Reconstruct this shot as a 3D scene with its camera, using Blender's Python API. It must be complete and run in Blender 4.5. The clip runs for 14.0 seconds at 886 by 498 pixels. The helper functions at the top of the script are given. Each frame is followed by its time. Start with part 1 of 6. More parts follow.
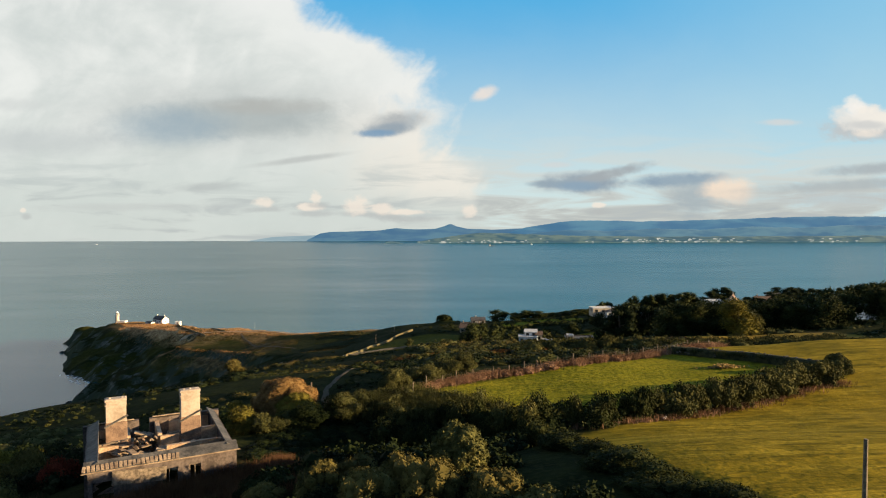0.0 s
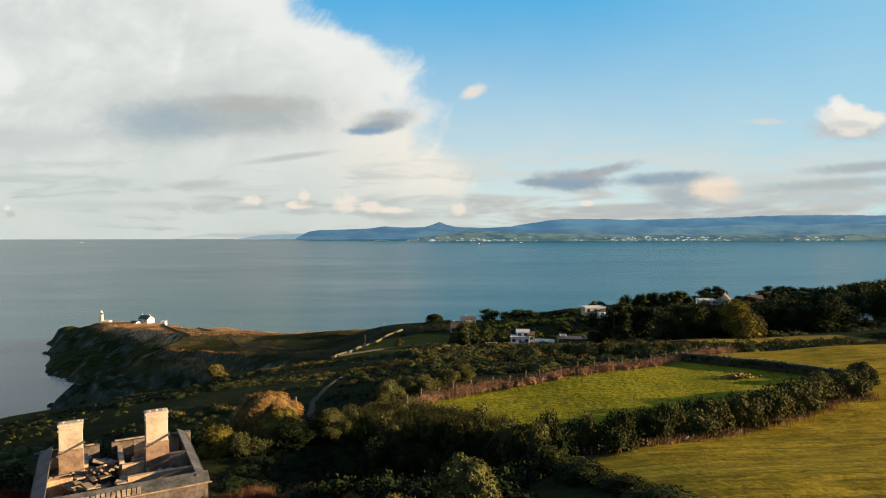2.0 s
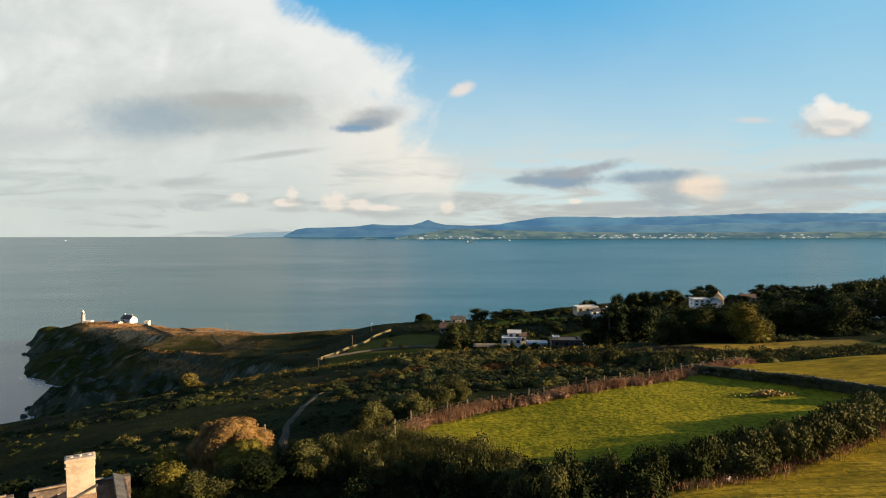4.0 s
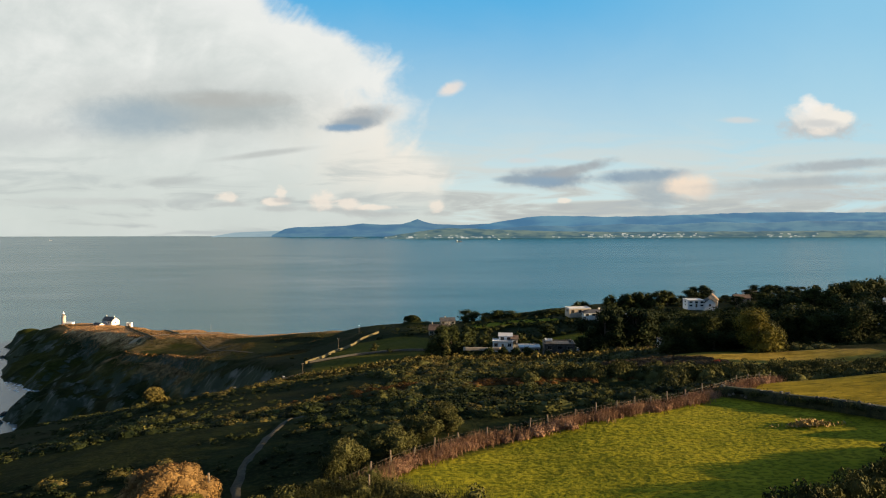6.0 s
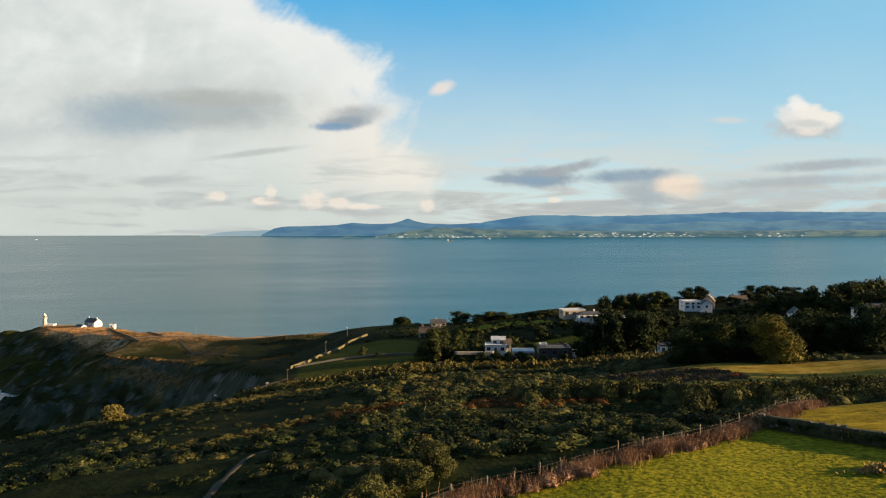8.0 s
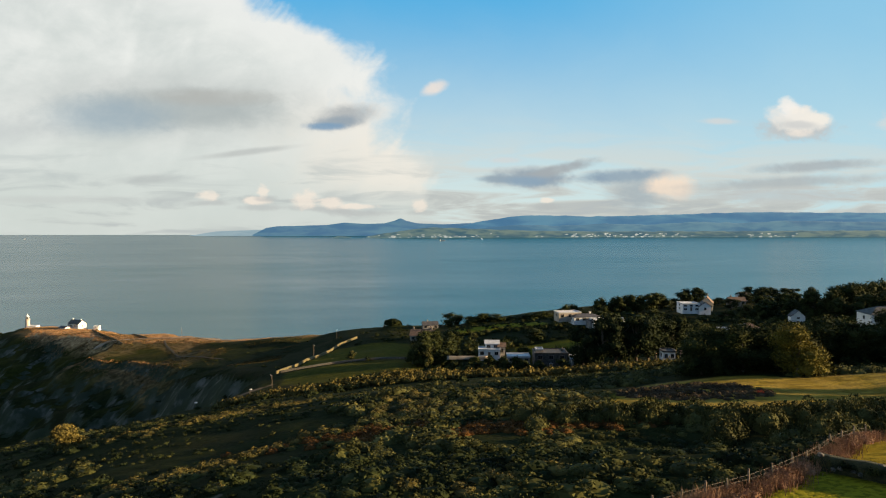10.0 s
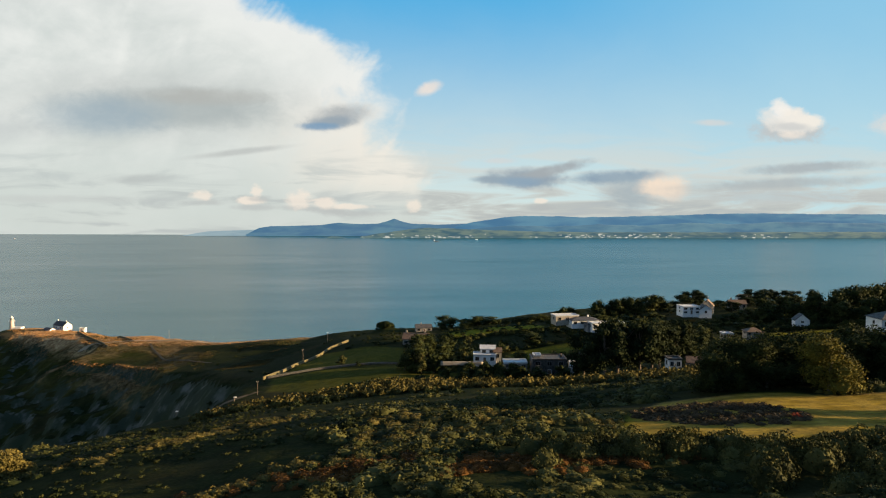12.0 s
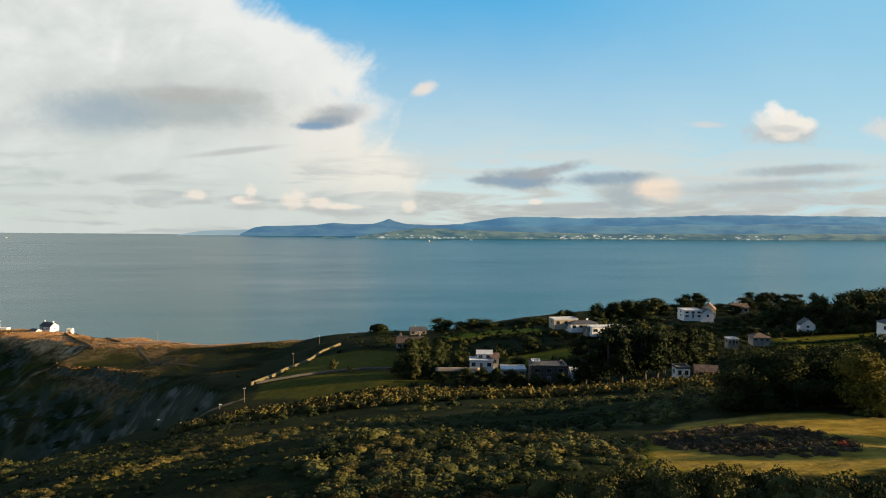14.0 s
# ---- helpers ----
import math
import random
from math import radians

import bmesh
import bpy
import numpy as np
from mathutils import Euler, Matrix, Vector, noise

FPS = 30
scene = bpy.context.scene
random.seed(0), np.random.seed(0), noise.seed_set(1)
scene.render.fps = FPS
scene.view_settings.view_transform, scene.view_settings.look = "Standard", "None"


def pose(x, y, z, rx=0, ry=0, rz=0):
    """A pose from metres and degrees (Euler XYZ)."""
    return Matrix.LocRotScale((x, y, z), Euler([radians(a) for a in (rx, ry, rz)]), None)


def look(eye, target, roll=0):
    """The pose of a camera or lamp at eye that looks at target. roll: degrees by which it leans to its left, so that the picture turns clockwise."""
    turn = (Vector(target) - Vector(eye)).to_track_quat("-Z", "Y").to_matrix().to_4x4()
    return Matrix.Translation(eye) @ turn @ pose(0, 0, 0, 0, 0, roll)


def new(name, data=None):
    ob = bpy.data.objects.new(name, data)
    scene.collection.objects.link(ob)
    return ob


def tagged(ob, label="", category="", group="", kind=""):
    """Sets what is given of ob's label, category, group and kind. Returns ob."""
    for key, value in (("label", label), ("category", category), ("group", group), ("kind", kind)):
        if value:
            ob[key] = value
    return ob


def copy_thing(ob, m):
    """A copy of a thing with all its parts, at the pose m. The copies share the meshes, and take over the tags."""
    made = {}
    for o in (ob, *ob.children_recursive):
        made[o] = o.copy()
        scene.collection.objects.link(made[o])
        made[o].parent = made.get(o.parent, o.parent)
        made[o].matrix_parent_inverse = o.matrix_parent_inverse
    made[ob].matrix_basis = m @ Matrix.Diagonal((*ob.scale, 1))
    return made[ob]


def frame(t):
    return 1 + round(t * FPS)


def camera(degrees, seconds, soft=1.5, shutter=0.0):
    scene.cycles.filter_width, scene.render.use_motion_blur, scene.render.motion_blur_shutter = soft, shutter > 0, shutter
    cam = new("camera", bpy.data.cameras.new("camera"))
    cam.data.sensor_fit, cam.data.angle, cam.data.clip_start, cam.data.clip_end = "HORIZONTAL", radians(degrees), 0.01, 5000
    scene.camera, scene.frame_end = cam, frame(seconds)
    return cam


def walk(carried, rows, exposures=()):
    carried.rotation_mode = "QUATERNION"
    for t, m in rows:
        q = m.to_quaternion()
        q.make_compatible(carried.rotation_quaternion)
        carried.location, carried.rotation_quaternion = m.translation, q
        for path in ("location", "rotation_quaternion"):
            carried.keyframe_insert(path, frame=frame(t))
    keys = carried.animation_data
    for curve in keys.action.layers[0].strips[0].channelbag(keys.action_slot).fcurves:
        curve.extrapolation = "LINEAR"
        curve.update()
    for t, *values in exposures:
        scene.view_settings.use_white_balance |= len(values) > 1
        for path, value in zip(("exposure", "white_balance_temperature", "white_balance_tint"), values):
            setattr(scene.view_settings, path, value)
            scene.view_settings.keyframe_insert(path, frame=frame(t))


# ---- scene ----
# ---- camera and its walk ----
cam = camera(69.5, 14.0, soft=1.1)
PATH = [  # seconds, x, y, z, yaw, pitch, roll
    (0.0, -0.00, 0.00, 132.00, -0.000, -2.280, 0.158),
    (0.5, -0.17, 1.14, 132.04, -0.248, -2.314, 0.125),
    (1.0, -0.36, 2.35, 132.07, -0.483, -2.349, 0.104),
    (1.5, -0.55, 3.75, 132.11, -0.731, -2.400, 0.108),
    (2.0, -0.74, 5.41, 132.12, -0.978, -2.445, 0.114),
    (2.5, -0.92, 7.28, 132.15, -1.232, -2.490, 0.120),
    (3.0, -1.02, 9.27, 132.16, -1.498, -2.553, 0.113),
    (5.5, -0.55, 20.70, 132.24, -2.722, -2.707, 0.128),
    (6.0, -0.37, 23.07, 132.26, -2.958, -2.715, 0.122),
    (6.5, -0.24, 25.48, 132.24, -3.172, -2.726, 0.115),
    (7.0, -0.07, 27.98, 132.26, -3.394, -2.738, 0.120),
    (7.5, 0.09, 30.56, 132.27, -3.593, -2.757, 0.118),
    (8.0, 0.25, 33.16, 132.23, -3.787, -2.776, 0.103),
    (10.5, 1.32, 45.36, 131.96, -4.611, -2.778, -0.028),
    (11.0, 1.51, 47.84, 131.94, -4.752, -2.782, -0.050),
    (11.5, 1.73, 50.32, 131.90, -4.878, -2.773, -0.090),
    (12.0, 1.92, 52.79, 131.83, -5.000, -2.740, -0.151),
    (12.5, 2.14, 55.22, 131.77, -5.114, -2.718, -0.218),
    (13.0, 2.31, 57.53, 131.76, -5.223, -2.712, -0.275),
    (13.5, 2.38, 59.77, 131.73, -5.352, -2.700, -0.336),
    (14.0, 2.47, 61.99, 131.70, -5.453, -2.694, -0.401),
]
walk(cam, [(t, pose(x, y, z, 90 + p, r, h)) for t, x, y, z, h, p, r in PATH], exposures=[(0.0, 1.6), (14.0, 1.6)])

# ---- sun and sky ----
SUN_AZ, SUN_EL = 97.0, 11.0   # degrees clockwise from the view's heading, degrees up
sun_dir = Vector((math.sin(radians(SUN_AZ)) * math.cos(radians(SUN_EL)), math.cos(radians(SUN_AZ)) * math.cos(radians(SUN_EL)), math.sin(radians(SUN_EL))))
sun_data = bpy.data.lights.new("sun", "SUN")
sun_data.energy, sun_data.angle, sun_data.color = 5.0, radians(0.6), (1.0, 0.70, 0.37)
sun = new("sun", sun_data)
sun.matrix_world = look(sun_dir * 900 + Vector((0, 200, 0)), (0, 200, 0))


class Nodes:
    """Short hand for wiring a node tree."""

    def __init__(self, tree):
        self.t = tree

    def add(self, kind, **kw):
        n = self.t.nodes.new(kind)
        for k, v in kw.items():
            if k in n.inputs:
                n.inputs[k].default_value = v
        return n

    def put(self, socket, value):
        if isinstance(value, bpy.types.NodeSocket):
            self.t.links.new(value, socket)
        else:
            socket.default_value = value

    def math(self, op, a, b=0.0, c=0.0, clamp=False):
        n = self.t.nodes.new("ShaderNodeMath")
        n.operation, n.use_clamp = op, clamp
        for s, v in zip(n.inputs, (a, b, c)):
            self.put(s, v)
        return n.outputs[0]

    def vmath(self, op, a, b=(0, 0, 0)):
        n = self.t.nodes.new("ShaderNodeVectorMath")
        n.operation = op
        self.put(n.inputs[0], a)
        self.put(n.inputs[1], b)
        return n.outputs[0]

    def xyz(self, x, y, z):
        n = self.t.nodes.new("ShaderNodeCombineXYZ")
        for s, v in zip(n.inputs, (x, y, z)):
            self.put(s, v)
        return n.outputs[0]

    def noise(self, vec, scale, detail=3.0, rough=0.55, dist=0.0):
        n = self.t.nodes.new("ShaderNodeTexNoise")
        self.put(n.inputs["Vector"], vec)
        n.inputs["Scale"].default_value, n.inputs["Detail"].default_value = scale, detail
        n.inputs["Roughness"].default_value, n.inputs["Distortion"].default_value = rough, dist
        return n.outputs["Fac"]

    def ramp(self, fac, stops, smooth=True):
        n = self.t.nodes.new("ShaderNodeValToRGB")
        n.color_ramp.interpolation = "EASE" if smooth else "LINEAR"
        self.put(n.inputs[0], fac)
        e = n.color_ramp.elements
        while len(e) < len(stops):
            e.new(0.5)
        for el, (p, c) in zip(e, stops):
            el.position, el.color = p, (*((c, c, c) if isinstance(c, (int, float)) else c), 1)
        return n.outputs[0]

    def step(self, v, lo, hi):
        n = self.t.nodes.new("ShaderNodeMapRange")
        n.interpolation_type = "SMOOTHSTEP"
        for i, x in enumerate((v, lo, hi, 0.0, 1.0)):
            self.put(n.inputs[i], x)
        return n.outputs[0]

    def mix(self, fac, a, b):
        n = self.t.nodes.new("ShaderNodeMix")
        n.data_type = "RGBA"
        self.put(n.inputs[0], fac)
        for s, v in ((n.inputs[6], a), (n.inputs[7], b)):
            self.put(s, v if isinstance(v, bpy.types.NodeSocket) or len(v) == 4 else (*v, 1))
        return n.outputs[2]


def srgb(r, g, b):
    return tuple(((c / 255 + 0.055) / 1.055) ** 2.4 if c > 10 else c / 255 / 12.92 for c in (r, g, b))


def build_world():
    w = bpy.data.worlds.new("evening_sky")
    scene.world = w
    w.use_nodes = True
    w.node_tree.nodes.clear()
    N = Nodes(w.node_tree)
    d = N.add("ShaderNodeTexCoord").outputs["Generated"]
    sep = N.add("ShaderNodeSeparateXYZ")
    N.put(sep.inputs[0], d)
    x, y, z = sep.outputs
    # the sea's edge lies a little under the level line: the sky starts there
    zz = N.math("MAXIMUM", N.math("ADD", z, 0.027), 0.004)
    sky = N.add("ShaderNodeTexSky")
    sky.sky_type, sky.sun_disc = "NISHITA", False
    sky.sun_elevation, sky.sun_rotation = radians(SUN_EL), radians(SUN_AZ)
    sky.air_density, sky.dust_density, sky.ozone_density = 1.0, 0.6, 2.5
    N.put(sky.inputs[0], N.vmath("NORMALIZE", N.xyz(x, y, zz)))
    # cloud plane: P to the right, Q up, in units of a twelfth of the view's width
    ya = N.math("MAXIMUM", N.math("ABSOLUTE", y), 0.08)
    P = N.math("MULTIPLY", N.math("DIVIDE", x, ya), 11.3)
    Q = N.math("MULTIPLY", N.math("DIVIDE", z, ya), 11.3)
    pq = N.xyz(P, N.math("MULTIPLY", Q, 1.5), 0.0)
    n1 = N.noise(pq, 0.55, 6, 0.6, 0.4)
    n2 = N.noise(N.vmath("ADD", pq, (31, 7, 3)), 2.2, 6, 0.62, 0.3)
    n3 = N.noise(N.xyz(N.math("MULTIPLY", P, 0.55), N.math("MULTIPLY", Q, 3.4), 5.0), 1.1, 5, 0.55, 0.6)
    n4 = N.noise(N.vmath("ADD", pq, (11, 3, 9)), 7.0, 5, 0.6, 0.5)
    a1, a2, a3, a4 = (N.math("SUBTRACT", n, 0.5) for n in (n1, n2, n3, n4))
    blue = N.mix(N.step(N.math("ADD", Q, N.math("MULTIPLY", a1, 0.5)), -0.2, 4.6), srgb(214, 231, 229), srgb(70, 174, 229))
    blue = N.mix(N.math("MULTIPLY", N.step(P, 1.0, 9.0), 0.5), blue, srgb(178, 220, 234))
    col = blue
    fac_all = 0.0
    curdle = N.math("ADD", N.math("MULTIPLY", a2, 0.9), N.math("MULTIPLY", a4, 0.32))

    def over(colour, mask):
        nonlocal col, fac_all
        col = N.mix(mask, col, colour)
        fac_all = N.math("MAXIMUM", fac_all, mask)

    def blob(px, py, rx, ry, wob=0.7, soft=1.3, amt=1.0, lean=0.0):
        """A soft cloud at (px, py), in twelfths from the first view's corner, with a curdled edge."""
        dx0 = N.math("SUBTRACT", P, px - 7.84)
        dx = N.math("DIVIDE", dx0, rx)
        dy = N.math("DIVIDE", N.math("SUBTRACT", N.math("SUBTRACT", Q, 3.96 - py), N.math("MULTIPLY", dx0, lean)), ry)
        r = N.math("SQRT", N.math("ADD", N.math("MULTIPLY", dx, dx), N.math("MULTIPLY", dy, dy)))
        r = N.math("ADD", r, N.math("MULTIPLY", curdle, -wob * 2))
        return N.math("MULTIPLY", N.step(r, 1.0 + soft / 2, 1.0 - soft / 2), N.math("ADD", amt, N.math("MULTIPLY", a2, 0.5), clamp=True))

    # low haze and streaks along the horizon
    over(srgb(216, 217, 210), N.math("MULTIPLY", N.step(Q, 2.0, 0.3), N.step(n3, 0.34, 0.62)))
    over(srgb(190, 194, 191), N.math("MULTIPLY", N.step(Q, 0.95, 0.35), N.math("MULTIPLY", N.step(n3, 0.36, 0.60), 0.85)))
    over(srgb(172, 182, 186), N.math("MULTIPLY", N.step(Q, 0.7, 0.2), N.math("MULTIPLY", N.step(n3, 0.48, 0.66), 0.6)))
    # the great white sheet
    edge = N.ramp(N.math("DIVIDE", N.math("ADD", Q, 0.6), 5.0), [(0.0, 0.312), (0.152, 0.305), (0.252, 0.290), (0.352, 0.260), (0.452, 0.226), (0.532, 0.216), (0.652, 0.212), (0.712, 0.188), (0.792, 0.090), (0.912, 0.022)], False)
    edge = N.math("SUBTRACT", N.math("MULTIPLY", edge, 12.0), 2.9)
    # feathers of the sheet's edge blow up and to the right
    u = N.math("ADD", N.math("MULTIPLY", P, 0.62), N.math("MULTIPLY", Q, 0.78))
    v = N.math("SUBTRACT", N.math("MULTIPLY", P, 0.78), N.math("MULTIPLY", Q, 0.62))
    feather = N.math("SUBTRACT", N.noise(N.xyz(N.math("MULTIPLY", u, 1.0), N.math("MULTIPLY", v, 1.5), 2.0), 1.1, 4, 0.5, 0.5), 0.5)
    rag = N.math("ADD", N.math("MULTIPLY", a1, 0.9), N.math("ADD", N.math("MULTIPLY", feather, 1.9), N.math("MULTIPLY", a2, 0.8)))
    side = N.math("SUBTRACT", N.math("ADD", edge, rag), P)
    sheet = N.step(side, -0.45, 0.5)
    tone = N.math("ADD", N.math("MULTIPLY", a1, 2.0), N.math("ADD", N.math("MULTIPLY", feather, 0.9), N.math("MULTIPLY", a2, 0.35)))
    body = N.mix(N.step(tone, -0.55, 0.5), srgb(212, 217, 212), srgb(240, 241, 235))
    body = N.mix(N.math("MULTIPLY", N.step(side, 2.2, 0.3), N.math("MULTIPLY", N.step(Q, 0.9, 2.2), 0.75)), body, srgb(243, 243, 238))
    body = N.mix(N.math("MULTIPLY", N.step(Q, 2.2, 0.2), 0.8), body, srgb(206, 214, 209))
    body = N.mix(N.math("MULTIPLY", N.math("MULTIPLY", N.step(side, 3.0, 0.2), N.step(Q, 2.6, 1.2)), N.math("MULTIPLY", N.step(Q, 0.1, 0.7), 0.8)), body, srgb(247, 239, 226))
    over(body, N.math("MULTIPLY", sheet, 0.97))
    over(srgb(186, 194, 193), N.math("MULTIPLY", N.math("MULTIPLY", sheet, N.step(n3, 0.5, 0.7)), N.math("MULTIPLY", N.step(Q, 1.5, 0.7), 0.6)))
    over(srgb(188, 194, 192), N.math("MULTIPLY", N.math("MULTIPLY", N.step(side, 0.2, 2.5), N.step(n3, 0.47, 0.68)), N.math("MULTIPLY", N.step(Q, 0.75, 0.3), 0.7)))
    # grey clouds in front of it
    over(srgb(196, 201, 198), blob(3.9, 2.05, 2.1, 0.52, 0.3, 1.4, 0.8))
    over(srgb(176, 184, 183), blob(4.3, 2.1, 1.45, 0.3, 0.28, 1.0, 0.85))
    over(srgb(183, 183, 177), blob(4.7, 1.9, 1.0, 0.13, 0.3, 1.2, 0.6))
    over(srgb(160, 178, 188), blob(3.1, 2.24, 0.9, 0.3, 0.3, 1.3, 0.75))
    over(srgb(196, 201, 200), blob(0.7, 2.5, 1.5, 0.2, 0.5, 1.4, 0.6))
    over(srgb(210, 213, 210), blob(0.4, 1.85, 0.5, 0.1, 0.6, 1.3, 0.5))
    over(srgb(176, 180, 181), blob(7.0, 2.2, 0.5, 0.17, 0.5, 1.2, 0.85, 0.14))
    over(srgb(150, 164, 175), blob(6.85, 2.3, 0.38, 0.1, 0.5, 1.1, 0.8, 0.1))
    over(srgb(128, 160, 188), blob(6.68, 2.37, 0.3, 0.06, 0.4, 1.1, 0.85))
    over(srgb(190, 193, 190), blob(5.3, 2.83, 0.72, 0.05, 0.3, 1.3, 0.75, 0.13))
    over(srgb(186, 191, 189), blob(3.7, 3.3, 0.5, 0.07, 0.4, 1.3, 0.7, 0.05))
    over(srgb(198, 202, 199), blob(2.2, 3.65, 1.2, 0.06, 0.5, 1.4, 0.55))
    over(srgb(243, 230, 218), blob(8.57, 1.68, 0.17, 0.1, 0.6, 1.2, 0.8, 0.3))
    # dark flats with a lit head
    over(srgb(150, 164, 176), blob(10.3, 3.24, 0.62, 0.17, 0.6, 1.0, 0.95))
    over(srgb(152, 168, 180), blob(9.85, 3.27, 0.45, 0.06, 0.5, 1.0, 0.9))
    over(srgb(166, 172, 176), blob(10.75, 3.1, 0.7, 0.09, 0.7, 1.1, 0.9, 0.22))
    over(srgb(138, 164, 186), blob(10.2, 3.3, 0.35, 0.09, 0.5, 1.1, 0.8))
    over(srgb(146, 166, 182), blob(12.0, 3.2, 0.75, 0.11, 0.6, 1.1, 0.95, 0.05))
    over(srgb(164, 178, 186), blob(12.3, 3.5, 0.5, 0.28, 0.6, 1.3, 0.7))
    over(srgb(246, 226, 205), blob(12.9, 3.4, 0.4, 0.2, 0.9, 1.2, 0.9))
    # the standing heap
    over(srgb(196, 197, 196), blob(15.25, 2.3, 0.66, 0.2, 1.1, 1.0, 0.85))
    over(srgb(232, 228, 220), blob(15.3, 2.16, 0.5, 0.17, 1.1, 0.8, 0.9))
    over(srgb(236, 233, 226), blob(14.86, 2.06, 0.2, 0.14, 0.9, 1.0, 0.85))
    over(srgb(246, 242, 234), blob(15.04, 1.88, 0.15, 0.13, 0.8, 1.0, 0.9))
    over(srgb(246, 242, 235), blob(15.12, 1.98, 0.2, 0.13, 0.6, 0.9, 0.95))
    over(srgb(244, 238, 228), blob(15.36, 2.08, 0.28, 0.14, 0.7, 0.9, 0.9))
    over(srgb(247, 240, 228), blob(15.68, 2.14, 0.24, 0.12, 0.7, 0.9, 0.9))
    over(srgb(206, 206, 204), blob(15.3, 2.24, 0.3, 0.06, 0.8, 1.0, 0.65))
    over(srgb(246, 234, 220), blob(15.3, 2.4, 0.22, 0.06, 0.9, 1.0, 0.65))
    over(srgb(226, 221, 214), blob(17.4, 2.2, 0.45, 0.2, 1.0, 1.2, 0.75))
    over(srgb(172, 180, 184), blob(15.7, 3.0, 1.1, 0.09, 0.6, 1.2, 0.85, 0.06))
    over(srgb(176, 184, 187), blob(15.1, 3.3, 1.6, 0.09, 0.6, 1.3, 0.8, 0.05))
    over(srgb(190, 194, 194), blob(15.2, 3.55, 1.8, 0.12, 0.6, 1.3, 0.7))
    over(srgb(230, 218, 208), blob(13.75, 2.2, 0.3, 0.05, 0.5, 1.2, 0.5))
    over(srgb(222, 214, 208), blob(9.85, 2.93, 0.25, 0.05, 0.5, 1.2, 0.5))
    # small lit heaps above the far shore
    for px, py, rx, ry in ((6.3, 3.66, 0.26, 0.16), (6.75, 3.7, 0.22, 0.1), (7.25, 3.76, 0.35, 0.05), (8.3, 3.74, 0.16, 0.12), (4.66, 3.58, 0.2, 0.09), (5.5, 3.66, 0.22, 0.07), (5.6, 3.5, 0.1, 0.12), (10.58, 3.64, 0.12, 0.05), (0.42, 3.7, 0.06, 0.05)):
        over(srgb(184, 187, 186), blob(px + 0.05, py + 0.12, rx * 1.5, 0.05, 0.8, 1.2, 0.6))
        over(srgb(247, 234, 219), blob(px, py, rx * 0.85, ry * 0.85, 1.3, 0.9, 0.75))
    # overhead the sky is clear and deep
    col = N.mix(N.math("MULTIPLY", N.step(z, 0.42, 0.8), 0.85), col, srgb(44, 100, 160))
    front = N.step(y, -0.1, 0.15)
    bg_sky, bg_cloud = N.add("ShaderNodeBackground"), N.add("ShaderNodeBackground")
    N.put(bg_sky.inputs[0], sky.outputs[0])
    bg_sky.inputs[1].default_value = 0.05
    N.put(bg_cloud.inputs[0], col)
    bg_cloud.inputs[1].default_value = 0.33
    m = N.add("ShaderNodeMixShader")
    N.put(m.inputs[0], N.math("MULTIPLY", front, N.math("MAXIMUM", 0.95, fac_all)))
    N.put(m.inputs[1], bg_sky.outputs[0])
    N.put(m.inputs[2], bg_cloud.outputs[0])
    out = N.add("ShaderNodeOutputWorld")
    N.put(out.inputs[0], m.outputs[0])


build_world()


# ---- materials ----
def material(name, build, rough=0.85):
    m = bpy.data.materials.new(name)
    m.use_nodes = True
    N = Nodes(m.node_tree)
    b = m.node_tree.nodes["Principled BSDF"]
    b.inputs["Roughness"].default_value = rough
    b.inputs["Specular IOR Level"].default_value = 0.25
    build(N, b)
    return m


def bumped(N, b, height, strength, distance):
    n = N.add("ShaderNodeBump", Strength=strength, Distance=distance)
    N.put(n.inputs["Height"], height)
    N.put(b.inputs["Normal"], n.outputs[0])


def plain(name, dark, light, scale=1.0, rough=0.85, bump=0.3, dist=0.03):
    """Two tones mixed by noise at two sizes, with fine relief."""
    def build(N, b):
        p = N.add("ShaderNodeNewGeometry").outputs["Position"]
        n = N.math("ADD", N.math("MULTIPLY", N.noise(p, scale, 5), 0.6), N.math("MULTIPLY", N.noise(p, scale * 7, 3), 0.4))
        N.put(b.inputs["Base Color"], N.mix(N.step(n, 0.36, 0.64), dark, light))
        bumped(N, b, N.noise(p, scale * 6, 4), bump, dist)
    return material(name, build, rough)


def leafy(name, dark, light, tip=None, rough=0.7):
    """Foliage: every leaf a tone of its own, patches on top."""
    def build(N, b):
        g = N.add("ShaderNodeNewGeometry")
        r = g.outputs["Random Per Island"]
        big = N.noise(g.outputs["Position"], 0.35, 3)
        f = N.math("ADD", N.math("ADD", N.math("MULTIPLY", r, 0.42), 0.16), N.math("MULTIPLY", N.math("SUBTRACT", big, 0.5), 1.5))
        stops = [(0.0, dark), (0.75, light)] + ([(1.0, tip)] if tip else [])
        N.put(b.inputs["Base Color"], N.ramp(f, stops, False))
        b.inputs["Specular IOR Level"].default_value = 0.03
    return material(name, build, rough)


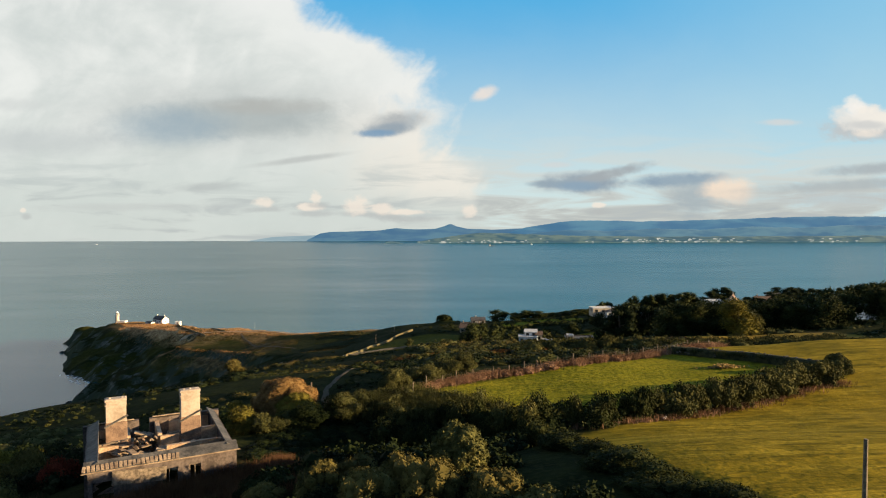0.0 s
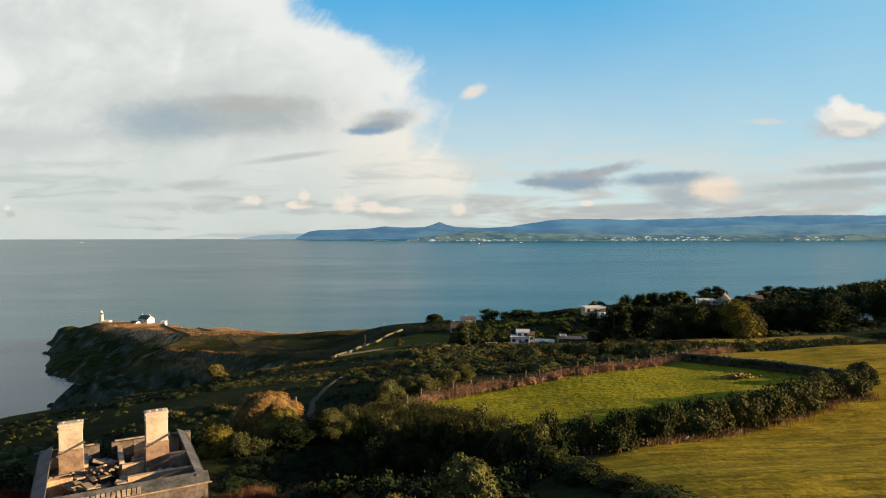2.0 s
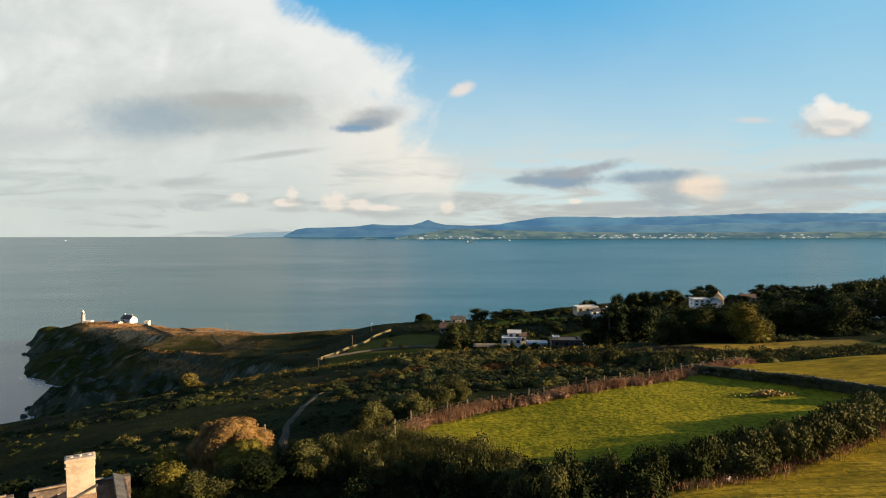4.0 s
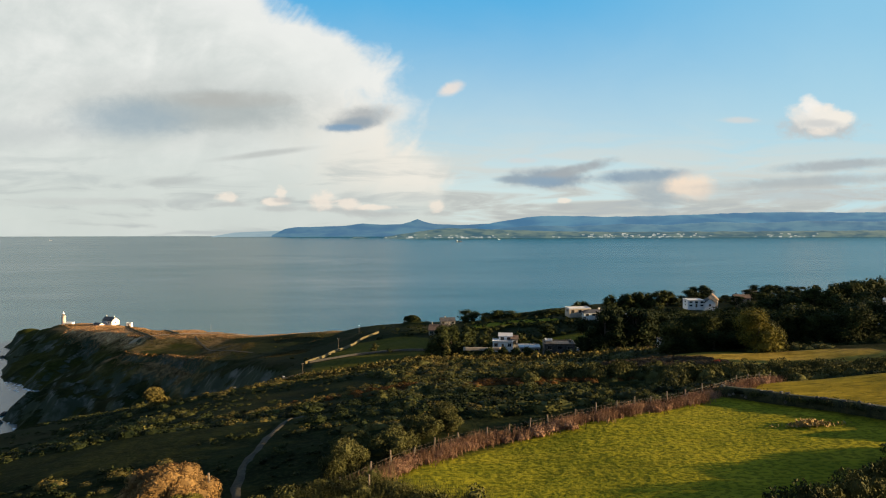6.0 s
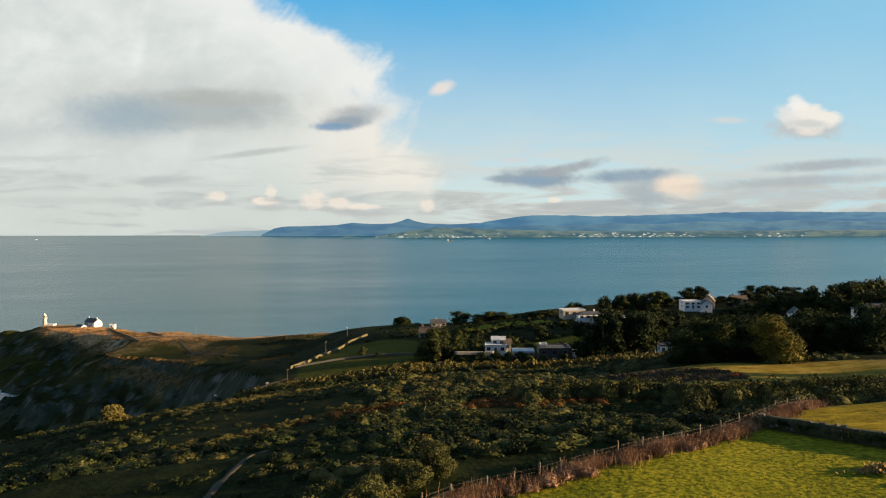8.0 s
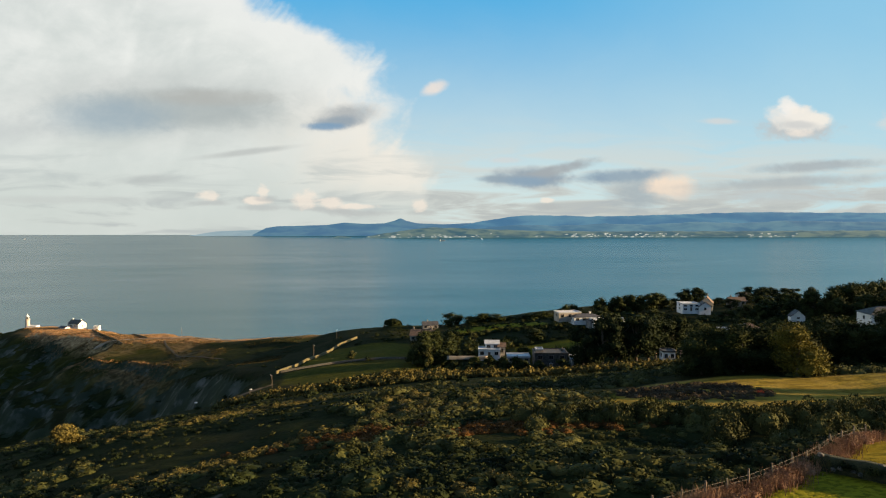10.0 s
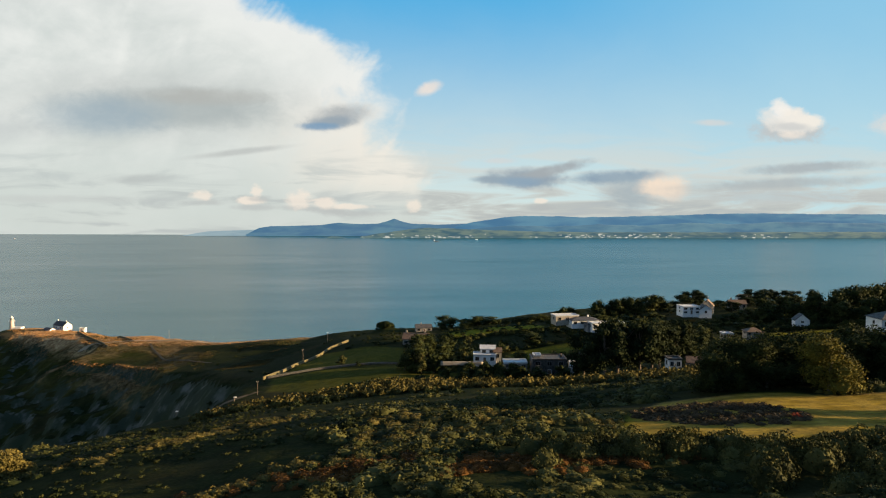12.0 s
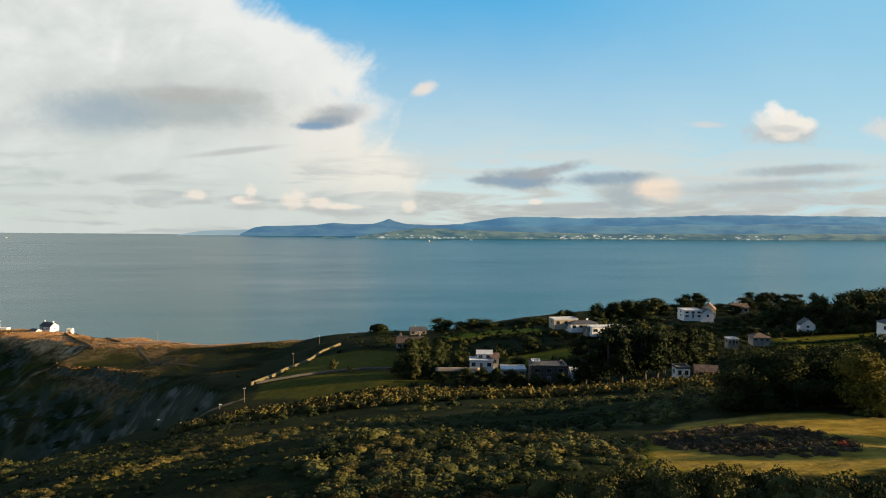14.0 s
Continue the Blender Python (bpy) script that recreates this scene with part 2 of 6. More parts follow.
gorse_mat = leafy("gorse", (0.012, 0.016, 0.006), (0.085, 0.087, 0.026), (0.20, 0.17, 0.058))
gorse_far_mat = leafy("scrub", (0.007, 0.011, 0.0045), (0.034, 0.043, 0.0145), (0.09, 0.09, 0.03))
bracken_mat = leafy("bracken", (0.05, 0.026, 0.014), (0.16, 0.085, 0.045), (0.26, 0.15, 0.07))
tan_mat = leafy("tan_bracken", (0.09, 0.05, 0.03), (0.32, 0.195, 0.12), (0.50, 0.35, 0.22))
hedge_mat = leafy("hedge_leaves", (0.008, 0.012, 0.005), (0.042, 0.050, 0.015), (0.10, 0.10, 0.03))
rust_mat = leafy("rusty_heather", (0.035, 0.02, 0.007), (0.15, 0.072, 0.02), (0.24, 0.12, 0.034))
bed_mat = leafy("bed_heather", (0.018, 0.015, 0.009), (0.095, 0.07, 0.04), (0.20, 0.15, 0.085))
tree_mat = leafy("tree_leaves", (0.009, 0.015, 0.006), (0.052, 0.060, 0.018), (0.14, 0.125, 0.036))
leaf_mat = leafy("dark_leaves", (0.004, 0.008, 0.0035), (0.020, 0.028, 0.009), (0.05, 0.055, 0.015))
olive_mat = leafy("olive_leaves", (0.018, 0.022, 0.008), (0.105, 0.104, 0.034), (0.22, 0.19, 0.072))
gold_mat = leafy("golden_leaves", (0.09, 0.055, 0.022), (0.26, 0.16, 0.06), (0.36, 0.23, 0.09))
yellow_mat = leafy("yellow_leaves", (0.04, 0.040, 0.009), (0.17, 0.145, 0.026), (0.28, 0.225, 0.042))
# leaf colour with the low sun's warmth already in it
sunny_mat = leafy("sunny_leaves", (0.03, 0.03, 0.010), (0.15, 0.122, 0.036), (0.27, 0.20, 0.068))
red_mat = leafy("red_leaves", (0.07, 0.014, 0.009), (0.32, 0.07, 0.035))
pine_mat = leafy("pine_needles", (0.007, 0.012, 0.006), (0.032, 0.042, 0.015), (0.065, 0.07, 0.022))
headland_grass_mat = leafy("headland_grass", (0.14, 0.075, 0.03), (0.36, 0.21, 0.10), (0.50, 0.34, 0.18))
headland_heath_mat = leafy("headland_heath", (0.02, 0.018, 0.007), (0.07, 0.058, 0.02), (0.15, 0.10, 0.04))
straw_mat = leafy("dry_grass", (0.16, 0.11, 0.04), (0.42, 0.30, 0.12))
bark_mat = plain("bark", (0.05, 0.04, 0.03), (0.16, 0.13, 0.10), 3.0)
post_mat = plain("weathered_wood", (0.08, 0.065, 0.05), (0.22, 0.18, 0.13), 6.0)
wire_mat = plain("rusty_wire", (0.05, 0.045, 0.04), (0.1, 0.09, 0.08), 8.0, 0.6)
turf_mat = plain("dark_turf", (0.012, 0.016, 0.007), (0.05, 0.05, 0.02), 1.6, 0.95, 0.6, 0.08)
trod_mat = plain("trodden_earth", (0.024, 0.022, 0.014), (0.055, 0.049, 0.033), 1.5, 0.95)
lane_mat = plain("pale_lane", (0.26, 0.19, 0.12), (0.42, 0.32, 0.21), 0.3, 0.95)
bank_mat = plain("grassy_bank", (0.05, 0.046, 0.02), (0.15, 0.125, 0.06), 1.2)
sea_rock_mat = plain("wet_rock", (0.015, 0.016, 0.014), (0.06, 0.058, 0.05), 0.3, 0.6)
foam_mat = plain("sea_foam", (0.55, 0.58, 0.58), (0.8, 0.82, 0.82), 0.2, 0.9)
stone_mat = plain("field_stone", (0.04, 0.038, 0.032), (0.15, 0.14, 0.12), 2.5)
granite_mat = plain("pink_granite", (0.42, 0.33, 0.29), (0.58, 0.48, 0.42), 0.9, 0.8, 0.2)
render_mat = plain("peeling_render", (0.055, 0.044, 0.04), (0.15, 0.122, 0.11), 0.9, 0.9, 0.4)
chimney_mat = plain("pale_chimney_render", (0.29, 0.235, 0.185), (0.44, 0.375, 0.31), 0.8, 0.9, 0.3)
brick_mat = plain("sooty_brick", (0.12, 0.08, 0.06), (0.26, 0.18, 0.13), 2.0)
timber_mat = plain("broken_timber", (0.07, 0.055, 0.04), (0.26, 0.21, 0.16), 4.0)
slate_mat = plain("grey_slate", (0.035, 0.036, 0.037), (0.11, 0.105, 0.10), 1.6, 0.7)
tile_mat = plain("lichened_tile", (0.14, 0.10, 0.07), (0.34, 0.26, 0.18), 2.2)
plaster_mat = plain("bare_inner_plaster", (0.30, 0.20, 0.13), (0.52, 0.38, 0.26), 1.1, 0.9, 0.4)
rubble_mat = plain("rubble", (0.06, 0.045, 0.035), (0.26, 0.19, 0.14), 1.8)
white_mat = plain("white_wall", (0.66, 0.66, 0.65), (0.82, 0.81, 0.79), 0.5, 0.8, 0.1)
cream_mat = plain("cream_wall", (0.30, 0.26, 0.21), (0.42, 0.37, 0.30), 0.5, 0.85, 0.1)
grey_mat = plain("grey_wall", (0.18, 0.17, 0.16), (0.30, 0.285, 0.265), 0.5, 0.85, 0.2)
roof_dark_mat = plain("dark_roof", (0.035, 0.037, 0.042), (0.09, 0.09, 0.095), 0.8, 0.7)
roof_brown_mat = plain("brown_roof", (0.09, 0.06, 0.045), (0.2, 0.14, 0.1), 0.8, 0.8)
roof_pale_mat = plain("pale_flat_roof", (0.40, 0.42, 0.44), (0.6, 0.62, 0.64), 0.6, 0.7)
red_paint_mat = plain("red_paint", (0.3, 0.06, 0.05), (0.42, 0.10, 0.08), 0.8, 0.6)
metal_mat = plain("galvanised_metal", (0.35, 0.36, 0.37), (0.5, 0.5, 0.5), 2.0, 0.5, 0.1)
cloth_mat = plain("blue_sheet", (0.10, 0.20, 0.30), (0.22, 0.34, 0.42), 1.5, 0.8)


def build_glass(N, b):
    b.inputs["Base Color"].default_value = (0.015, 0.018, 0.02, 1)
    b.inputs["Specular IOR Level"].default_value = 0.6


glass_mat = material("window_glass", build_glass, 0.08)


def build_water(N, b):
    p = N.add("ShaderNodeNewGeometry").outputs["Position"]
    b.inputs["IOR"].default_value = 1.4
    b.inputs["Specular IOR Level"].default_value = 0.5
    # the wind's waves lean along one way: gloss long from the eye to the shore, narrow across
    b.inputs["Anisotropic"].default_value = 0.95
    N.put(b.inputs["Tangent"], N.xyz(0.0, 1.0, 0.0))
    long = N.noise(N.vmath("MULTIPLY", p, (0.0008, 0.004, 1)), 1.0, 4, 0.55, 0.5)
    slick = N.noise(N.vmath("MULTIPLY", p, (0.0035, 0.014, 1)), 1.0, 5, 0.6, 0.8)
    N.put(b.inputs["Roughness"], N.math("ADD", 0.12, N.math("ADD", N.math("MULTIPLY", long, 0.07), N.math("MULTIPLY", slick, 0.07))))
    N.put(b.inputs["Base Color"], N.mix(N.step(long, 0.35, 0.68), (0.0, 0.080, 0.106), (0.0, 0.095, 0.123)))
    nb = N.add("ShaderNodeBump", Strength=0.3)
    sy = N.add("ShaderNodeSeparateXYZ")
    N.put(sy.inputs[0], p)
    N.put(nb.inputs["Distance"], N.math("MULTIPLY", N.math("ADD", 0.15, N.math("MULTIPLY", N.step(slick, 0.35, 0.65), 0.35)), N.step(sy.outputs[1], 1000.0, 350.0)))
    N.put(nb.inputs["Height"], N.math("ADD", N.noise(N.vmath("MULTIPLY", p, (0.03, 0.11, 1)), 1.0, 2), N.math("MULTIPLY", N.noise(N.vmath("MULTIPLY", p, (0.16, 0.6, 1)), 1.0, 3), 0.2)))
    N.put(b.inputs["Normal"], nb.outputs[0])


water_mat = material("sea_water", build_water, 0.4)


def build_ground(N, b):
    g = N.add("ShaderNodeNewGeometry")
    p = g.outputs["Position"]
    at = N.add("ShaderNodeAttribute")
    at.attribute_name = "zone"
    sep = N.add("ShaderNodeSeparateColor")
    N.put(sep.inputs[0], at.outputs["Color"])
    field, bare, dry = sep.outputs
    nz = N.add("ShaderNodeSeparateXYZ")
    N.put(nz.inputs[0], g.outputs["True Normal"])
    n_big, n_mid, n_fine = N.noise(p, 0.03, 5), N.noise(p, 0.35, 5), N.noise(p, 2.5, 4)
    tuft = N.noise(N.vmath("MULTIPLY", p, (2.0, 3.2, 1)), 1.0, 3, 0.55, 0.0)
    heath = N.mix(N.step(n_mid, 0.35, 0.66), (0.007, 0.011, 0.0035), (0.017, 0.023, 0.007))
    heath = N.mix(N.math("MULTIPLY", N.step(n_fine, 0.48, 0.62), 0.6), heath, (0.027, 0.031, 0.010))
    heath = N.mix(N.math("MULTIPLY", N.step(n_big, 0.5, 0.66), 0.5), heath, (0.038, 0.032, 0.013))
    rows = N.noise(N.vmath("MULTIPLY", p, (0.10, 0.75, 1)), 1.0, 4, 0.6, 0.8)
    lush = N.mix(N.step(n_mid, 0.3, 0.7), (0.15, 0.15, 0.010), (0.25, 0.225, 0.015))
    worn = N.mix(N.step(n_mid, 0.3, 0.7), (0.175, 0.13, 0.011), (0.27, 0.19, 0.016))
    grass = N.mix(at.outputs["Alpha"], lush, worn)
    grass = N.mix(N.math("MULTIPLY", N.step(rows, 0.46, 0.66), N.math("ADD", 0.15, N.math("MULTIPLY", at.outputs["Alpha"], 0.4))), grass, (0.40, 0.29, 0.03))
    rows2 = N.noise(N.vmath("MULTIPLY", p, (0.35, 1.6, 1)), 1.0, 4, 0.6, 1.2)
    grass = N.mix(N.math("MULTIPLY", N.step(rows2, 0.48, 0.64), N.math("ADD", 0.15, N.math("MULTIPLY", at.outputs["Alpha"], 0.5))), grass, (0.07, 0.058, 0.007))
    grass = N.mix(N.math("MULTIPLY", N.step(tuft, 0.47, 0.58), N.math("SUBTRACT", 0.65, N.math("MULTIPLY", at.outputs["Alpha"], 0.45))), grass, (0.06, 0.068, 0.006))
    dryc = N.mix(N.step(n_mid, 0.35, 0.65), (0.26, 0.15, 0.07), (0.55, 0.37, 0.19))
    path = N.mix(n_fine, (0.09, 0.072, 0.05), (0.20, 0.15, 0.10))
    rk = N.noise(N.vmath("MULTIPLY", p, (1, 1, 0.6)), 0.11, 8, 0.62, 0.2)
    rock = N.mix(N.step(rk, 0.47, 0.66), (0.040, 0.050, 0.033), (0.125, 0.125, 0.105))
    rock = N.mix(N.math("MULTIPLY", N.step(N.noise(p, 0.035, 5, 0.6), 0.42, 0.6), 0.7), rock, (0.038, 0.048, 0.024))
    c = N.mix(dry, heath, dryc)
    c = N.mix(field, c, grass)
    c = N.mix(bare, c, path)
    steep = N.step(N.math("ADD", nz.outputs[2], N.math("MULTIPLY", N.math("SUBTRACT", n_mid, 0.5), 0.25)), 0.84, 0.70)
    c = N.mix(steep, c, rock)
    N.put(b.inputs["Base Color"], c)
    h = N.math("ADD", n_mid, N.math("ADD", N.math("MULTIPLY", n_fine, 0.3), N.math("ADD", N.math("MULTIPLY", N.math("MULTIPLY", tuft, field), N.math("SUBTRACT", N.math("MULTIPLY", at.outputs["Alpha"], 0.6), 1.0)), N.math("MULTIPLY", N.math("MULTIPLY", rows2, at.outputs["Alpha"]), 0.9))))
    h = N.math("ADD", h, N.math("MULTIPLY", N.math("MULTIPLY", steep, rk), 3.0))
    nb = N.add("ShaderNodeBump", Strength=0.9)
    N.put(nb.inputs["Distance"], N.math("SUBTRACT", 0.28, N.math("MULTIPLY", field, 0.16)))
    N.put(nb.inputs["Height"], h)
    N.put(b.inputs["Normal"], nb.outputs[0])
    b.inputs["Specular IOR Level"].default_value = 0.02


ground_mat = material("headland_ground", build_ground, 0.95)


# ---- mesh helpers ----
rng = np.random.default_rng(7)


def mesh_of(name, verts, faces, mat, smooth=False):
    """A mesh from arrays: verts (n, 3), faces (m, 3) or (m, 4)."""
    verts, faces = np.asarray(verts, dtype=np.float32), np.asarray(faces, dtype=np.int32)
    me = bpy.data.meshes.new(name)
    me.vertices.add(len(verts))
    me.vertices.foreach_set("co", verts.ravel())
    k = faces.shape[1]
    me.loops.add(faces.size)
    me.loops.foreach_set("vertex_index", faces.ravel())
    me.polygons.add(len(faces))
    me.polygons.foreach_set("loop_start", np.arange(0, faces.size, k, dtype=np.int32))
    me.polygons.foreach_set("use_smooth", np.full(len(faces), smooth))
    me.update(calc_edges=True)
    if mat:
        me.materials.append(mat)
    return me


def part(name, bm, mat, parent=None, label="", smooth=False):
    """Links a bmesh as one mesh object under a thing or part."""
    me = bpy.data.meshes.new(name)
    bm.normal_update()
    bm.to_mesh(me)
    bm.free()
    if smooth:
        me.polygons.foreach_set("use_smooth", [True] * len(me.polygons))
    me.materials.append(mat)
    ob = new(name, me)
    if parent is not None:
        ob.parent = parent
    if label:
        ob["label"] = label
    return ob


def shared(name, me, parent, m):
    ob = new(name, me)
    ob.parent = parent
    ob.matrix_basis = m
    return ob


def add_box(bm, c, s, rz=0.0, bevel=0.0, ry=0.0, rx=0.0):
    m = pose(*c, rx, ry, rz) @ Matrix.Diagonal((*s, 1))
    r = bmesh.ops.create_cube(bm, size=1.0, matrix=m)
    if bevel:
        es = list({e for v in r["verts"] for e in v.link_edges})
        bmesh.ops.bevel(bm, geom=es, offset=bevel, segments=1, affect="EDGES")
    return bm


def box(c, s, rz=0.0, bevel=0.0, ry=0.0, rx=0.0):
    return add_box(bmesh.new(), c, s, rz, bevel, ry, rx)


def tube(bm, a, b, r0, r1, n=6):
    """A tapered limb from a to b."""
    a, b = Vector(a), Vector(b)
    q = (b - a).to_track_quat("Z", "Y").to_matrix().to_4x4()
    bmesh.ops.create_cone(bm, cap_ends=True, segments=n, radius1=r0, radius2=r1, depth=(b - a).length, matrix=Matrix.Translation((a + b) / 2) @ q)
    return bm


# ---- lie of the land ----
def lattice(ix, iy, seed):
    h = (ix * 374761393 + iy * 668265263 + seed * 974634777) & 0xFFFFFFFF
    h = ((h ^ (h >> 13)) * 1274126177) & 0xFFFFFFFF
    return ((h ^ (h >> 16)) & 0xFFFF) / 65535.0


def vnoise(x, y, seed=0):
    x, y = np.asarray(x, float), np.asarray(y, float)
    ix, iy = np.floor(x).astype(np.int64), np.floor(y).astype(np.int64)
    fx, fy = x - ix, y - iy
    fx, fy = fx * fx * (3 - 2 * fx), fy * fy * (3 - 2 * fy)
    a, b = lattice(ix, iy, seed), lattice(ix + 1, iy, seed)
    c, d = lattice(ix, iy + 1, seed), lattice(ix + 1, iy + 1, seed)
    return (a * (1 - fx) + b * fx) * (1 - fy) + (c * (1 - fx) + d * fx) * fy - 0.5


def fbm(x, y, size, octaves=4, seed=0):
    s, amp = 0.0, 1.0
    for k in range(octaves):
        s = s + amp * vnoise(np.asarray(x) / size, np.asarray(y) / size, seed + k)
        size, amp = size / 2.1, amp * 0.5
    return s


def smooth01(v):
    v = np.clip(v, 0, 1)
    return v * v * (3 - 2 * v)


COAST = np.array([(-330, -160), (-250, 60), (-160, 195), (-122, 285), (-116, 322), (-148, 362), (-200, 416), (-245, 436), (-264, 462), (-264, 492), (-292, 528), (-330, 560),
                  (-352, 590), (-388, 640), (-420, 700), (-380, 745), (-300, 725), (-190, 640), (-90, 575), (60, 560), (260, 585), (480, 560), (760, 420), (900, -160)], float)


def edge_distance(x, y, poly):
    """Signed distance to a closed outline, positive inside."""
    x, y = np.asarray(x, float), np.asarray(y, float)
    best, inside = np.full(x.shape, 1e9), np.zeros(x.shape, bool)
    n = len(poly)
    for i in range(n):
        (ax, ay), (bx, by) = poly[i], poly[(i + 1) % n]
        dx, dy = bx - ax, by - ay
        t = np.clip(((x - ax) * dx + (y - ay) * dy) / (dx * dx + dy * dy + 1e-9), 0, 1)
        best = np.minimum(best, np.hypot(x - ax - t * dx, y - ay - t * dy))
        cross = (ay > y) != (by > y)
        xi = ax + (y - ay) * dx / (dy if abs(dy) > 1e-9 else 1e-9)
        inside ^= cross & (x < xi)
    return np.where(inside, best, -best)


def line_distance(x, y, pts):
    best = np.full(np.shape(x), 1e9)
    for (ax, ay), (bx, by) in zip(pts[:-1], pts[1:]):
        dx, dy = bx - ax, by - ay
        t = np.clip(((x - ax) * dx + (y - ay) * dy) / (dx * dx + dy * dy), 0, 1)
        best = np.minimum(best, np.hypot(x - ax - t * dx, y - ay - t * dy))
    return best


# heights down the middle line, and how the slope falls to the east and climbs to the west
MID_Y = (-160, 0, 45, 76, 88, 97, 112, 130, 200, 270, 300, 340, 390, 450, 520, 700)
MID_Z = (124, 117, 114.2, 113.8, 113.0, 110.8, 108.6, 106.6, 91.5, 75.5, 72.5, 69.0, 65.0, 61.0, 54.0, 40.0)
SIDE_X = (-420, -300, -180, -120, -60, -30, 0, 30, 60, 100, 170, 220, 300, 900)
SIDE_Z = (-50, -38, -23, -17, -8.5, -3.5, 0, 0.6, 2.0, 5.2, 12.0, 13.5, 13.0, 18)


SPINE = [(-354, 690, 24.5), (-290, 650, 30.5), (-257, 600, 35.5), (-183, 540, 40), (-134, 500, 45), (-76, 470, 52)]


def land(x, y):
    """Height of the ground over the sea."""
    x, y = np.asarray(x, float), np.asarray(y, float)
    near = smooth01((130 - y) / 90)
    side = np.interp(x, SIDE_X, SIDE_Z)
    side = np.where(x > 0, side * (1 - 0.35 * near), side * (1 - 0.25 * near))
    h = np.interp(y, MID_Y, MID_Z) + side
    h = h + 1.7 * smooth01((x - 4) / 26) * smooth01((100 - y) / 10)
    h = h + 3.5 * smooth01((x - 40) / 60) * smooth01((y - 290) / 60)
    h = h - 0.9 * smooth01((x - 12) / 16) * smooth01((104 - y) / 10)
    # the hillside climbs towards the start of the flight, but not inside the ruin
    u, v = (x + 20.9) * 0.883 + (y - 46.2) * 0.469, -(x + 20.9) * 0.469 + (y - 46.2) * 0.883
    clear = np.maximum(smooth01(np.abs(u) - 4.6), smooth01(np.abs(v) - 5.2))
    h = h + clear * (2.9 * smooth01((54 - y) / 22) * smooth01((x + 16) / 9)) + 0.7 * smooth01((x - 1) / 7) * smooth01((57 - y) / 8)
    # the ruin's platform, and the yard beside it, sunk deep to hold shade
    h = h + 2.0 * np.exp(-(((x + 19) / 11) ** 2 + ((y - 45) / 11) ** 2)) - 3.3 * np.exp(-(((x + 4.5) / 7.5) ** 2 + ((y - 51.5) / 5) ** 2))
    # the lighthouse point: a low back of land running out to sea
    for (ax, ay, az), (bx, by, bz) in zip(SPINE[:-1], SPINE[1:]):
        t = np.clip(((x - ax) * (bx - ax) + (y - ay) * (by - ay)) / ((bx - ax) ** 2 + (by - ay) ** 2), 0, 1)
        away = np.hypot(x - ax - t * (bx - ax), y - ay - t * (by - ay))
        h = np.maximum(h, az + (bz - az) * t - away * 0.075)
    bump = 2.2 * np.exp(-((x - 1) ** 2 + (y - 453) ** 2) / 120.0) * 1.4
    rough = smooth01((y - 60) / 200)
    h = h + 1.3 * fbm(x + 0.45 * y, (y - 0.3 * x) * 0.7, 24, 2, 33) * smooth01((y - 88) / 16) * smooth01((300 - y) / 60)
    calm = 1 - 0.8 * smooth01((-120 - x) / 60) * smooth01((y - 470) / 60)
    h = h + bump + calm * (fbm(x, y, 60, 2, 3) + (1 - 0.6 * rough) * (fbm(x, y, 60, 4, 3) - fbm(x, y, 60, 2, 3))) * (1.0 + 4.0 * rough) * 0.8
    d = edge_distance(x, y, COAST) + fbm(x, y, 38, 4, 9) * 16
    crag = (fbm(x * 1.2, y, 30, 3, 21) * 13 + fbm(x, y, 9, 2, 22) * 3) * smooth01(d / 12) * smooth01((58 - d) / 30)
    gentle = np.interp(d, (0, 12, 58, 80), (0, 10, 36, 75))
    rise = d * 1.05 + (gentle - d * 1.05) * smooth01((y - 370) / 60)
    cliff = np.where(d > 0, rise + crag, d * 0.5) - 1.0
    k = 6.0
    m = np.minimum(h, cliff) - k * 0.25 * np.maximum(0, 1 - np.abs(h - cliff) / k) ** 2
    return np.maximum(m, -8.0)


def ground_z(x, y):
    return float(land(np.array([x]), np.array([y]))[0])


FENCE = [(-9.5, 61), (-3.8, 67.2), (4.3, 74), (10, 75.5), (17, 78.5), (25, 82), (31, 85.5), (36, 89.5), (40, 92)]
WALL = [(30.5, 84.5), (33.5, 80.5), (38.5, 75.0), (43, 69.5)]
HEDGE = [(-6, 55), (3, 52.5), (11, 51.5), (18, 53.5), (25, 57.5), (33, 62), (40.5, 66.5)]
INNER = np.array([(-3, 66.6), (4.3, 73), (17, 78), (30, 84), (38.5, 75), (43, 68), (33, 62), (18, 53.5), (9, 55.5), (4.2, 60.5), (-1.5, 63.4)], float)
OUTER = np.array([(9, 47.8), (18, 53), (33, 61.5), (43, 68), (38.5, 75), (32, 86), (40, 91.5), (58, 91), (80, 96), (120, 80), (120, 0), (30, -10), (16.5, 25), (13.4, 29.5), (11.8, 31.9), (10.5, 37), (9.9, 41)], float)
LAWN = np.array([(26.8, 118), (32.8, 129.5), (40, 140), (49.5, 137.4), (56.2, 135.6), (61, 131), (68, 132), (78, 127), (79, 115), (62, 112.5), (52.7, 113.6), (43.2, 111.6), (36.9, 112), (31.7, 112), (28.8, 115.6)], float)
FAR_LAWN = np.array([(-46, 323), (-40, 350), (-31, 386), (-8, 384), (10, 372), (12, 345), (8, 322), (-20, 327)], float)
STRIP = np.array([(-46, 316), (-25, 320), (6, 316), (30, 300), (30, 286), (6, 272), (-20, 270), (-43, 288)], float)
BACK_LAWN = np.array([(30, 395), (90, 392), (90, 420), (35, 425)], float)
BACK_LAWN_2 = np.array([(136, 262), (156, 300), (168, 318), (214, 313), (214, 272), (165, 250)], float)
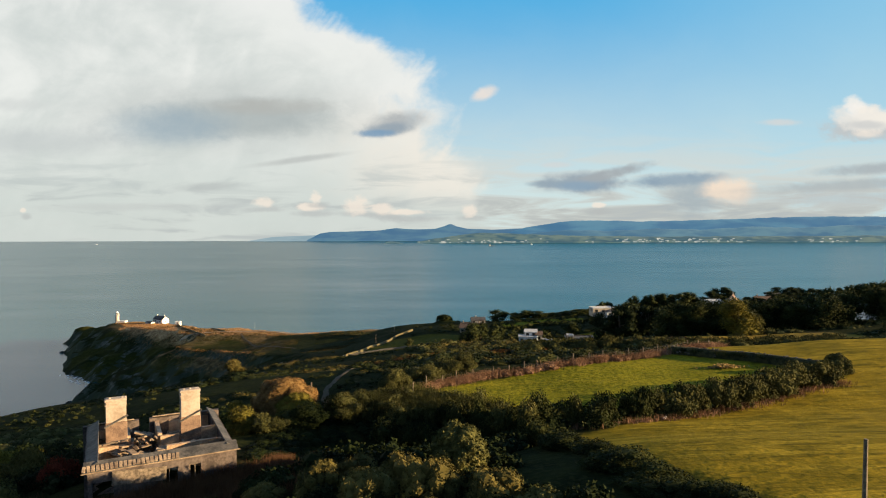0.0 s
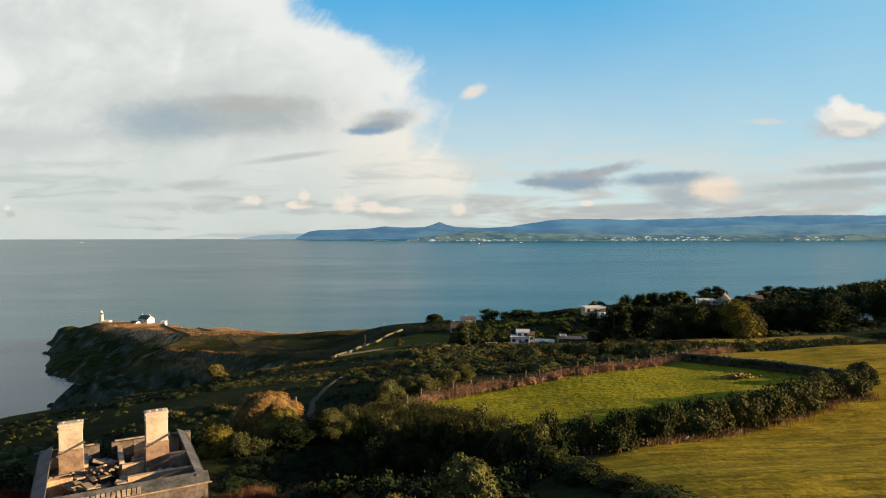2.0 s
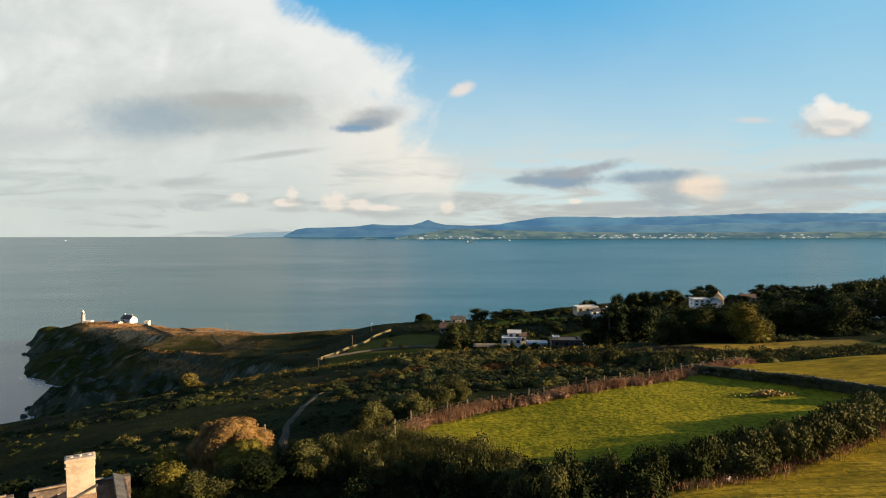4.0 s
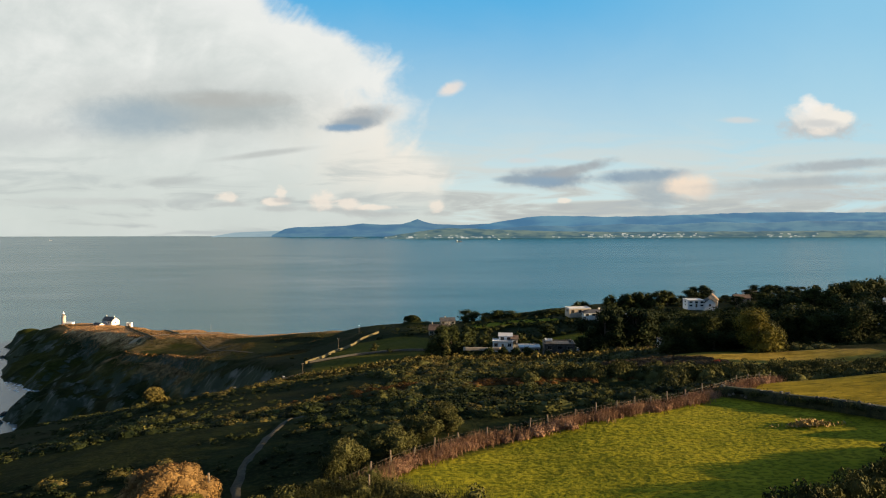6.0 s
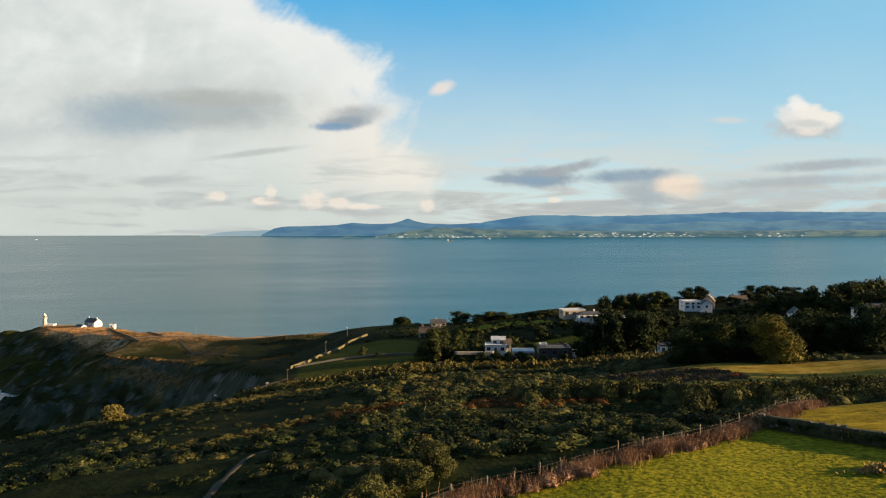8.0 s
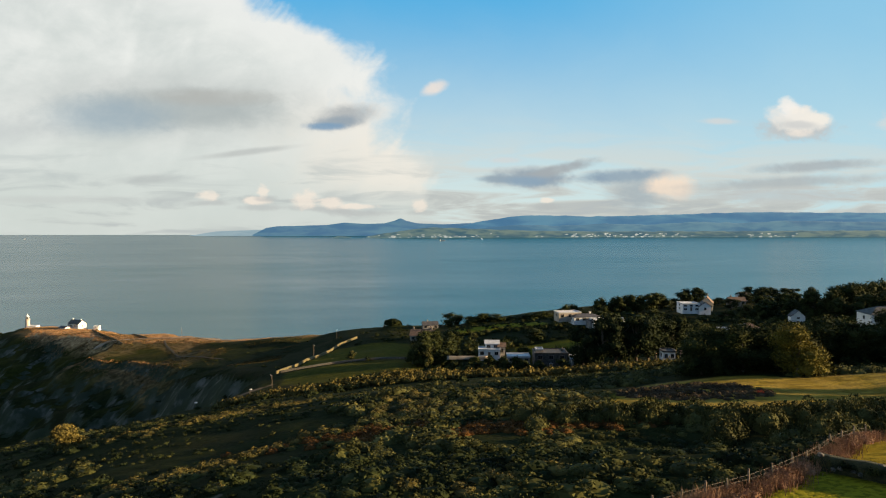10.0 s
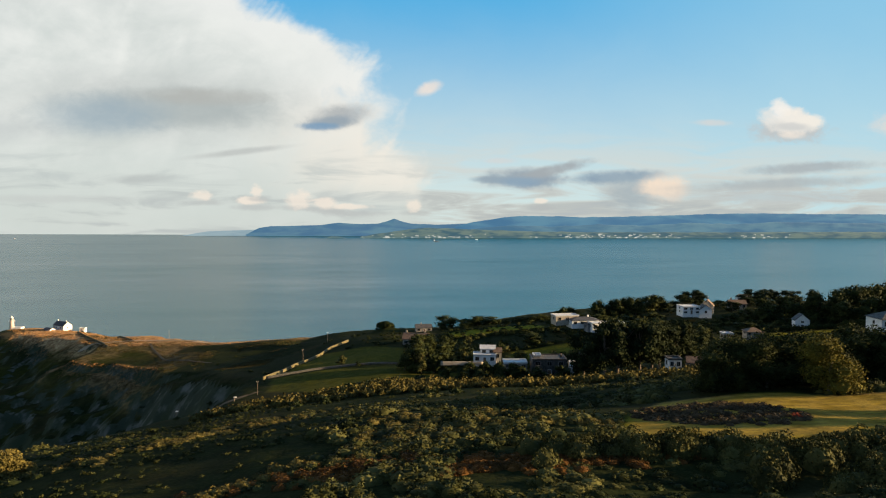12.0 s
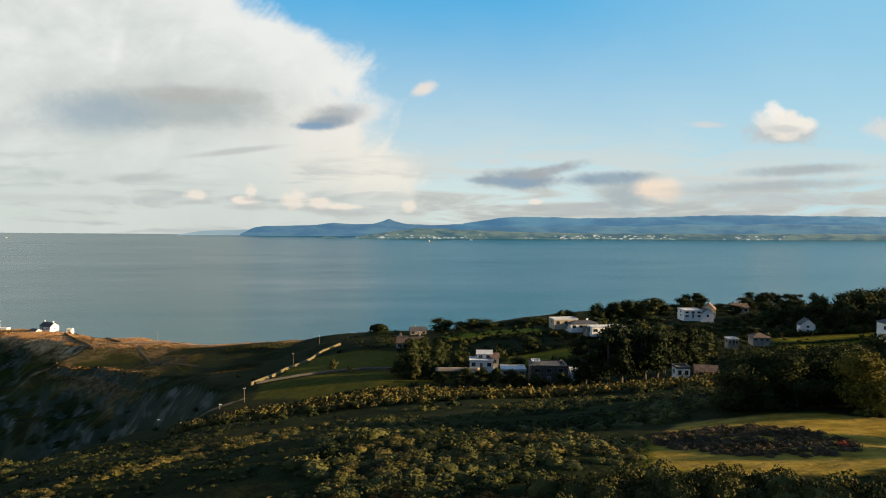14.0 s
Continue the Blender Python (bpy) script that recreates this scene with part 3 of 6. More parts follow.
MID_LAWN = np.array([(48, 316), (112, 316), (114, 334), (58, 336)], float)
TRACK = [(-6.6, 55.3), (-8.8, 57.6), (-10.7, 61.5), (-12.0, 64.6), (-13.0, 69), (-13.6, 74), (-13.5, 79), (-13.2, 83), (-12.8, 87.2), (-12.0, 91.5)]
HEAD_TRACK = [(-113, 508), (-147, 525), (-168, 533), (-187, 541), (-205, 541), (-225, 538)]
HEADLAND_DRY = np.array([(-352, 700), (-318, 622), (-262, 572), (-226, 536), (-186, 529), (-150, 520), (-113, 505), (-66, 492), (-66, 525), (-150, 575), (-250, 660), (-300, 720)], float)
LEDGE = [(-222, 505), (-203, 477), (-164, 457), (-137, 433)]
HEAD_PATH = [(-166, 520), (-157, 499), (-138, 466), (-125, 452), (-99, 429)]
STEPS = [(-62, 268), (-54, 277), (-46, 290)]


def axis(stops):
    """Grid lines whose spacing changes along the axis: (from, to, step) runs."""
    out = []
    for a, b, s in stops:
        out += list(np.arange(a, b, s))
    return np.array(out + [stops[-1][1]])


def build_ground_sheet():
    gx = axis([(-440, -260, 4), (-260, -100, 1.8), (-100, -60, 2.4), (-60, 90, 1.0), (90, 260, 3.5), (260, 900, 12)])
    gy = axis([(-150, 20, 6), (20, 145, 1.0), (145, 300, 2.2), (300, 480, 2.2), (480, 560, 3.0), (560, 760, 4)])
    X, Y = np.meshgrid(gx, gy)
    Z = land(X, Y)
    v = np.stack([X, Y, Z], -1).reshape(-1, 3)
    nx, ny = len(gx), len(gy)
    i = (np.arange(ny - 1)[:, None] * nx + np.arange(nx - 1)).ravel()
    me = mesh_of("ground", v, np.stack([i, i + 1, i + nx + 1, i + nx], 1), ground_mat, True)
    x, y = v[:, 0], v[:, 1]
    wob = fbm(x, y, 6, 3, 40) * 1.5
    field = np.zeros(len(v))
    for poly, soft, much in ((INNER, 1.2, 1), (OUTER, 1.2, 1), (LAWN, 1.0, 0.8), (FAR_LAWN, 2, 0.3), (STRIP, 2, 0.25), (BACK_LAWN, 3, 0.9), (BACK_LAWN_2, 3, 0.55), (MID_LAWN, 3, 0.5)):
        field = np.maximum(field, much * smooth01((edge_distance(x, y, poly) + wob) / soft))
    bare = smooth01((1.6 - line_distance(x, y, STEPS) + wob) / 1.2)
    dry = smooth01((edge_distance(x, y, HEADLAND_DRY) + 8 + 26 * fbm(x, y, 30, 4, 50)) / 12) * np.clip(1.0 - 0.0045 * (x + 190), 0.45, 1)
    # sunlit tufts along the ledge, their orange light put in as dry-grass colour
    dry = np.maximum(dry, 0.6 * smooth01((5 - line_distance(x, y, LEDGE) + 9 * fbm(x, y, 16, 3, 52)) / 5))
    slope = smooth01((-95 - x) / 50) * smooth01((y - 360) / 60)
    dry = np.maximum(dry, slope * 0.26 * smooth01((fbm(x + 0.5 * y, y, 34, 4, 51) + 0.12) / 0.3))
    field = np.maximum(field, slope * 0.10 * smooth01((fbm(x - 0.4 * y, y, 28, 4, 53) + 0.1) / 0.3))
    dry = dry * smooth01((v[:, 2] - 26.5) / 3)
    dry = np.maximum(dry, 0.7 * smooth01(edge_distance(x, y, LAWN) / 1.5))
    at = me.attributes.new("zone", "FLOAT_COLOR", "POINT")
    gold = np.maximum(smooth01(edge_distance(x, y, OUTER) / 1.0 + 0.5), smooth01(edge_distance(x, y, LAWN) + 0.5))
    at.data.foreach_set("color", np.stack([field, bare, dry, gold], 1).astype(np.float32).ravel())
    tagged(new("ground", me), "heath, pasture and rocky cliffs of a coastal headland", "ground", kind="structure")


build_ground_sheet()


def footpath(pts, width, lift, mat, label, step, seed):
    """A trodden strip with ragged edges lying on the ground."""
    g = np.random.default_rng(seed)
    seg = np.array(pts, float)
    cum = np.concatenate([[0], np.cumsum(np.hypot(*np.diff(seg, axis=0).T))])
    q = np.arange(0, cum[-1], step)
    x, y = np.interp(q, cum, seg[:, 0]), np.interp(q, cum, seg[:, 1])
    k = np.ones(5) / 5
    x[2:-2], y[2:-2] = np.convolve(x, k, "valid"), np.convolve(y, k, "valid")
    tx, ty = np.gradient(x), np.gradient(y)
    L = np.hypot(tx, ty)
    V = []
    for c in (-0.5, -0.17, 0.17, 0.5):
        w = width * c * (1 + 0.8 * fbm(q, q * 0 + c * 40, 4 * step, 3, seed) * 1.2) + g.normal(0, 0.04 * width, len(q))
        px, py = x - ty / L * w, y + tx / L * w
        V.append(np.stack([px, py, land(px, py) + lift - (0.07 if abs(c) == 0.5 else 0)], 1))
    V = np.stack(V, 1).reshape(-1, 3)
    i = (np.arange(len(q) - 1)[:, None] * 4 + np.arange(3)).ravel()
    return tagged(new("footpath", mesh_of("footpath", V, np.stack([i, i + 1, i + 5, i + 4], 1), mat, True)), label, "path", kind="structure")


footpath(TRACK[2:], 0.55, 0.09, trod_mat, "narrow trodden earth path across the heath", 0.5, 61)
footpath(HEAD_TRACK, 3.4, 0.5, lane_mat, "pale lane along the lighthouse point", 2.0, 62)
footpath(HEAD_PATH, 1.6, 0.35, trod_mat, "dark footpath curving over the point", 2.0, 63)
sea = mesh_of("water", [(-12000, -3000, 0), (12000, -3000, 0), (12000, 9000, 0), (-12000, 9000, 0)], [(0, 1, 2, 3)], water_mat)
tagged(new("water", sea), "calm blue-green sea reaching the horizon", "sea", kind="structure")


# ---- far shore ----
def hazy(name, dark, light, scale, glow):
    """Land many miles off in evening air, haze painted in as a glowing colour."""
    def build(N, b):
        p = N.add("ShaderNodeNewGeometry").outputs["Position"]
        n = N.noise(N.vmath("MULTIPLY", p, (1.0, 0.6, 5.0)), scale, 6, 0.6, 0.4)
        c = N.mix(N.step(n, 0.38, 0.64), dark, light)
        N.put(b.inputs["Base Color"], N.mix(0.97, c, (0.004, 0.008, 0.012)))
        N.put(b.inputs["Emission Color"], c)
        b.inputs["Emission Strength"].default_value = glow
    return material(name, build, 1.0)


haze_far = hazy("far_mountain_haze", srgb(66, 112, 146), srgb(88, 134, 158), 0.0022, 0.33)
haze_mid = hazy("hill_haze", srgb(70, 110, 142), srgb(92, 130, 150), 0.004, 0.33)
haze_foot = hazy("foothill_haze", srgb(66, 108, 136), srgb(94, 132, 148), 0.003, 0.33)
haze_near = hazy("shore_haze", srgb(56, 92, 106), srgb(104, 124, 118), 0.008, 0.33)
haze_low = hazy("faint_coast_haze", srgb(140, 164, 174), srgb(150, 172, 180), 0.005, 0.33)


def hills(name, profile, y, depth, mat, label, seed, rough):
    """A range of hills: crest heights along x, falling to the sea in front and behind."""
    xs = np.arange(profile[0][0], profile[-1][0], 12.0)
    crest = np.interp(xs, [p[0] for p in profile], [p[1] for p in profile])
    ks = np.linspace(-1, 1, 15)
    X, K = np.meshgrid(xs, ks)
    shape = np.cos(K * math.pi / 2) ** 0.8
    Z = crest[None, :] * shape * (1 + 0.25 * fbm(X, K * 300, 120, 4, seed) * (1 - shape)) + fbm(X, K * 90, 60, 4, seed + 5) * rough * shape
    V = np.stack([X, y + K * depth, np.maximum(Z, -3)], -1).reshape(-1, 3)
    nx, ny = len(xs), len(ks)
    i = (np.arange(ny - 1)[:, None] * nx + np.arange(nx - 1)).ravel()
    me = mesh_of(name, V, np.stack([i, i + 1, i + nx + 1, i + nx], 1), mat, True)
    return tagged(new(name, me), label, "hills", kind="structure")


def crest(px, py, d):
    """Height and place of a crest d metres off, from its bearing numbers."""
    return ((px - 784) / 1130 * d, 132 - (py - 396) / 1130 * d)


def crests(pts, d):
    return [crest(px, py, d) for px, py in pts]


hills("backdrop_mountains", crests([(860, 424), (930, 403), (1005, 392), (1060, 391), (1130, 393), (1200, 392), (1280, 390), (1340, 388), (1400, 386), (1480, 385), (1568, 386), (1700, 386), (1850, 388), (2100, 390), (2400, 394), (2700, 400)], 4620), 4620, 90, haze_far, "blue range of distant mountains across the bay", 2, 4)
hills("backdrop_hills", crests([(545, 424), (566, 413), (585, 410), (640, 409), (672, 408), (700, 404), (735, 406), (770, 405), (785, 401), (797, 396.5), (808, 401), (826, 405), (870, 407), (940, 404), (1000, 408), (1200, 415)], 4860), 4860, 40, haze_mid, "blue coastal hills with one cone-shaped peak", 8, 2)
# nearer layer that also carries the paler haze at the mountains' foot
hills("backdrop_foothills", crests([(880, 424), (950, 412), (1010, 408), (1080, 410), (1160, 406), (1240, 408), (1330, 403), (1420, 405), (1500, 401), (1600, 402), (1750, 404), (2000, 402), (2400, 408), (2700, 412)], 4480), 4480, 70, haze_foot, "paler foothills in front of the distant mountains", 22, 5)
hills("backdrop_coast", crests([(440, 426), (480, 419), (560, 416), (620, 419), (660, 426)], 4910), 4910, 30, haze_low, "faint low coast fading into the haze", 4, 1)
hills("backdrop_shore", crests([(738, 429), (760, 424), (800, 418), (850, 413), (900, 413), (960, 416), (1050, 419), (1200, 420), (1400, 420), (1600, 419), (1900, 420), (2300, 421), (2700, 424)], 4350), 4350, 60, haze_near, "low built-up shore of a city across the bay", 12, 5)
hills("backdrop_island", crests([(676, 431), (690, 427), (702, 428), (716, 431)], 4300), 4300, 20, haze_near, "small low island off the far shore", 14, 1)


# ---- foliage ----
def ico(n):
    bm = bmesh.new()
    bmesh.ops.create_icosphere(bm, subdivisions=n, radius=1.0)
    v = np.array([q.co[:] for q in bm.verts])
    f = np.array([[q.index for q in p.verts] for p in bm.faces])
    bm.free()
    return v, f


ICO_V, ICO_F = ico(2)
LOW_V, LOW_F = ico(1)


def leaves(points, normals, size, r, long=1.6, jitter=0.55):
    """A four-cornered leaf spray at every point, leaning out along its normal."""
    n = len(points)
    nor = normals + r.normal(0, jitter, (n, 3))
    nor /= np.linalg.norm(nor, axis=1)[:, None]
    a = np.cross(nor, r.normal(0, 1, (n, 3)))
    a /= np.linalg.norm(a, axis=1)[:, None] + 1e-9
    b = np.cross(nor, a)
    s = size * r.uniform(0.6, 1.35, n)[:, None]
    V = np.stack([points - a * s * long * 0.5, points - b * s * 0.5 + nor * s * 0.15, points + a * s * long * 0.5, points + b * s * 0.5 + nor * s * 0.15], 1).reshape(-1, 3)
    k = np.arange(n)[:, None] * 4
    F = np.concatenate([k + [0, 1, 2], k + [0, 2, 3]], 0)
    return V, F


def blades(points, normals, size, r, jitter=0.6):
    """Small three-cornered sprigs, cheaper than leaves, for growth seen from further off."""
    n = len(points)
    nor = normals + r.normal(0, jitter, (n, 3))
    nor /= np.linalg.norm(nor, axis=1)[:, None]
    a = np.cross(nor, r.normal(0, 1, (n, 3)))
    a /= np.linalg.norm(a, axis=1)[:, None] + 1e-9
    b = np.cross(nor, a)
    s = size * r.uniform(0.6, 1.4, n)[:, None]
    V = np.stack([points - a * s * 0.55, points + a * s * 0.55 - b * s * 0.2, points + b * s * 0.75 + nor * s * 0.35], 1).reshape(-1, 3)
    return V, np.arange(n * 3).reshape(-1, 3)


def joined(parts):
    V, F, o = [], [], 0
    for v, f in parts:
        V.append(v)
        F.append(f + o)
        o += len(v)
    return np.concatenate(V), np.concatenate(F)


def clump(seed, lobes, n, leaf, core=0.78, squash=0.8, coarse=False, loose=False, jitter=0.55, sprig=False):
    """A bush of unit radius: uneven lobes, each a knobbly heart covered in leaf sprays."""
    r = np.random.default_rng(seed)
    L = []
    for k in range(lobes):
        a, d = r.uniform(0, 2 * math.pi), (0 if k == 0 else r.uniform(0.3, 0.72))
        rad = r.uniform(0.34, 0.58) if k else 0.62
        if loose:
            rad, d = (r.uniform(0.2, 0.38), r.uniform(0.25, 0.78)) if k else (0.5, 0)
        L.append((np.array([math.cos(a) * d, math.sin(a) * d, rad * 0.55 + r.uniform(0, 0.62 if loose else 0.34) * (1 - d * 0.6)]), rad))
    parts_ = []
    iv, jf = (LOW_V, LOW_F) if coarse else (ICO_V, ICO_F)
    for c, rad in L:
        k = 1 + 0.5 * fbm(iv[:, 0] + c[0] * 7, iv[:, 1] + iv[:, 2] * 1.7 + c[1] * 7, 0.7, 2, seed)
        v = iv * (rad * core * k)[:, None] * (1, 1, squash) + c
        parts_.append((v, jf))
    tot = sum(rad ** 2 for _, rad in L)
    for c, rad in L:
        m = max(4, int(n * rad ** 2 / tot))
        d = r.normal(0, 1, (m, 3))
        d[:, 2] = np.abs(d[:, 2]) * 1.1 - 0.35
        d /= np.linalg.norm(d, axis=1)[:, None]
        p = c + d * (rad * r.uniform(0.76, 1.18, m))[:, None] * (1, 1, squash)
        parts_.append(blades(p, d, leaf, r, jitter) if sprig else leaves(p, d, leaf, r, 1.6, jitter))
    V, F = joined(parts_)
    V[:, 2] = np.maximum(V[:, 2], -0.05)
    return V, F


def dome(seed, lobes, n, leaf, squash=0.75, hearts=True, low=0.05):
    """A dense rounded bush of unit radius with a knobbly top, one leafy dome."""
    r = np.random.default_rng(seed)
    k = np.arange(lobes) + 0.5
    up, turn = 1 - k / lobes * (1 + low), k * 2.39996 + r.uniform(-0.3, 0.3, lobes)
    ring = np.sqrt(np.maximum(0, 1 - up ** 2))
    C = np.stack([ring * np.cos(turn), ring * np.sin(turn), up], 1) * r.uniform(0.6, 0.8, lobes)[:, None]
    R = r.uniform(0.2, 0.34, lobes)
    parts_ = [(ICO_V * 0.74 * (1 + 0.15 * fbm(ICO_V[:, 0] * 3, ICO_V[:, 1] * 3 + ICO_V[:, 2], 1, 2, seed))[:, None], ICO_F)]
    for c, q in zip(C, R):
        if hearts:
            parts_.append((LOW_V * q * 0.92 + c, LOW_F))
        m = int(n / lobes)
        d = r.normal(0, 1, (m, 3)) + c * 1.1
        d /= np.linalg.norm(d, axis=1)[:, None]
        parts_.append(blades(c + d * (q * r.uniform(0.85, 1.06, m))[:, None], d, leaf, r, 0.85))
    V, F = joined(parts_)
    V = (V + (0, 0, low - 0.05)) * (1, 1, squash)
    V[:, 2] = np.maximum(V[:, 2], -0.08)
    return V, F


def stems(x, y, low, high, r, each=4, spread=0.18, width=0.02):
    """Wispy upright growth: thin leaning blades standing in small tufts."""
    x, y = np.repeat(x, each), np.repeat(y, each)
    n = len(x)
    x, y = x + r.normal(0, spread, n), y + r.normal(0, spread, n)
    z = land(x, y) - 0.05
    a, w, h = r.uniform(0, math.pi, n), width * r.uniform(0.6, 1.5, n), r.uniform(low, high, n)
    lx, ly = r.normal(0, 0.2, n) * h, r.normal(0, 0.2, n) * h
    V = np.stack([np.stack([x - w * np.cos(a), y - w * np.sin(a), z], 1), np.stack([x + w * np.cos(a), y + w * np.sin(a), z], 1), np.stack([x + lx, y + ly, z + h], 1)], 1).reshape(-1, 3)
    return V, np.arange(n * 3).reshape(-1, 3)


def scatter(templates, xs, ys, scales, r, sink=0.08, zs=None, tall=None):
    """Many copies of a few templates laid on the ground, as one pair of arrays."""
    zs = land(xs, ys) if zs is None else zs
    which = r.integers(0, len(templates), len(xs))
    tall = np.ones(len(xs)) if tall is None else tall
    out = []
    for k, (V, F) in enumerate(templates):
        s = np.nonzero(which == k)[0]
        if not len(s):
            continue
        a = r.uniform(0, 2 * math.pi, len(s))
        ca, sa = np.cos(a)[:, None], np.sin(a)[:, None]
        sc = scales[s][:, None]
        x = (V[None, :, 0] * ca - V[None, :, 1] * sa) * sc + xs[s][:, None]
        y = (V[None, :, 0] * sa + V[None, :, 1] * ca) * sc + ys[s][:, None]
        z = V[None, :, 2] * sc * tall[s][:, None] + (zs[s] - sink * scales[s])[:, None]
        P = np.stack([x, y, z], -1).reshape(-1, 3)
        f = (F[None] + (np.arange(len(s)) * len(V))[:, None, None]).reshape(-1, 3)
        out.append((P, f))
    return joined(out)


def stuff(name, arrays, mat, label, category):
    return tagged(new(name, mesh_of(name, *arrays, mat)), label, category, kind="stuff")


def in_view(x, y, pad=12):
    """Ground that the flight looks over at all."""
    return (y > 18) & (np.abs(x) < 0.78 * (y + 14) + pad)


FIELDS = (INNER, OUTER, LAWN, FAR_LAWN, STRIP)


def open_ground(x, y, pad=0.6):
    """Where neither grass field, track nor building stands."""
    ok = np.ones(len(x), bool)
    for f in FIELDS:
        ok &= edge_distance(x, y, f) < -pad
    ok &= line_distance(x, y, TRACK) > 1.3
    ok &= line_distance(x, y, STEPS) > 2.0
    u, v = (x + 20.9) * 0.875 + (y - 46.2) * 0.485, -(x + 20.9) * 0.485 + (y - 46.2) * 0.875
    ok &= (np.abs(u) > 6.2) | (np.abs(v) > 6.4)
    ok &= ((x + 4.5) / 9) ** 2 + ((y - 51.5) / 5.5) ** 2 > 1
    return ok


def patches(n, x0, x1, y0, y1, r, dens=None):
    x, y = r.uniform(x0, x1, n), r.uniform(y0, y1, n)
    ok = in_view(x, y) & open_ground(x, y) & (edge_distance(x, y, COAST) > 14)
    if dens is not None:
        ok &= r.uniform(0, 1, n) < dens(x, y)
    return x[ok], y[ok]


def build_scrub():
    near_t = [clump(100 + k, 7, 300, 0.13, core=0.66, coarse=True, sprig=True, jitter=0.8) for k in range(6)]
    mid_t = [dome(120 + k, 9 + k % 3, 210, 0.155, 0.78, False) for k in range(7)]
    back_t = [dome(130 + k, 7 + k % 3, 120, 0.19, 0.8, False) for k in range(6)]
    far_t = [clump(140 + k, 4, 46, 0.28, core=0.68, coarse=True, sprig=True, jitter=0.8) for k in range(5)]
    r = np.random.default_rng(21)
    # thick gorse over the slope beyond the fence, in long drifts with bare heath between
    def drift(x, y, seed, across=9.0):
        u, v = x + 0.35 * y, y - 0.22 * x
        return fbm(u * across / 26.0, v, across, 3, seed)
    def d_mid(x, y):
        west = smooth01((x + 10 - 0.05 * (y - 100)) / 6)
        return smooth01((drift(x, y, 61) + 0.13) / 0.16) * np.maximum(west, 0.8 * smooth01((drift(x, y, 66, 6) - 0.13) / 0.08))
    x, y = patches(11000, -80, 120, 60, 195, r, d_mid)
    s = r.uniform(0.6, 1.45, len(x)) * (1 + 0.9 * fbm(x, y, 12, 2, 62))
    tl = r.uniform(0.5, 1.05, len(x))
    a = (y < 116) & (x < 62)
    # leaf colour by noise and y stands in for sun and shade
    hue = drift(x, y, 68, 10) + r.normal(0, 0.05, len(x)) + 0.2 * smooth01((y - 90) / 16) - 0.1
    for name, sel, mat, label in (("dark_gorse", hue < -0.06, gorse_far_mat, "dark gorse and heather, coloured as the shaded part of the slope"), ("gorse_scrub", (hue >= -0.06) & (hue < 0.10), gorse_mat, "olive-green gorse and heather scrub covering the slope"), ("pale_gorse", hue >= 0.10, olive_mat, "pale yellow-green gorse, coloured as the sunlit drifts")):
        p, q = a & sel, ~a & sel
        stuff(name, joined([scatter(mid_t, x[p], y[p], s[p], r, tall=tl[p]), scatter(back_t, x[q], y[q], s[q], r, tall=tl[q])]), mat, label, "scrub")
    # the drift above the gardens, its sunlight put into the leaf colour
    x, y = patches(3600, -45, 105, 192, 242, r, lambda x, y: smooth01((13 - np.abs(y - 212 + 0.12 * x)) / 6))
    stuff("gorse_drift", scatter(far_t, x, y, r.uniform(0.9, 1.9, len(x)), r, tall=r.uniform(0.85, 1.25, len(x))), sunny_mat, "long drift of gorse above the gardens, coloured as sunlit", "scrub")
    # rows and blocks of gorse on the open heath, sunlight put into their colour
    def row(pts, n, spread):
        seg = np.array(pts, float)
        cum = np.concatenate([[0], np.cumsum(np.hypot(*np.diff(seg, axis=0).T))])
        q = r.uniform(0, cum[-1], n)
        return np.interp(q, cum, seg[:, 0]) + r.normal(0, spread, n), np.interp(q, cum, seg[:, 1]) + r.normal(0, spread, n)
    rows = [row([(-44, 133), (-33, 130), (-25.5, 137), (-22, 144), (-14, 150), (-4, 153)], 90, 1.3), row([(-26, 150), (-20, 158), (-17, 171), (-6, 178)], 40, 1.6), row([(-24, 98), (-17, 103), (-14, 108), (-9.5, 113), (-1, 113)], 70, 1.1),
            row([(0.5, 121), (6, 124), (3, 129)], 60, 2.4), row([(9, 123), (18, 125), (24, 125.5), (27, 121)], 60, 0.8), row([(-30, 74), (-22, 73), (-19, 81), (-18.5, 95)], 16, 2.0), row([(12, 130), (24, 131)], 26, 0.9), row([(-9, 80), (2, 78)], 26, 1.4), row([(2, 86), (14, 88)], 26, 1.2)]
    x, y = np.concatenate([q[0] for q in rows]), np.concatenate([q[1] for q in rows])
    stuff("gorse_rows", scatter(mid_t, x, y, r.uniform(0.6, 1.25, len(x)), r, tall=r.uniform(0.6, 0.95, len(x))), sunny_mat, "rows of yellow-green gorse, coloured as if in low sun", "scrub")
    # low heather cushions on the open heath
    low_t = [clump(160 + k, 2, 26, 0.34, core=0.7, coarse=True, sprig=True, jitter=0.8) for k in range(4)]
    x, y = patches(8000, -75, 10, 62, 200, r, lambda x, y: smooth01((drift(x, y, 71, 5) + 0.05) / 0.2))
    q = r.random(len(x)) < 0.7
    stuff("low_heather", scatter(low_t, x[q], y[q], r.uniform(0.25, 0.6, q.sum()), r, tall=r.uniform(0.4, 0.8, q.sum())), gorse_far_mat, "low dark heather cushions on the open heath", "heather")
    stuff("low_gorse", scatter(low_t, x[~q], y[~q], r.uniform(0.2, 0.5, (~q).sum()), r, tall=r.uniform(0.5, 0.9, (~q).sum())), gorse_mat, "low olive gorse tufts on the open heath", "scrub")
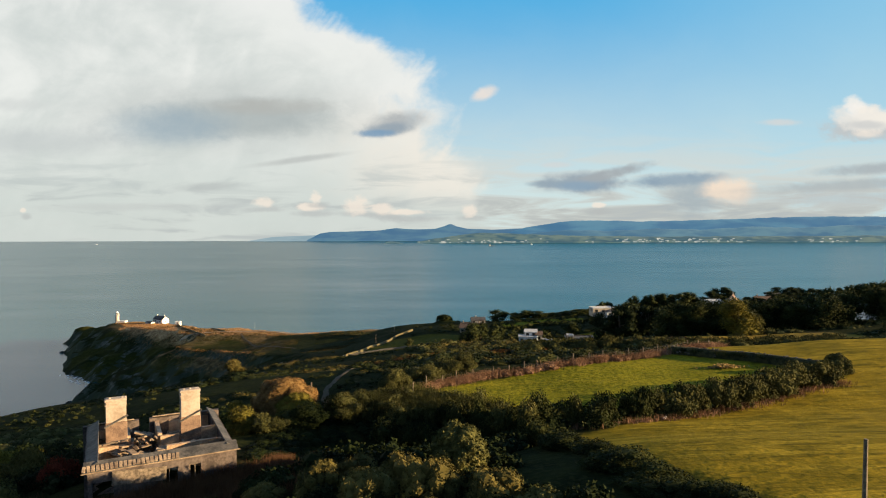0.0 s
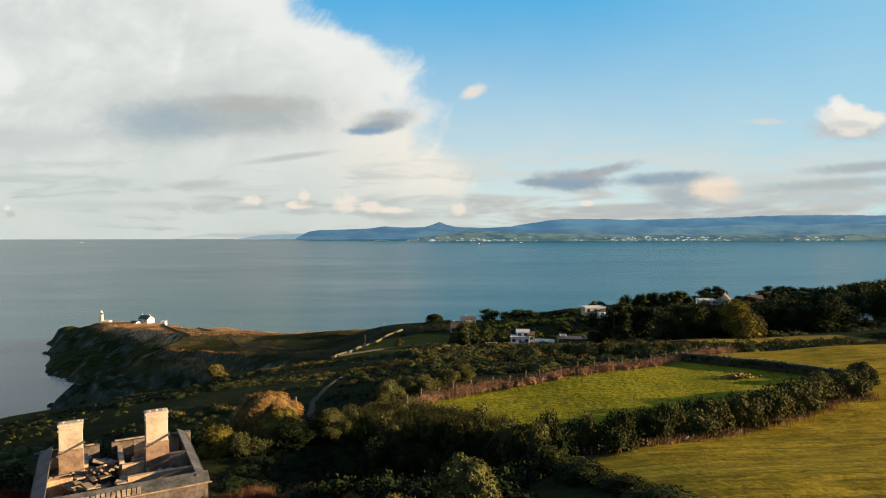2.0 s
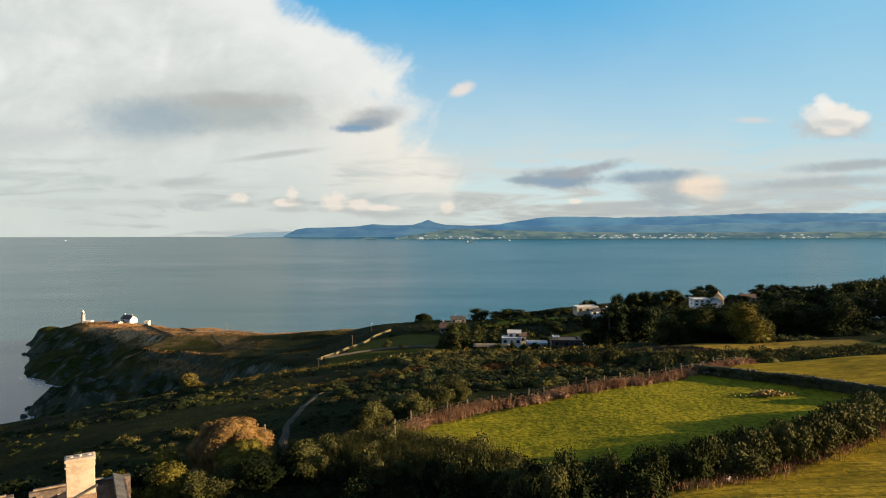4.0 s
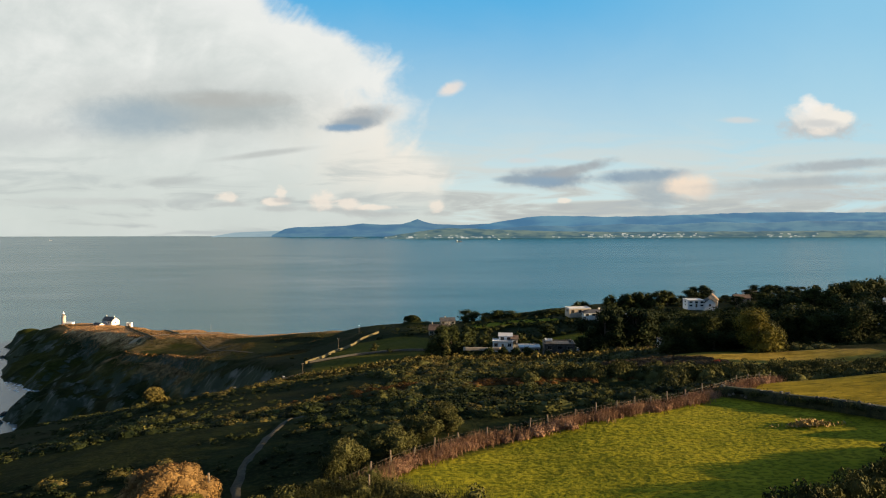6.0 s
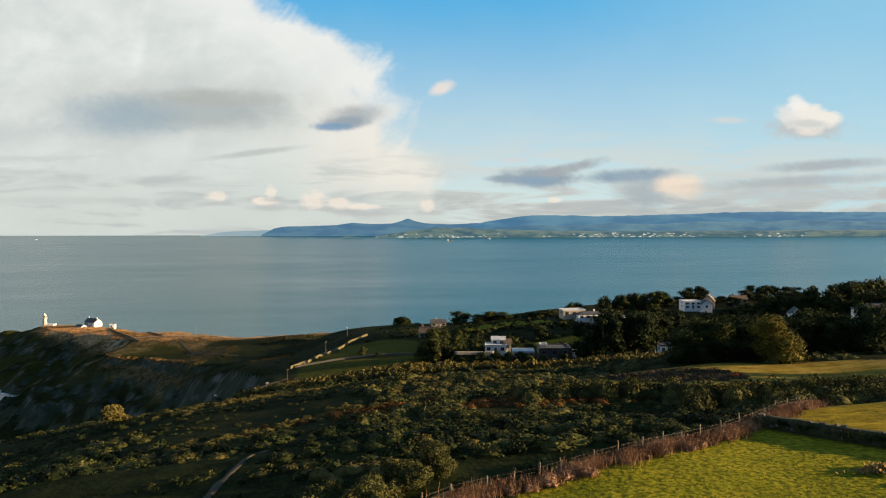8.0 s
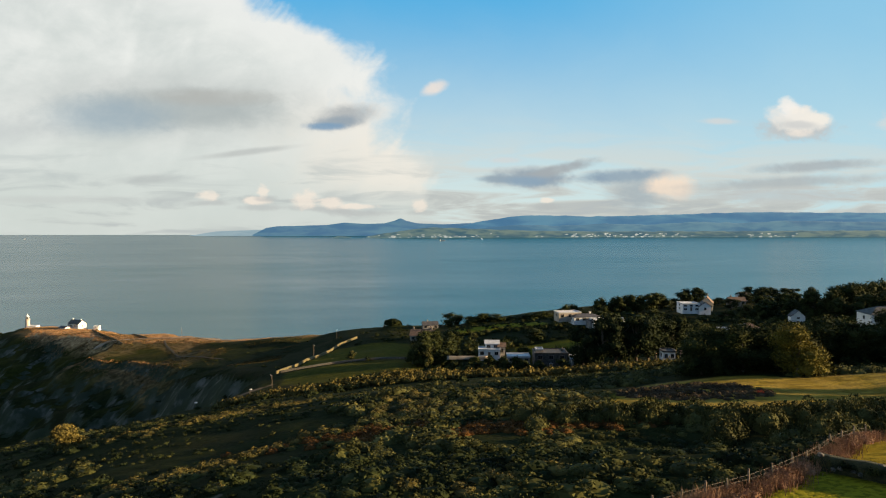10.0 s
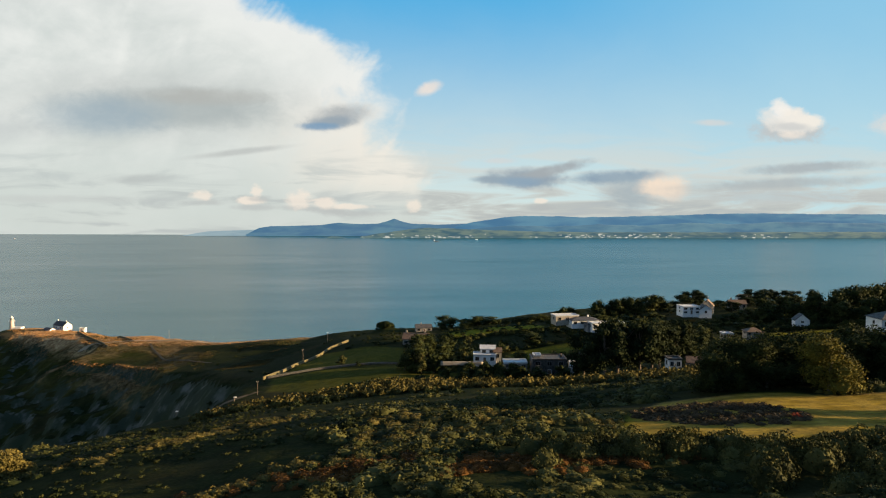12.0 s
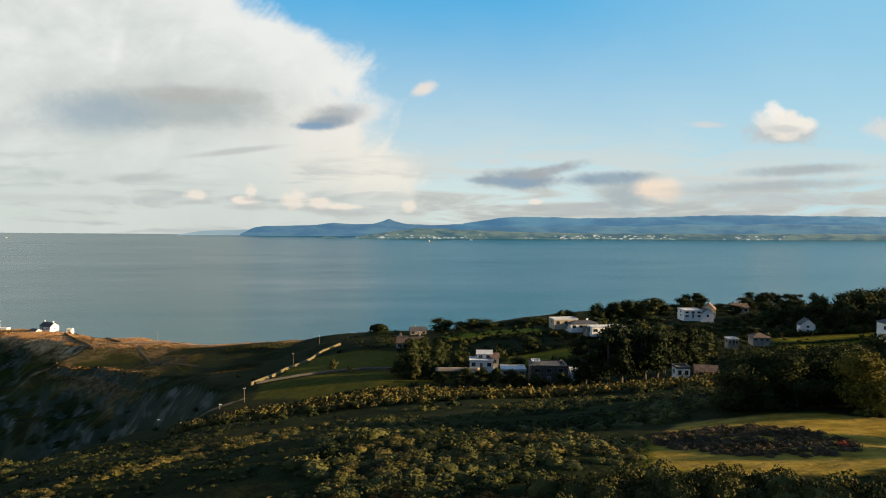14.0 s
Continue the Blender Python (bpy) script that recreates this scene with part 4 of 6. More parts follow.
    # further down towards the houses
    x, y = patches(3300, -130, 260, 185, 470, r, lambda x, y: smooth01((drift(x, y, 63, 16) + 0.12) / 0.25) * np.where(x < -20, 0.12, 1.0))
    s = r.uniform(0.8, 2.0, len(x))
    stuff("far_scrub", scatter(far_t, x, y, s, r, tall=r.uniform(0.5, 0.9, len(x))), gorse_far_mat, "dark scrub and heath on the far slope", "scrub")
    # standing dry grass on the lighthouse point
    x, y = r.uniform(-352, -66, 30000), r.uniform(430, 720, 30000)
    far = edge_distance(x, y, HEADLAND_DRY) + 8 + 26 * fbm(x, y, 30, 4, 50)
    ok = ((far > 2) & (r.uniform(0, 1, 30000) < np.clip(0.9 - 0.005 * (x + 200), 0.25, 1))) | ((line_distance(x, y, LEDGE) < 5) & (r.uniform(0, 1, 30000) < 0.8))
    ok &= (line_distance(x, y, HEAD_TRACK) > 3) & (edge_distance(x, y, COAST) > 12)
    stuff("dry_headland_grass", stems(x[ok], y[ok], 0.35, 0.8, r, 5, 1.2, 0.16), headland_grass_mat, "dry russet and straw-coloured grass on the point", "grass")
    x, y = r.uniform(-330, -60, 22000), r.uniform(360, 600, 22000)
    ok = (fbm(x + 0.5 * y, y, 34, 4, 51) + 0.5 * fbm(x, y, 9, 2, 57) > 0.05) & (edge_distance(x, y, COAST) > 45) & (x + 60 < 0.0)
    stuff("headland_heather", stems(x[ok], y[ok], 0.3, 0.7, r, 5, 1.2, 0.18), headland_heath_mat, "brown heather and olive grass on the slope of the point", "heather")
    # hedges and shrubs filling the gardens
    x, y = patches(1700, 36, 250, 232, 430, r, lambda x, y: smooth01((drift(x, y, 69, 18) + 0.1) / 0.2) * np.where(edge_distance(x, y, BACK_LAWN) < -2, 1.0, 0.0) * np.where(edge_distance(x, y, BACK_LAWN_2) < -1, 1.0, 0.0) * np.where(edge_distance(x, y, MID_LAWN) < -1, 1.0, 0.0))
    s = r.uniform(1.0, 2.6, len(x))
    k = r.random(len(x)) < 0.45
    stuff("garden_shrubs", scatter(far_t, x[~k], y[~k], s[~k], r, tall=r.uniform(0.8, 1.4, (~k).sum())), tree_mat, "dark garden hedges and shrubs between the houses", "shrubs")
    hx, hy = np.concatenate([np.linspace(172, 214, 70), np.linspace(158, 206, 60), np.linspace(52, 112, 70), np.linspace(30, 92, 70)]), np.concatenate([np.linspace(319.5, 314.5, 70), np.linspace(301.5, 303.5, 60), np.linspace(337.5, 336, 70), np.linspace(392.5, 389.5, 70)])
    tall = np.concatenate([np.full(70, 1.5), np.full(60, 0.7), np.full(70, 1.1), np.full(70, 1.2)])
    stuff("garden_hedges", scatter(far_t, hx + r.normal(0, 0.3, 270), hy + r.normal(0, 0.3, 270), r.uniform(0.9, 1.5, 270), r, tall=tall), tree_mat, "dark clipped hedges between the garden terraces", "hedge")
    stuff("light_garden_shrubs", scatter(far_t, x[k], y[k], s[k], r, tall=r.uniform(0.8, 1.3, k.sum())), olive_mat, "lighter garden shrubs between the houses", "shrubs")
    # overgrown ground round the ruin and under the flight
    x, y = patches(1500, -60, 30, 22, 64, r, lambda x, y: smooth01(0.75 + 1.2 * fbm(x, y, 9, 2, 64)))
    ok = ((x + 4) / 12) ** 2 + ((y - 52) / 8) ** 2 > 1
    x, y = x[ok], y[ok]
    s = r.uniform(0.65, 1.5, len(x))
    k = fbm(x, y, 11, 2, 65) + 0.0
    b = (k <= 0.1) & ((x > -13) | (y > 44))
    bx, by = r.uniform(-48, -1, 12000), r.uniform(32, 56, 12000)
    keep = (fbm(bx, by, 5, 3, 77) > np.where(bx < -11, -0.12, 0.1)) & open_ground(bx, by) & ((by < 41.5 + np.where(bx < -12.5, 0.47 * (bx + 13), 3.5)) | (bx < -27.5))
    bx, by = bx[keep], by[keep]
    stuff("brown_bracken", stems(bx, by, 0.35, 0.95, r, 14, 0.22, 0.018), bracken_mat, "wispy rust-brown bracken and dead stems below the ruin", "bracken")
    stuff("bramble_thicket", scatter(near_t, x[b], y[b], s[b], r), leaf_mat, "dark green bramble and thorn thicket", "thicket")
    # near-black brambles added where the yard has only shade
    x, y = r.uniform(-15.5, 5, 440), r.uniform(46.5, 60, 440)
    ok = (np.abs((x + 20.9) * 0.883 + (y - 46.2) * 0.469) > 6.0) & (x < 9.5 - 0.16 * y) & (line_distance(x, y, TRACK) > 1.0)
    stuff("yard_brambles", scatter(mid_t, x[ok], y[ok], r.uniform(0.6, 1.1, ok.sum()), r, tall=np.full(ok.sum(), 0.7)), leaf_mat, "low near-black brambles standing in for the sunken yard's shade", "brambles")
    # reedy growth between the yard and the fence
    x, y = r.uniform(-10, 8, 520), r.uniform(53, 69.5, 520)
    ok = (edge_distance(x, y, INNER) < -0.3) & (edge_distance(x, y, np.array([(-10, 59.5), (-8, 62), (-2, 67), (2, 70), (3.5, 62.5), (6, 57), (5, 54.5), (0, 57.5)])) > 0)
    stuff("reedy_shrubs", scatter([clump(170 + k, 6, 420, 0.11, coarse=True, loose=True, sprig=True) for k in range(4)], x[ok], y[ok], r.uniform(0.8, 1.2, ok.sum()), r, tall=r.uniform(0.9, 1.4, ok.sum())), olive_mat, "tall reedy olive shrubs at the end of the pasture", "shrubs")
    stuff("reeds", stems(x[ok], y[ok], 1.2, 2.2, r, 110, 0.5, 0.018), olive_mat, "tall olive reeds standing over the shrubs", "reeds")
    # tall gorse closing the pasture's far side, sunlight put into its olive leaves
    def band(pts, n, w):
        seg = np.array(pts, float)
        cum = np.concatenate([[0], np.cumsum(np.hypot(*np.diff(seg, axis=0).T))])
        q = r.uniform(0, cum[-1], n)
        return np.interp(q, cum, seg[:, 0]) + r.normal(0, w, n), np.interp(q, cum, seg[:, 1]) + r.uniform(0, 2.2 * w, n)
    x, y = band([(33, 94), (44, 94.5), (58, 94.5), (68, 96.5)], 60, 2.4)
    x2, y2 = band([(36, 100), (46, 100.5), (60, 100.5), (68, 102)], 60, 2.4)
    x3, y3 = band([(19, 105), (27, 106), (34, 103)], 34, 2.6)
    x4, y4 = band([(48, 104), (62, 103.8), (68, 105)], 28, 1.4)
    x, y = np.concatenate([x, x2, x3, x4]), np.concatenate([y, y2, y3, y4])
    ok = (edge_distance(x, y, OUTER) < -0.8) & (edge_distance(x, y, LAWN) < -1.5)
    stuff("tall_gorse", scatter([dome(190 + k, 16, 950, 0.085, 0.9, False) for k in range(5)], x[ok], y[ok], r.uniform(1.3, 2.1, ok.sum()), r, tall=r.uniform(0.85, 1.3, ok.sum()) + 0.3 * (x[ok] < 52)), olive_mat, "tall gorse along the far side of the pasture, olive as if sunlit", "scrub")
    # the rusty patch and the bracken bank along the fence
    t = r.uniform(0, 1, 330)
    seg = np.array(FENCE)
    cum = np.concatenate([[0], np.cumsum(np.hypot(*np.diff(seg, axis=0).T))])
    q = t * cum[-1]
    fx, fy = np.interp(q, cum, seg[:, 0]), np.interp(q, cum, seg[:, 1])
    fx, fy = fx + r.normal(0.35, 0.35, 330), fy + r.normal(-0.5, 0.35, 330)
    stuff("bracken_bank", scatter(near_t[:4], fx[:200], fy[:200], r.uniform(0.4, 0.75, 200), r), tan_mat, "red-brown bracken growing along the fence", "bracken")
    stuff("bracken_stems", stems(fx, fy, 0.4, 1.0, r, 60, 0.4, 0.02), tan_mat, "dry tan bracken stems along the fence", "bracken")
    x, y = r.normal(1, 5, 190), r.normal(109.5, 1.9, 190)
    x2, y2 = r.uniform(4, 30, 210), 106.6 + r.normal(0, 1.2, 210)
    x, y = np.concatenate([x, x2]), np.concatenate([y, y2])
    stuff("rusty_heather", scatter(mid_t, x, y, r.uniform(0.6, 1.05, len(x)), r, tall=np.full(len(x), 0.8)), rust_mat, "rust-coloured heather patch in the gorse", "heather")


build_scrub()


# ---- houses of the shore ----
def empty(name, m, label, category, group=""):
    ob = new(name)
    ob.empty_display_size = 0.3
    ob.matrix_basis = m
    return tagged(ob, label, category, group)


def gable(w, d, h, rise, over=0.35, thick=0.18):
    """A pitched roof with its ridge along x, two slabs thick."""
    bm = bmesh.new()
    hw, hd = w / 2 + over, d / 2 + over
    drop = rise * over / (d / 2)
    for s in (-1, 1):
        a = [(-hw, s * hd, h - drop), (hw, s * hd, h - drop), (hw, 0, h + rise), (-hw, 0, h + rise)]
        lo = [bm.verts.new(p) for p in a]
        hi = [bm.verts.new((p[0], p[1], p[2] + thick)) for p in a]
        bm.faces.new(lo), bm.faces.new(hi)
        for k in range(4):
            bm.faces.new((lo[k], lo[(k + 1) % 4], hi[(k + 1) % 4], hi[k]))
    bmesh.ops.recalc_face_normals(bm, faces=bm.faces)
    return bm


def hip(w, d, h, rise, over=0.4, thick=0.15):
    bm = bmesh.new()
    hw, hd = w / 2 + over, d / 2 + over
    k = max(0.2, hw - hd)
    lo = [bm.verts.new((x, y, h)) for x, y in ((-hw, -hd), (hw, -hd), (hw, hd), (-hw, hd))]
    mi = [bm.verts.new((v.co.x, v.co.y, h + thick)) for v in lo]
    r0, r1 = bm.verts.new((-k, 0, h + rise)), bm.verts.new((k, 0, h + rise))
    bm.faces.new(lo)
    for i in range(4):
        bm.faces.new((lo[i], lo[(i + 1) % 4], mi[(i + 1) % 4], mi[i]))
    bm.faces.new((mi[0], mi[1], r1, r0)), bm.faces.new((mi[1], mi[2], r1)), bm.faces.new((mi[2], mi[3], r0, r1)), bm.faces.new((mi[3], mi[0], r0))
    bmesh.ops.recalc_face_normals(bm, faces=bm.faces)
    return bm


def walls(w, d, h, rise=0.0):
    """A house body standing 1.5 m into the slope, with gable ends where the roof has them."""
    bm = bmesh.new()
    y0, y1, x0, x1 = -d / 2, d / 2, -w / 2, w / 2
    a = [(y0, -1.5), (y1, -1.5), (y1, h), (0, h + rise), (y0, h)] if rise else [(y0, -1.5), (y1, -1.5), (y1, h), (y0, h)]
    L, R = [bm.verts.new((x0, y, z)) for y, z in a], [bm.verts.new((x1, y, z)) for y, z in a]
    bm.faces.new(L), bm.faces.new(R)
    for k in range(len(a)):
        bm.faces.new((L[k], L[(k + 1) % len(a)], R[(k + 1) % len(a)], R[k]))
    bmesh.ops.recalc_face_normals(bm, faces=bm.faces)
    return bm


def window(parent, x, y, z, w, h, frame_mat, rz=0.0, bars=1):
    """A window set on a wall face that looks along -y turned by rz: frame with sill, pane behind it."""
    m = pose(x, y, z, 0, 0, rz)
    bm = bmesh.new()
    t = 0.09
    for c, s in (((0, 0, h / 2), (w + t, 0.1, t)), ((0, 0, -h / 2), (w + 2 * t, 0.16, t)), ((-w / 2, 0, 0), (t, 0.1, h)), ((w / 2, 0, 0), (t, 0.1, h))):
        add_box(bm, c, s)
    for k in range(bars):
        add_box(bm, ((k + 1) * w / (bars + 1) - w / 2, 0, 0), (0.05, 0.08, h))
    f = part("window", bm, frame_mat, parent)
    f.matrix_basis = m
    part("pane", box((0, 0.02, 0), (w, 0.03, h)), glass_mat, f)
    return f


def door(parent, x, y, z, w, h, mat, rz=0.0):
    d = part("door", box((0, 0, h / 2), (w, 0.12, h), bevel=0.02), mat, parent)
    d.matrix_basis = pose(x, y, z, 0, 0, rz)
    part("door_frame", add_box(add_box(add_box(bmesh.new(), (-w / 2 - 0.05, 0, h / 2), (0.1, 0.16, h)), (w / 2 + 0.05, 0, h / 2), (0.1, 0.16, h)), (0, 0, h + 0.06), (w + 0.2, 0.16, 0.12)), white_mat, d)
    return d


def chimney(parent, x, y, z, h, mat, s=0.8):
    bm = add_box(box((x, y, z + h / 2), (s, s * 0.7, h), bevel=0.03), (x, y, z + h - 0.1), (s + 0.15, s * 0.7 + 0.15, 0.14))
    c = part("chimney", bm, mat, parent)
    part("chimney_pot", tube(bmesh.new(), (x, y, z + h), (x, y, z + h + 0.45), 0.15, 0.12, 8), roof_brown_mat, c)
    return c


def house(x, y, w, d, h, rz, roof, wall_mat, roof_mat, label, rise=1.8, z=None, storeys=1, bays=3, chimneys=(), side=True, has_door=True, name="house"):
    z = ground_z(x, y) if z is None else z
    ob = empty(name, pose(x, y, z, 0, 0, rz), label, "house", "houses on the slope")
    body = part("wall", walls(w, d, h, rise if roof == "gable" else 0), wall_mat, ob)
    if roof == "gable":
        part("roof", gable(w, d, h, rise), roof_mat, ob)
    elif roof == "hip":
        part("roof", hip(w, d, h, rise), roof_mat, ob)
    else:
        bm = add_box(bmesh.new(), (0, 0, h + 0.08), (w + 0.3, d + 0.3, 0.16))
        for c, s in (((0, -d / 2 - 0.05, h + 0.3), (w + 0.34, 0.24, 0.4)), ((0, d / 2 + 0.05, h + 0.3), (w + 0.34, 0.24, 0.4)), ((-w / 2 - 0.05, 0, h + 0.3), (0.24, d - 0.14, 0.4)), ((w / 2 + 0.05, 0, h + 0.3), (0.24, d - 0.14, 0.4))):
            add_box(bm, c, s)
        part("roof", bm, roof_mat, ob)
    sh = h / storeys
    for s in range(storeys):
        for b in range(bays):
            bx = (b + 0.5) / bays * w - w / 2
            if s == 0 and has_door and b == bays // 2:
                door(ob, bx, -d / 2 - 0.04, 0.02, 1.0, 2.05, roof_brown_mat)
            else:
                window(ob, bx, -d / 2 - 0.03, s * sh + sh * 0.56, min(1.6, w / bays * 0.5), min(1.5, sh * 0.5), grey_mat)
    if side:
        for sx, rr in ((w / 2 + 0.03, 90), (-w / 2 - 0.03, -90)):
            for s in range(storeys):
                window(ob, sx, 0, s * sh + sh * 0.56, 1.1, min(1.2, sh * 0.45), grey_mat, rr)
    for cx, cy, ch in chimneys:
        chimney(ob, cx, cy, h + (rise * (1 - abs(cy) / (d / 2)) if roof != "flat" else 0) - 0.4, ch, wall_mat)
    return ob


# the long villa: stepped flat roofs, a low dark hip behind and columns under the seaward wing
house(90.5, 364, 12, 7, 3.0, 6, "flat", cream_mat, roof_pale_mat, "pale flat-roofed upper block of the long villa", 0, 80.6, 1, 3, has_door=False)
house(98.5, 361, 14, 8, 2.4, 6, "hip", white_mat, roof_dark_mat, "white villa with a low dark hipped roof among trees", 1.3, 79.6, 1, 4, [(3, 0, 1.2)], has_door=False)
house(107.5, 352, 16, 6, 2.6, 4, "flat", white_mat, roof_pale_mat, "white flat-roofed villa wing with wide windows", 0, 79.0, 1, 5, has_door=False)
house(101.5, 354, 7, 5, 2.4, 4, "flat", grey_mat, roof_dark_mat, "grey flat-roofed link of the villa", 0, 78.6, 1, 2, has_door=False)
villa_porch = empty("veranda", pose(108.5, 347.8, 76.2, 0, 0, 4), "white pillared veranda below the villa wing", "veranda")
part("deck", box((0, 0, 2.75), (13, 2.6, 0.22), 0, 0.03), white_mat, villa_porch)
for k in range(6):
    part("pillar", box((-6.0 + 2.4 * k, -1.1, 0.9), (0.35, 0.35, 3.6), 0, 0.03), white_mat, villa_porch)
# the white modern house with its terrace
house(39.6, 296, 8.6, 6, 2.7, -9, "flat", white_mat, roof_pale_mat, "white modern house with stepped flat roofs", 0, 76.6, 1, 3)
house(41.2, 299, 5.6, 4.6, 4.6, -9, "gable", white_mat, roof_pale_mat, "upper white gabled block of the modern house", 1.0, 76.6, 2, 2, has_door=False)
house(44.8, 297.5, 3.0, 4, 3.6, -9, "gable", grey_mat, roof_brown_mat, "small brown-roofed end of the modern house", 1.2, 76.6, 1, 1, has_door=False)
# the grey house and its wings
house(57.6, 269, 11.6, 8, 5.4, -6, "flat", slate_mat, slate_mat, "grey two-storey house with dark square windows and flat roof", 0, 78.1, 2, 3, [(4.6, 0.5, 1.5), (-4.2, 1, 1.0)])
house(54.0, 270.5, 2.4, 3.4, 6.1, -6, "flat", cream_mat, roof_pale_mat, "pale stair tower on the grey house", 0, 78.1, 2, 1, has_door=False)
house(46.6, 272, 8.0, 6, 2.0, -6, "flat", grey_mat, roof_pale_mat, "low grey wing with a pale roof beside the grey house", 0, 79.6, 1, 3)
house(66.6, 264, 5.4, 5, 3.0, -6, "gable", white_mat, roof_pale_mat, "low white outbuilding with a pale sloping roof", 1.2, 79.2, 1, 2)
house(17, 383, 13, 7.5, 3.4, -12, "gable", cream_mat, roof_brown_mat, "pink-washed cottage with a brown roof and two chimneys", 2.6, 66.2, 1, 4, [(-5.2, 0, 1.6), (4.6, 0, 1.6)])
house(24, 441, 9.5, 6, 2.8, 5, "gable", grey_mat, roof_dark_mat, "small dark cottage with a chimney on the skyline", 1.7, 62.6, 1, 3, [(-1.5, 0, 1.4)])
house(78.6, 217, 3.4, 3.6, 2.3, -8, "flat", white_mat, slate_mat, "small square white cottage with two dark windows", 0, 92.0, 1, 2, has_door=False)
house(87.8, 222, 5.4, 5, 1.6, -20, "gable", slate_mat, roof_brown_mat, "low shed with a reddish pitched roof", 1.1, 90.8, 1, 2, has_door=False)
house(156.6, 368, 9.0, 8, 3.6, -3, "flat", white_mat, roof_pale_mat, "bright white two-storey house with flat roof", 0, 83.4, 2, 3)
house(163.5, 365, 5.0, 6, 3.0, 84, "gable", white_mat, slate_mat, "white gabled wing of the two-storey house", 2.0, 83.0, 1, 2, has_door=False)
house(170, 374, 6, 6, 3.0, 60, "gable", cream_mat, roof_brown_mat, "cream house with a steep brown gabled roof", 3.0, 83.6, 1, 2, [(2.2, 0, 1.6)])
house(177, 258, 14, 9, 6.6, -8, "hip", white_mat, slate_mat, "white two-storey house with a grey hipped roof", 2.6, 91.2, 2, 4, [(4, 0, 1.6)])
house(186.5, 322, 4.2, 6, 3.4, 75, "gable", white_mat, roof_dark_mat, "narrow white house with a steep gable", 2.6, 83.6, 2, 2)
house(132.4, 287, 3.6, 4, 2.0, -10, "flat", cream_mat, roof_pale_mat, "small pale flat-roofed garden building", 0, 85.8, 1, 3)
house(139.5, 281, 6.0, 5, 1.4, -12, "hip", grey_mat, roof_brown_mat, "low bungalow with a broad brown roof", 1.5, 88.2, 1, 3, has_door=False)
house(224, 432, 8, 6, 2.8, 10, "gable", white_mat, roof_dark_mat, "far white cottage among dark trees", 1.8, 80.4, 1, 2, [(2, 0, 1.2)])
house(198, 395, 9, 6, 3.0, -10, "gable", cream_mat, roof_brown_mat, "far cream cottage among dark trees", 1.8, 81.6, 1, 3, [(-3, 0, 1.4)])


def ribbon(pts, h, thick, zs=None, step=0.9, seed=1, round_top=0.85, over=0.0):
    """One continuous wall or bank along a line, following the ground, with a softened head."""
    r = random.Random(seed)
    seg = np.array(pts, float)
    cum = np.concatenate([[0], np.cumsum(np.hypot(*np.diff(seg, axis=0).T))])
    n = max(2, int(cum[-1] / step))
    q = np.linspace(0, cum[-1], n)
    x, y = np.interp(q, cum, seg[:, 0]), np.interp(q, cum, seg[:, 1])
    tx, ty = np.gradient(x), np.gradient(y)
    L = np.hypot(tx, ty)
    nx, ny = -ty / L, tx / L
    z = np.max([land(x + a, y + b) for a, b in ((0, 0), (over, 0), (-over, 0), (0, over), (0, -over))], axis=0) if zs is None else np.full(n, zs)
    bm = bmesh.new()
    rows = []
    for k in range(n):
        hh, t = h * r.uniform(0.94, 1.06), thick * r.uniform(0.9, 1.1)
        rows.append([bm.verts.new((x[k] + nx[k] * s * t, y[k] + ny[k] * s * t, z[k] + v)) for s, v in ((-0.5, -0.8), (-0.46, hh * round_top), (-0.2, hh), (0.2, hh), (0.46, hh * round_top), (0.5, -0.8))])
    for a, b in zip(rows[:-1], rows[1:]):
        for k in range(5):
            bm.faces.new((a[k], a[k + 1], b[k + 1], b[k]))
    bm.faces.new(rows[0]), bm.faces.new(rows[-1])
    bmesh.ops.recalc_face_normals(bm, faces=bm.faces)
    return bm


def terrace_wall(pts, h, thick, mat, name, label, zs=None, round_top=0.7):
    return tagged(part(name, ribbon(pts, h, thick, zs, round_top=round_top, over=1.6), mat, smooth=True), label, "wall")


terrace_wall([(22, 291), (30, 290.5), (38, 289.5)], 0.6, 0.3, cream_mat, "garden_wall", "pale terrace wall below the modern house", 77.2)
terrace_wall([(-49, 318), (-43, 342), (-35, 370), (-28, 400), (-20, 412)], 1.1, 0.8, bank_mat, "field_wall", "sunlit grassy stone wall running down to the sea")
terrace_wall([(-48, 320), (-25, 324), (-4, 322), (8, 318)], 0.7, 0.6, stone_mat, "field_wall", "low stone wall along the foot of the lawn")
terrace_wall([(-195, 520), (-215, 552), (-245, 592), (-262, 620)], 0.9, 0.5, bank_mat, "lane_wall", "stone wall beside the lighthouse lane")
terrace_wall([(-185, 540), (-215, 585), (-250, 625), (-270, 645)], 0.9, 0.6, bank_mat, "lane_wall", "dark boundary wall on the lighthouse point")


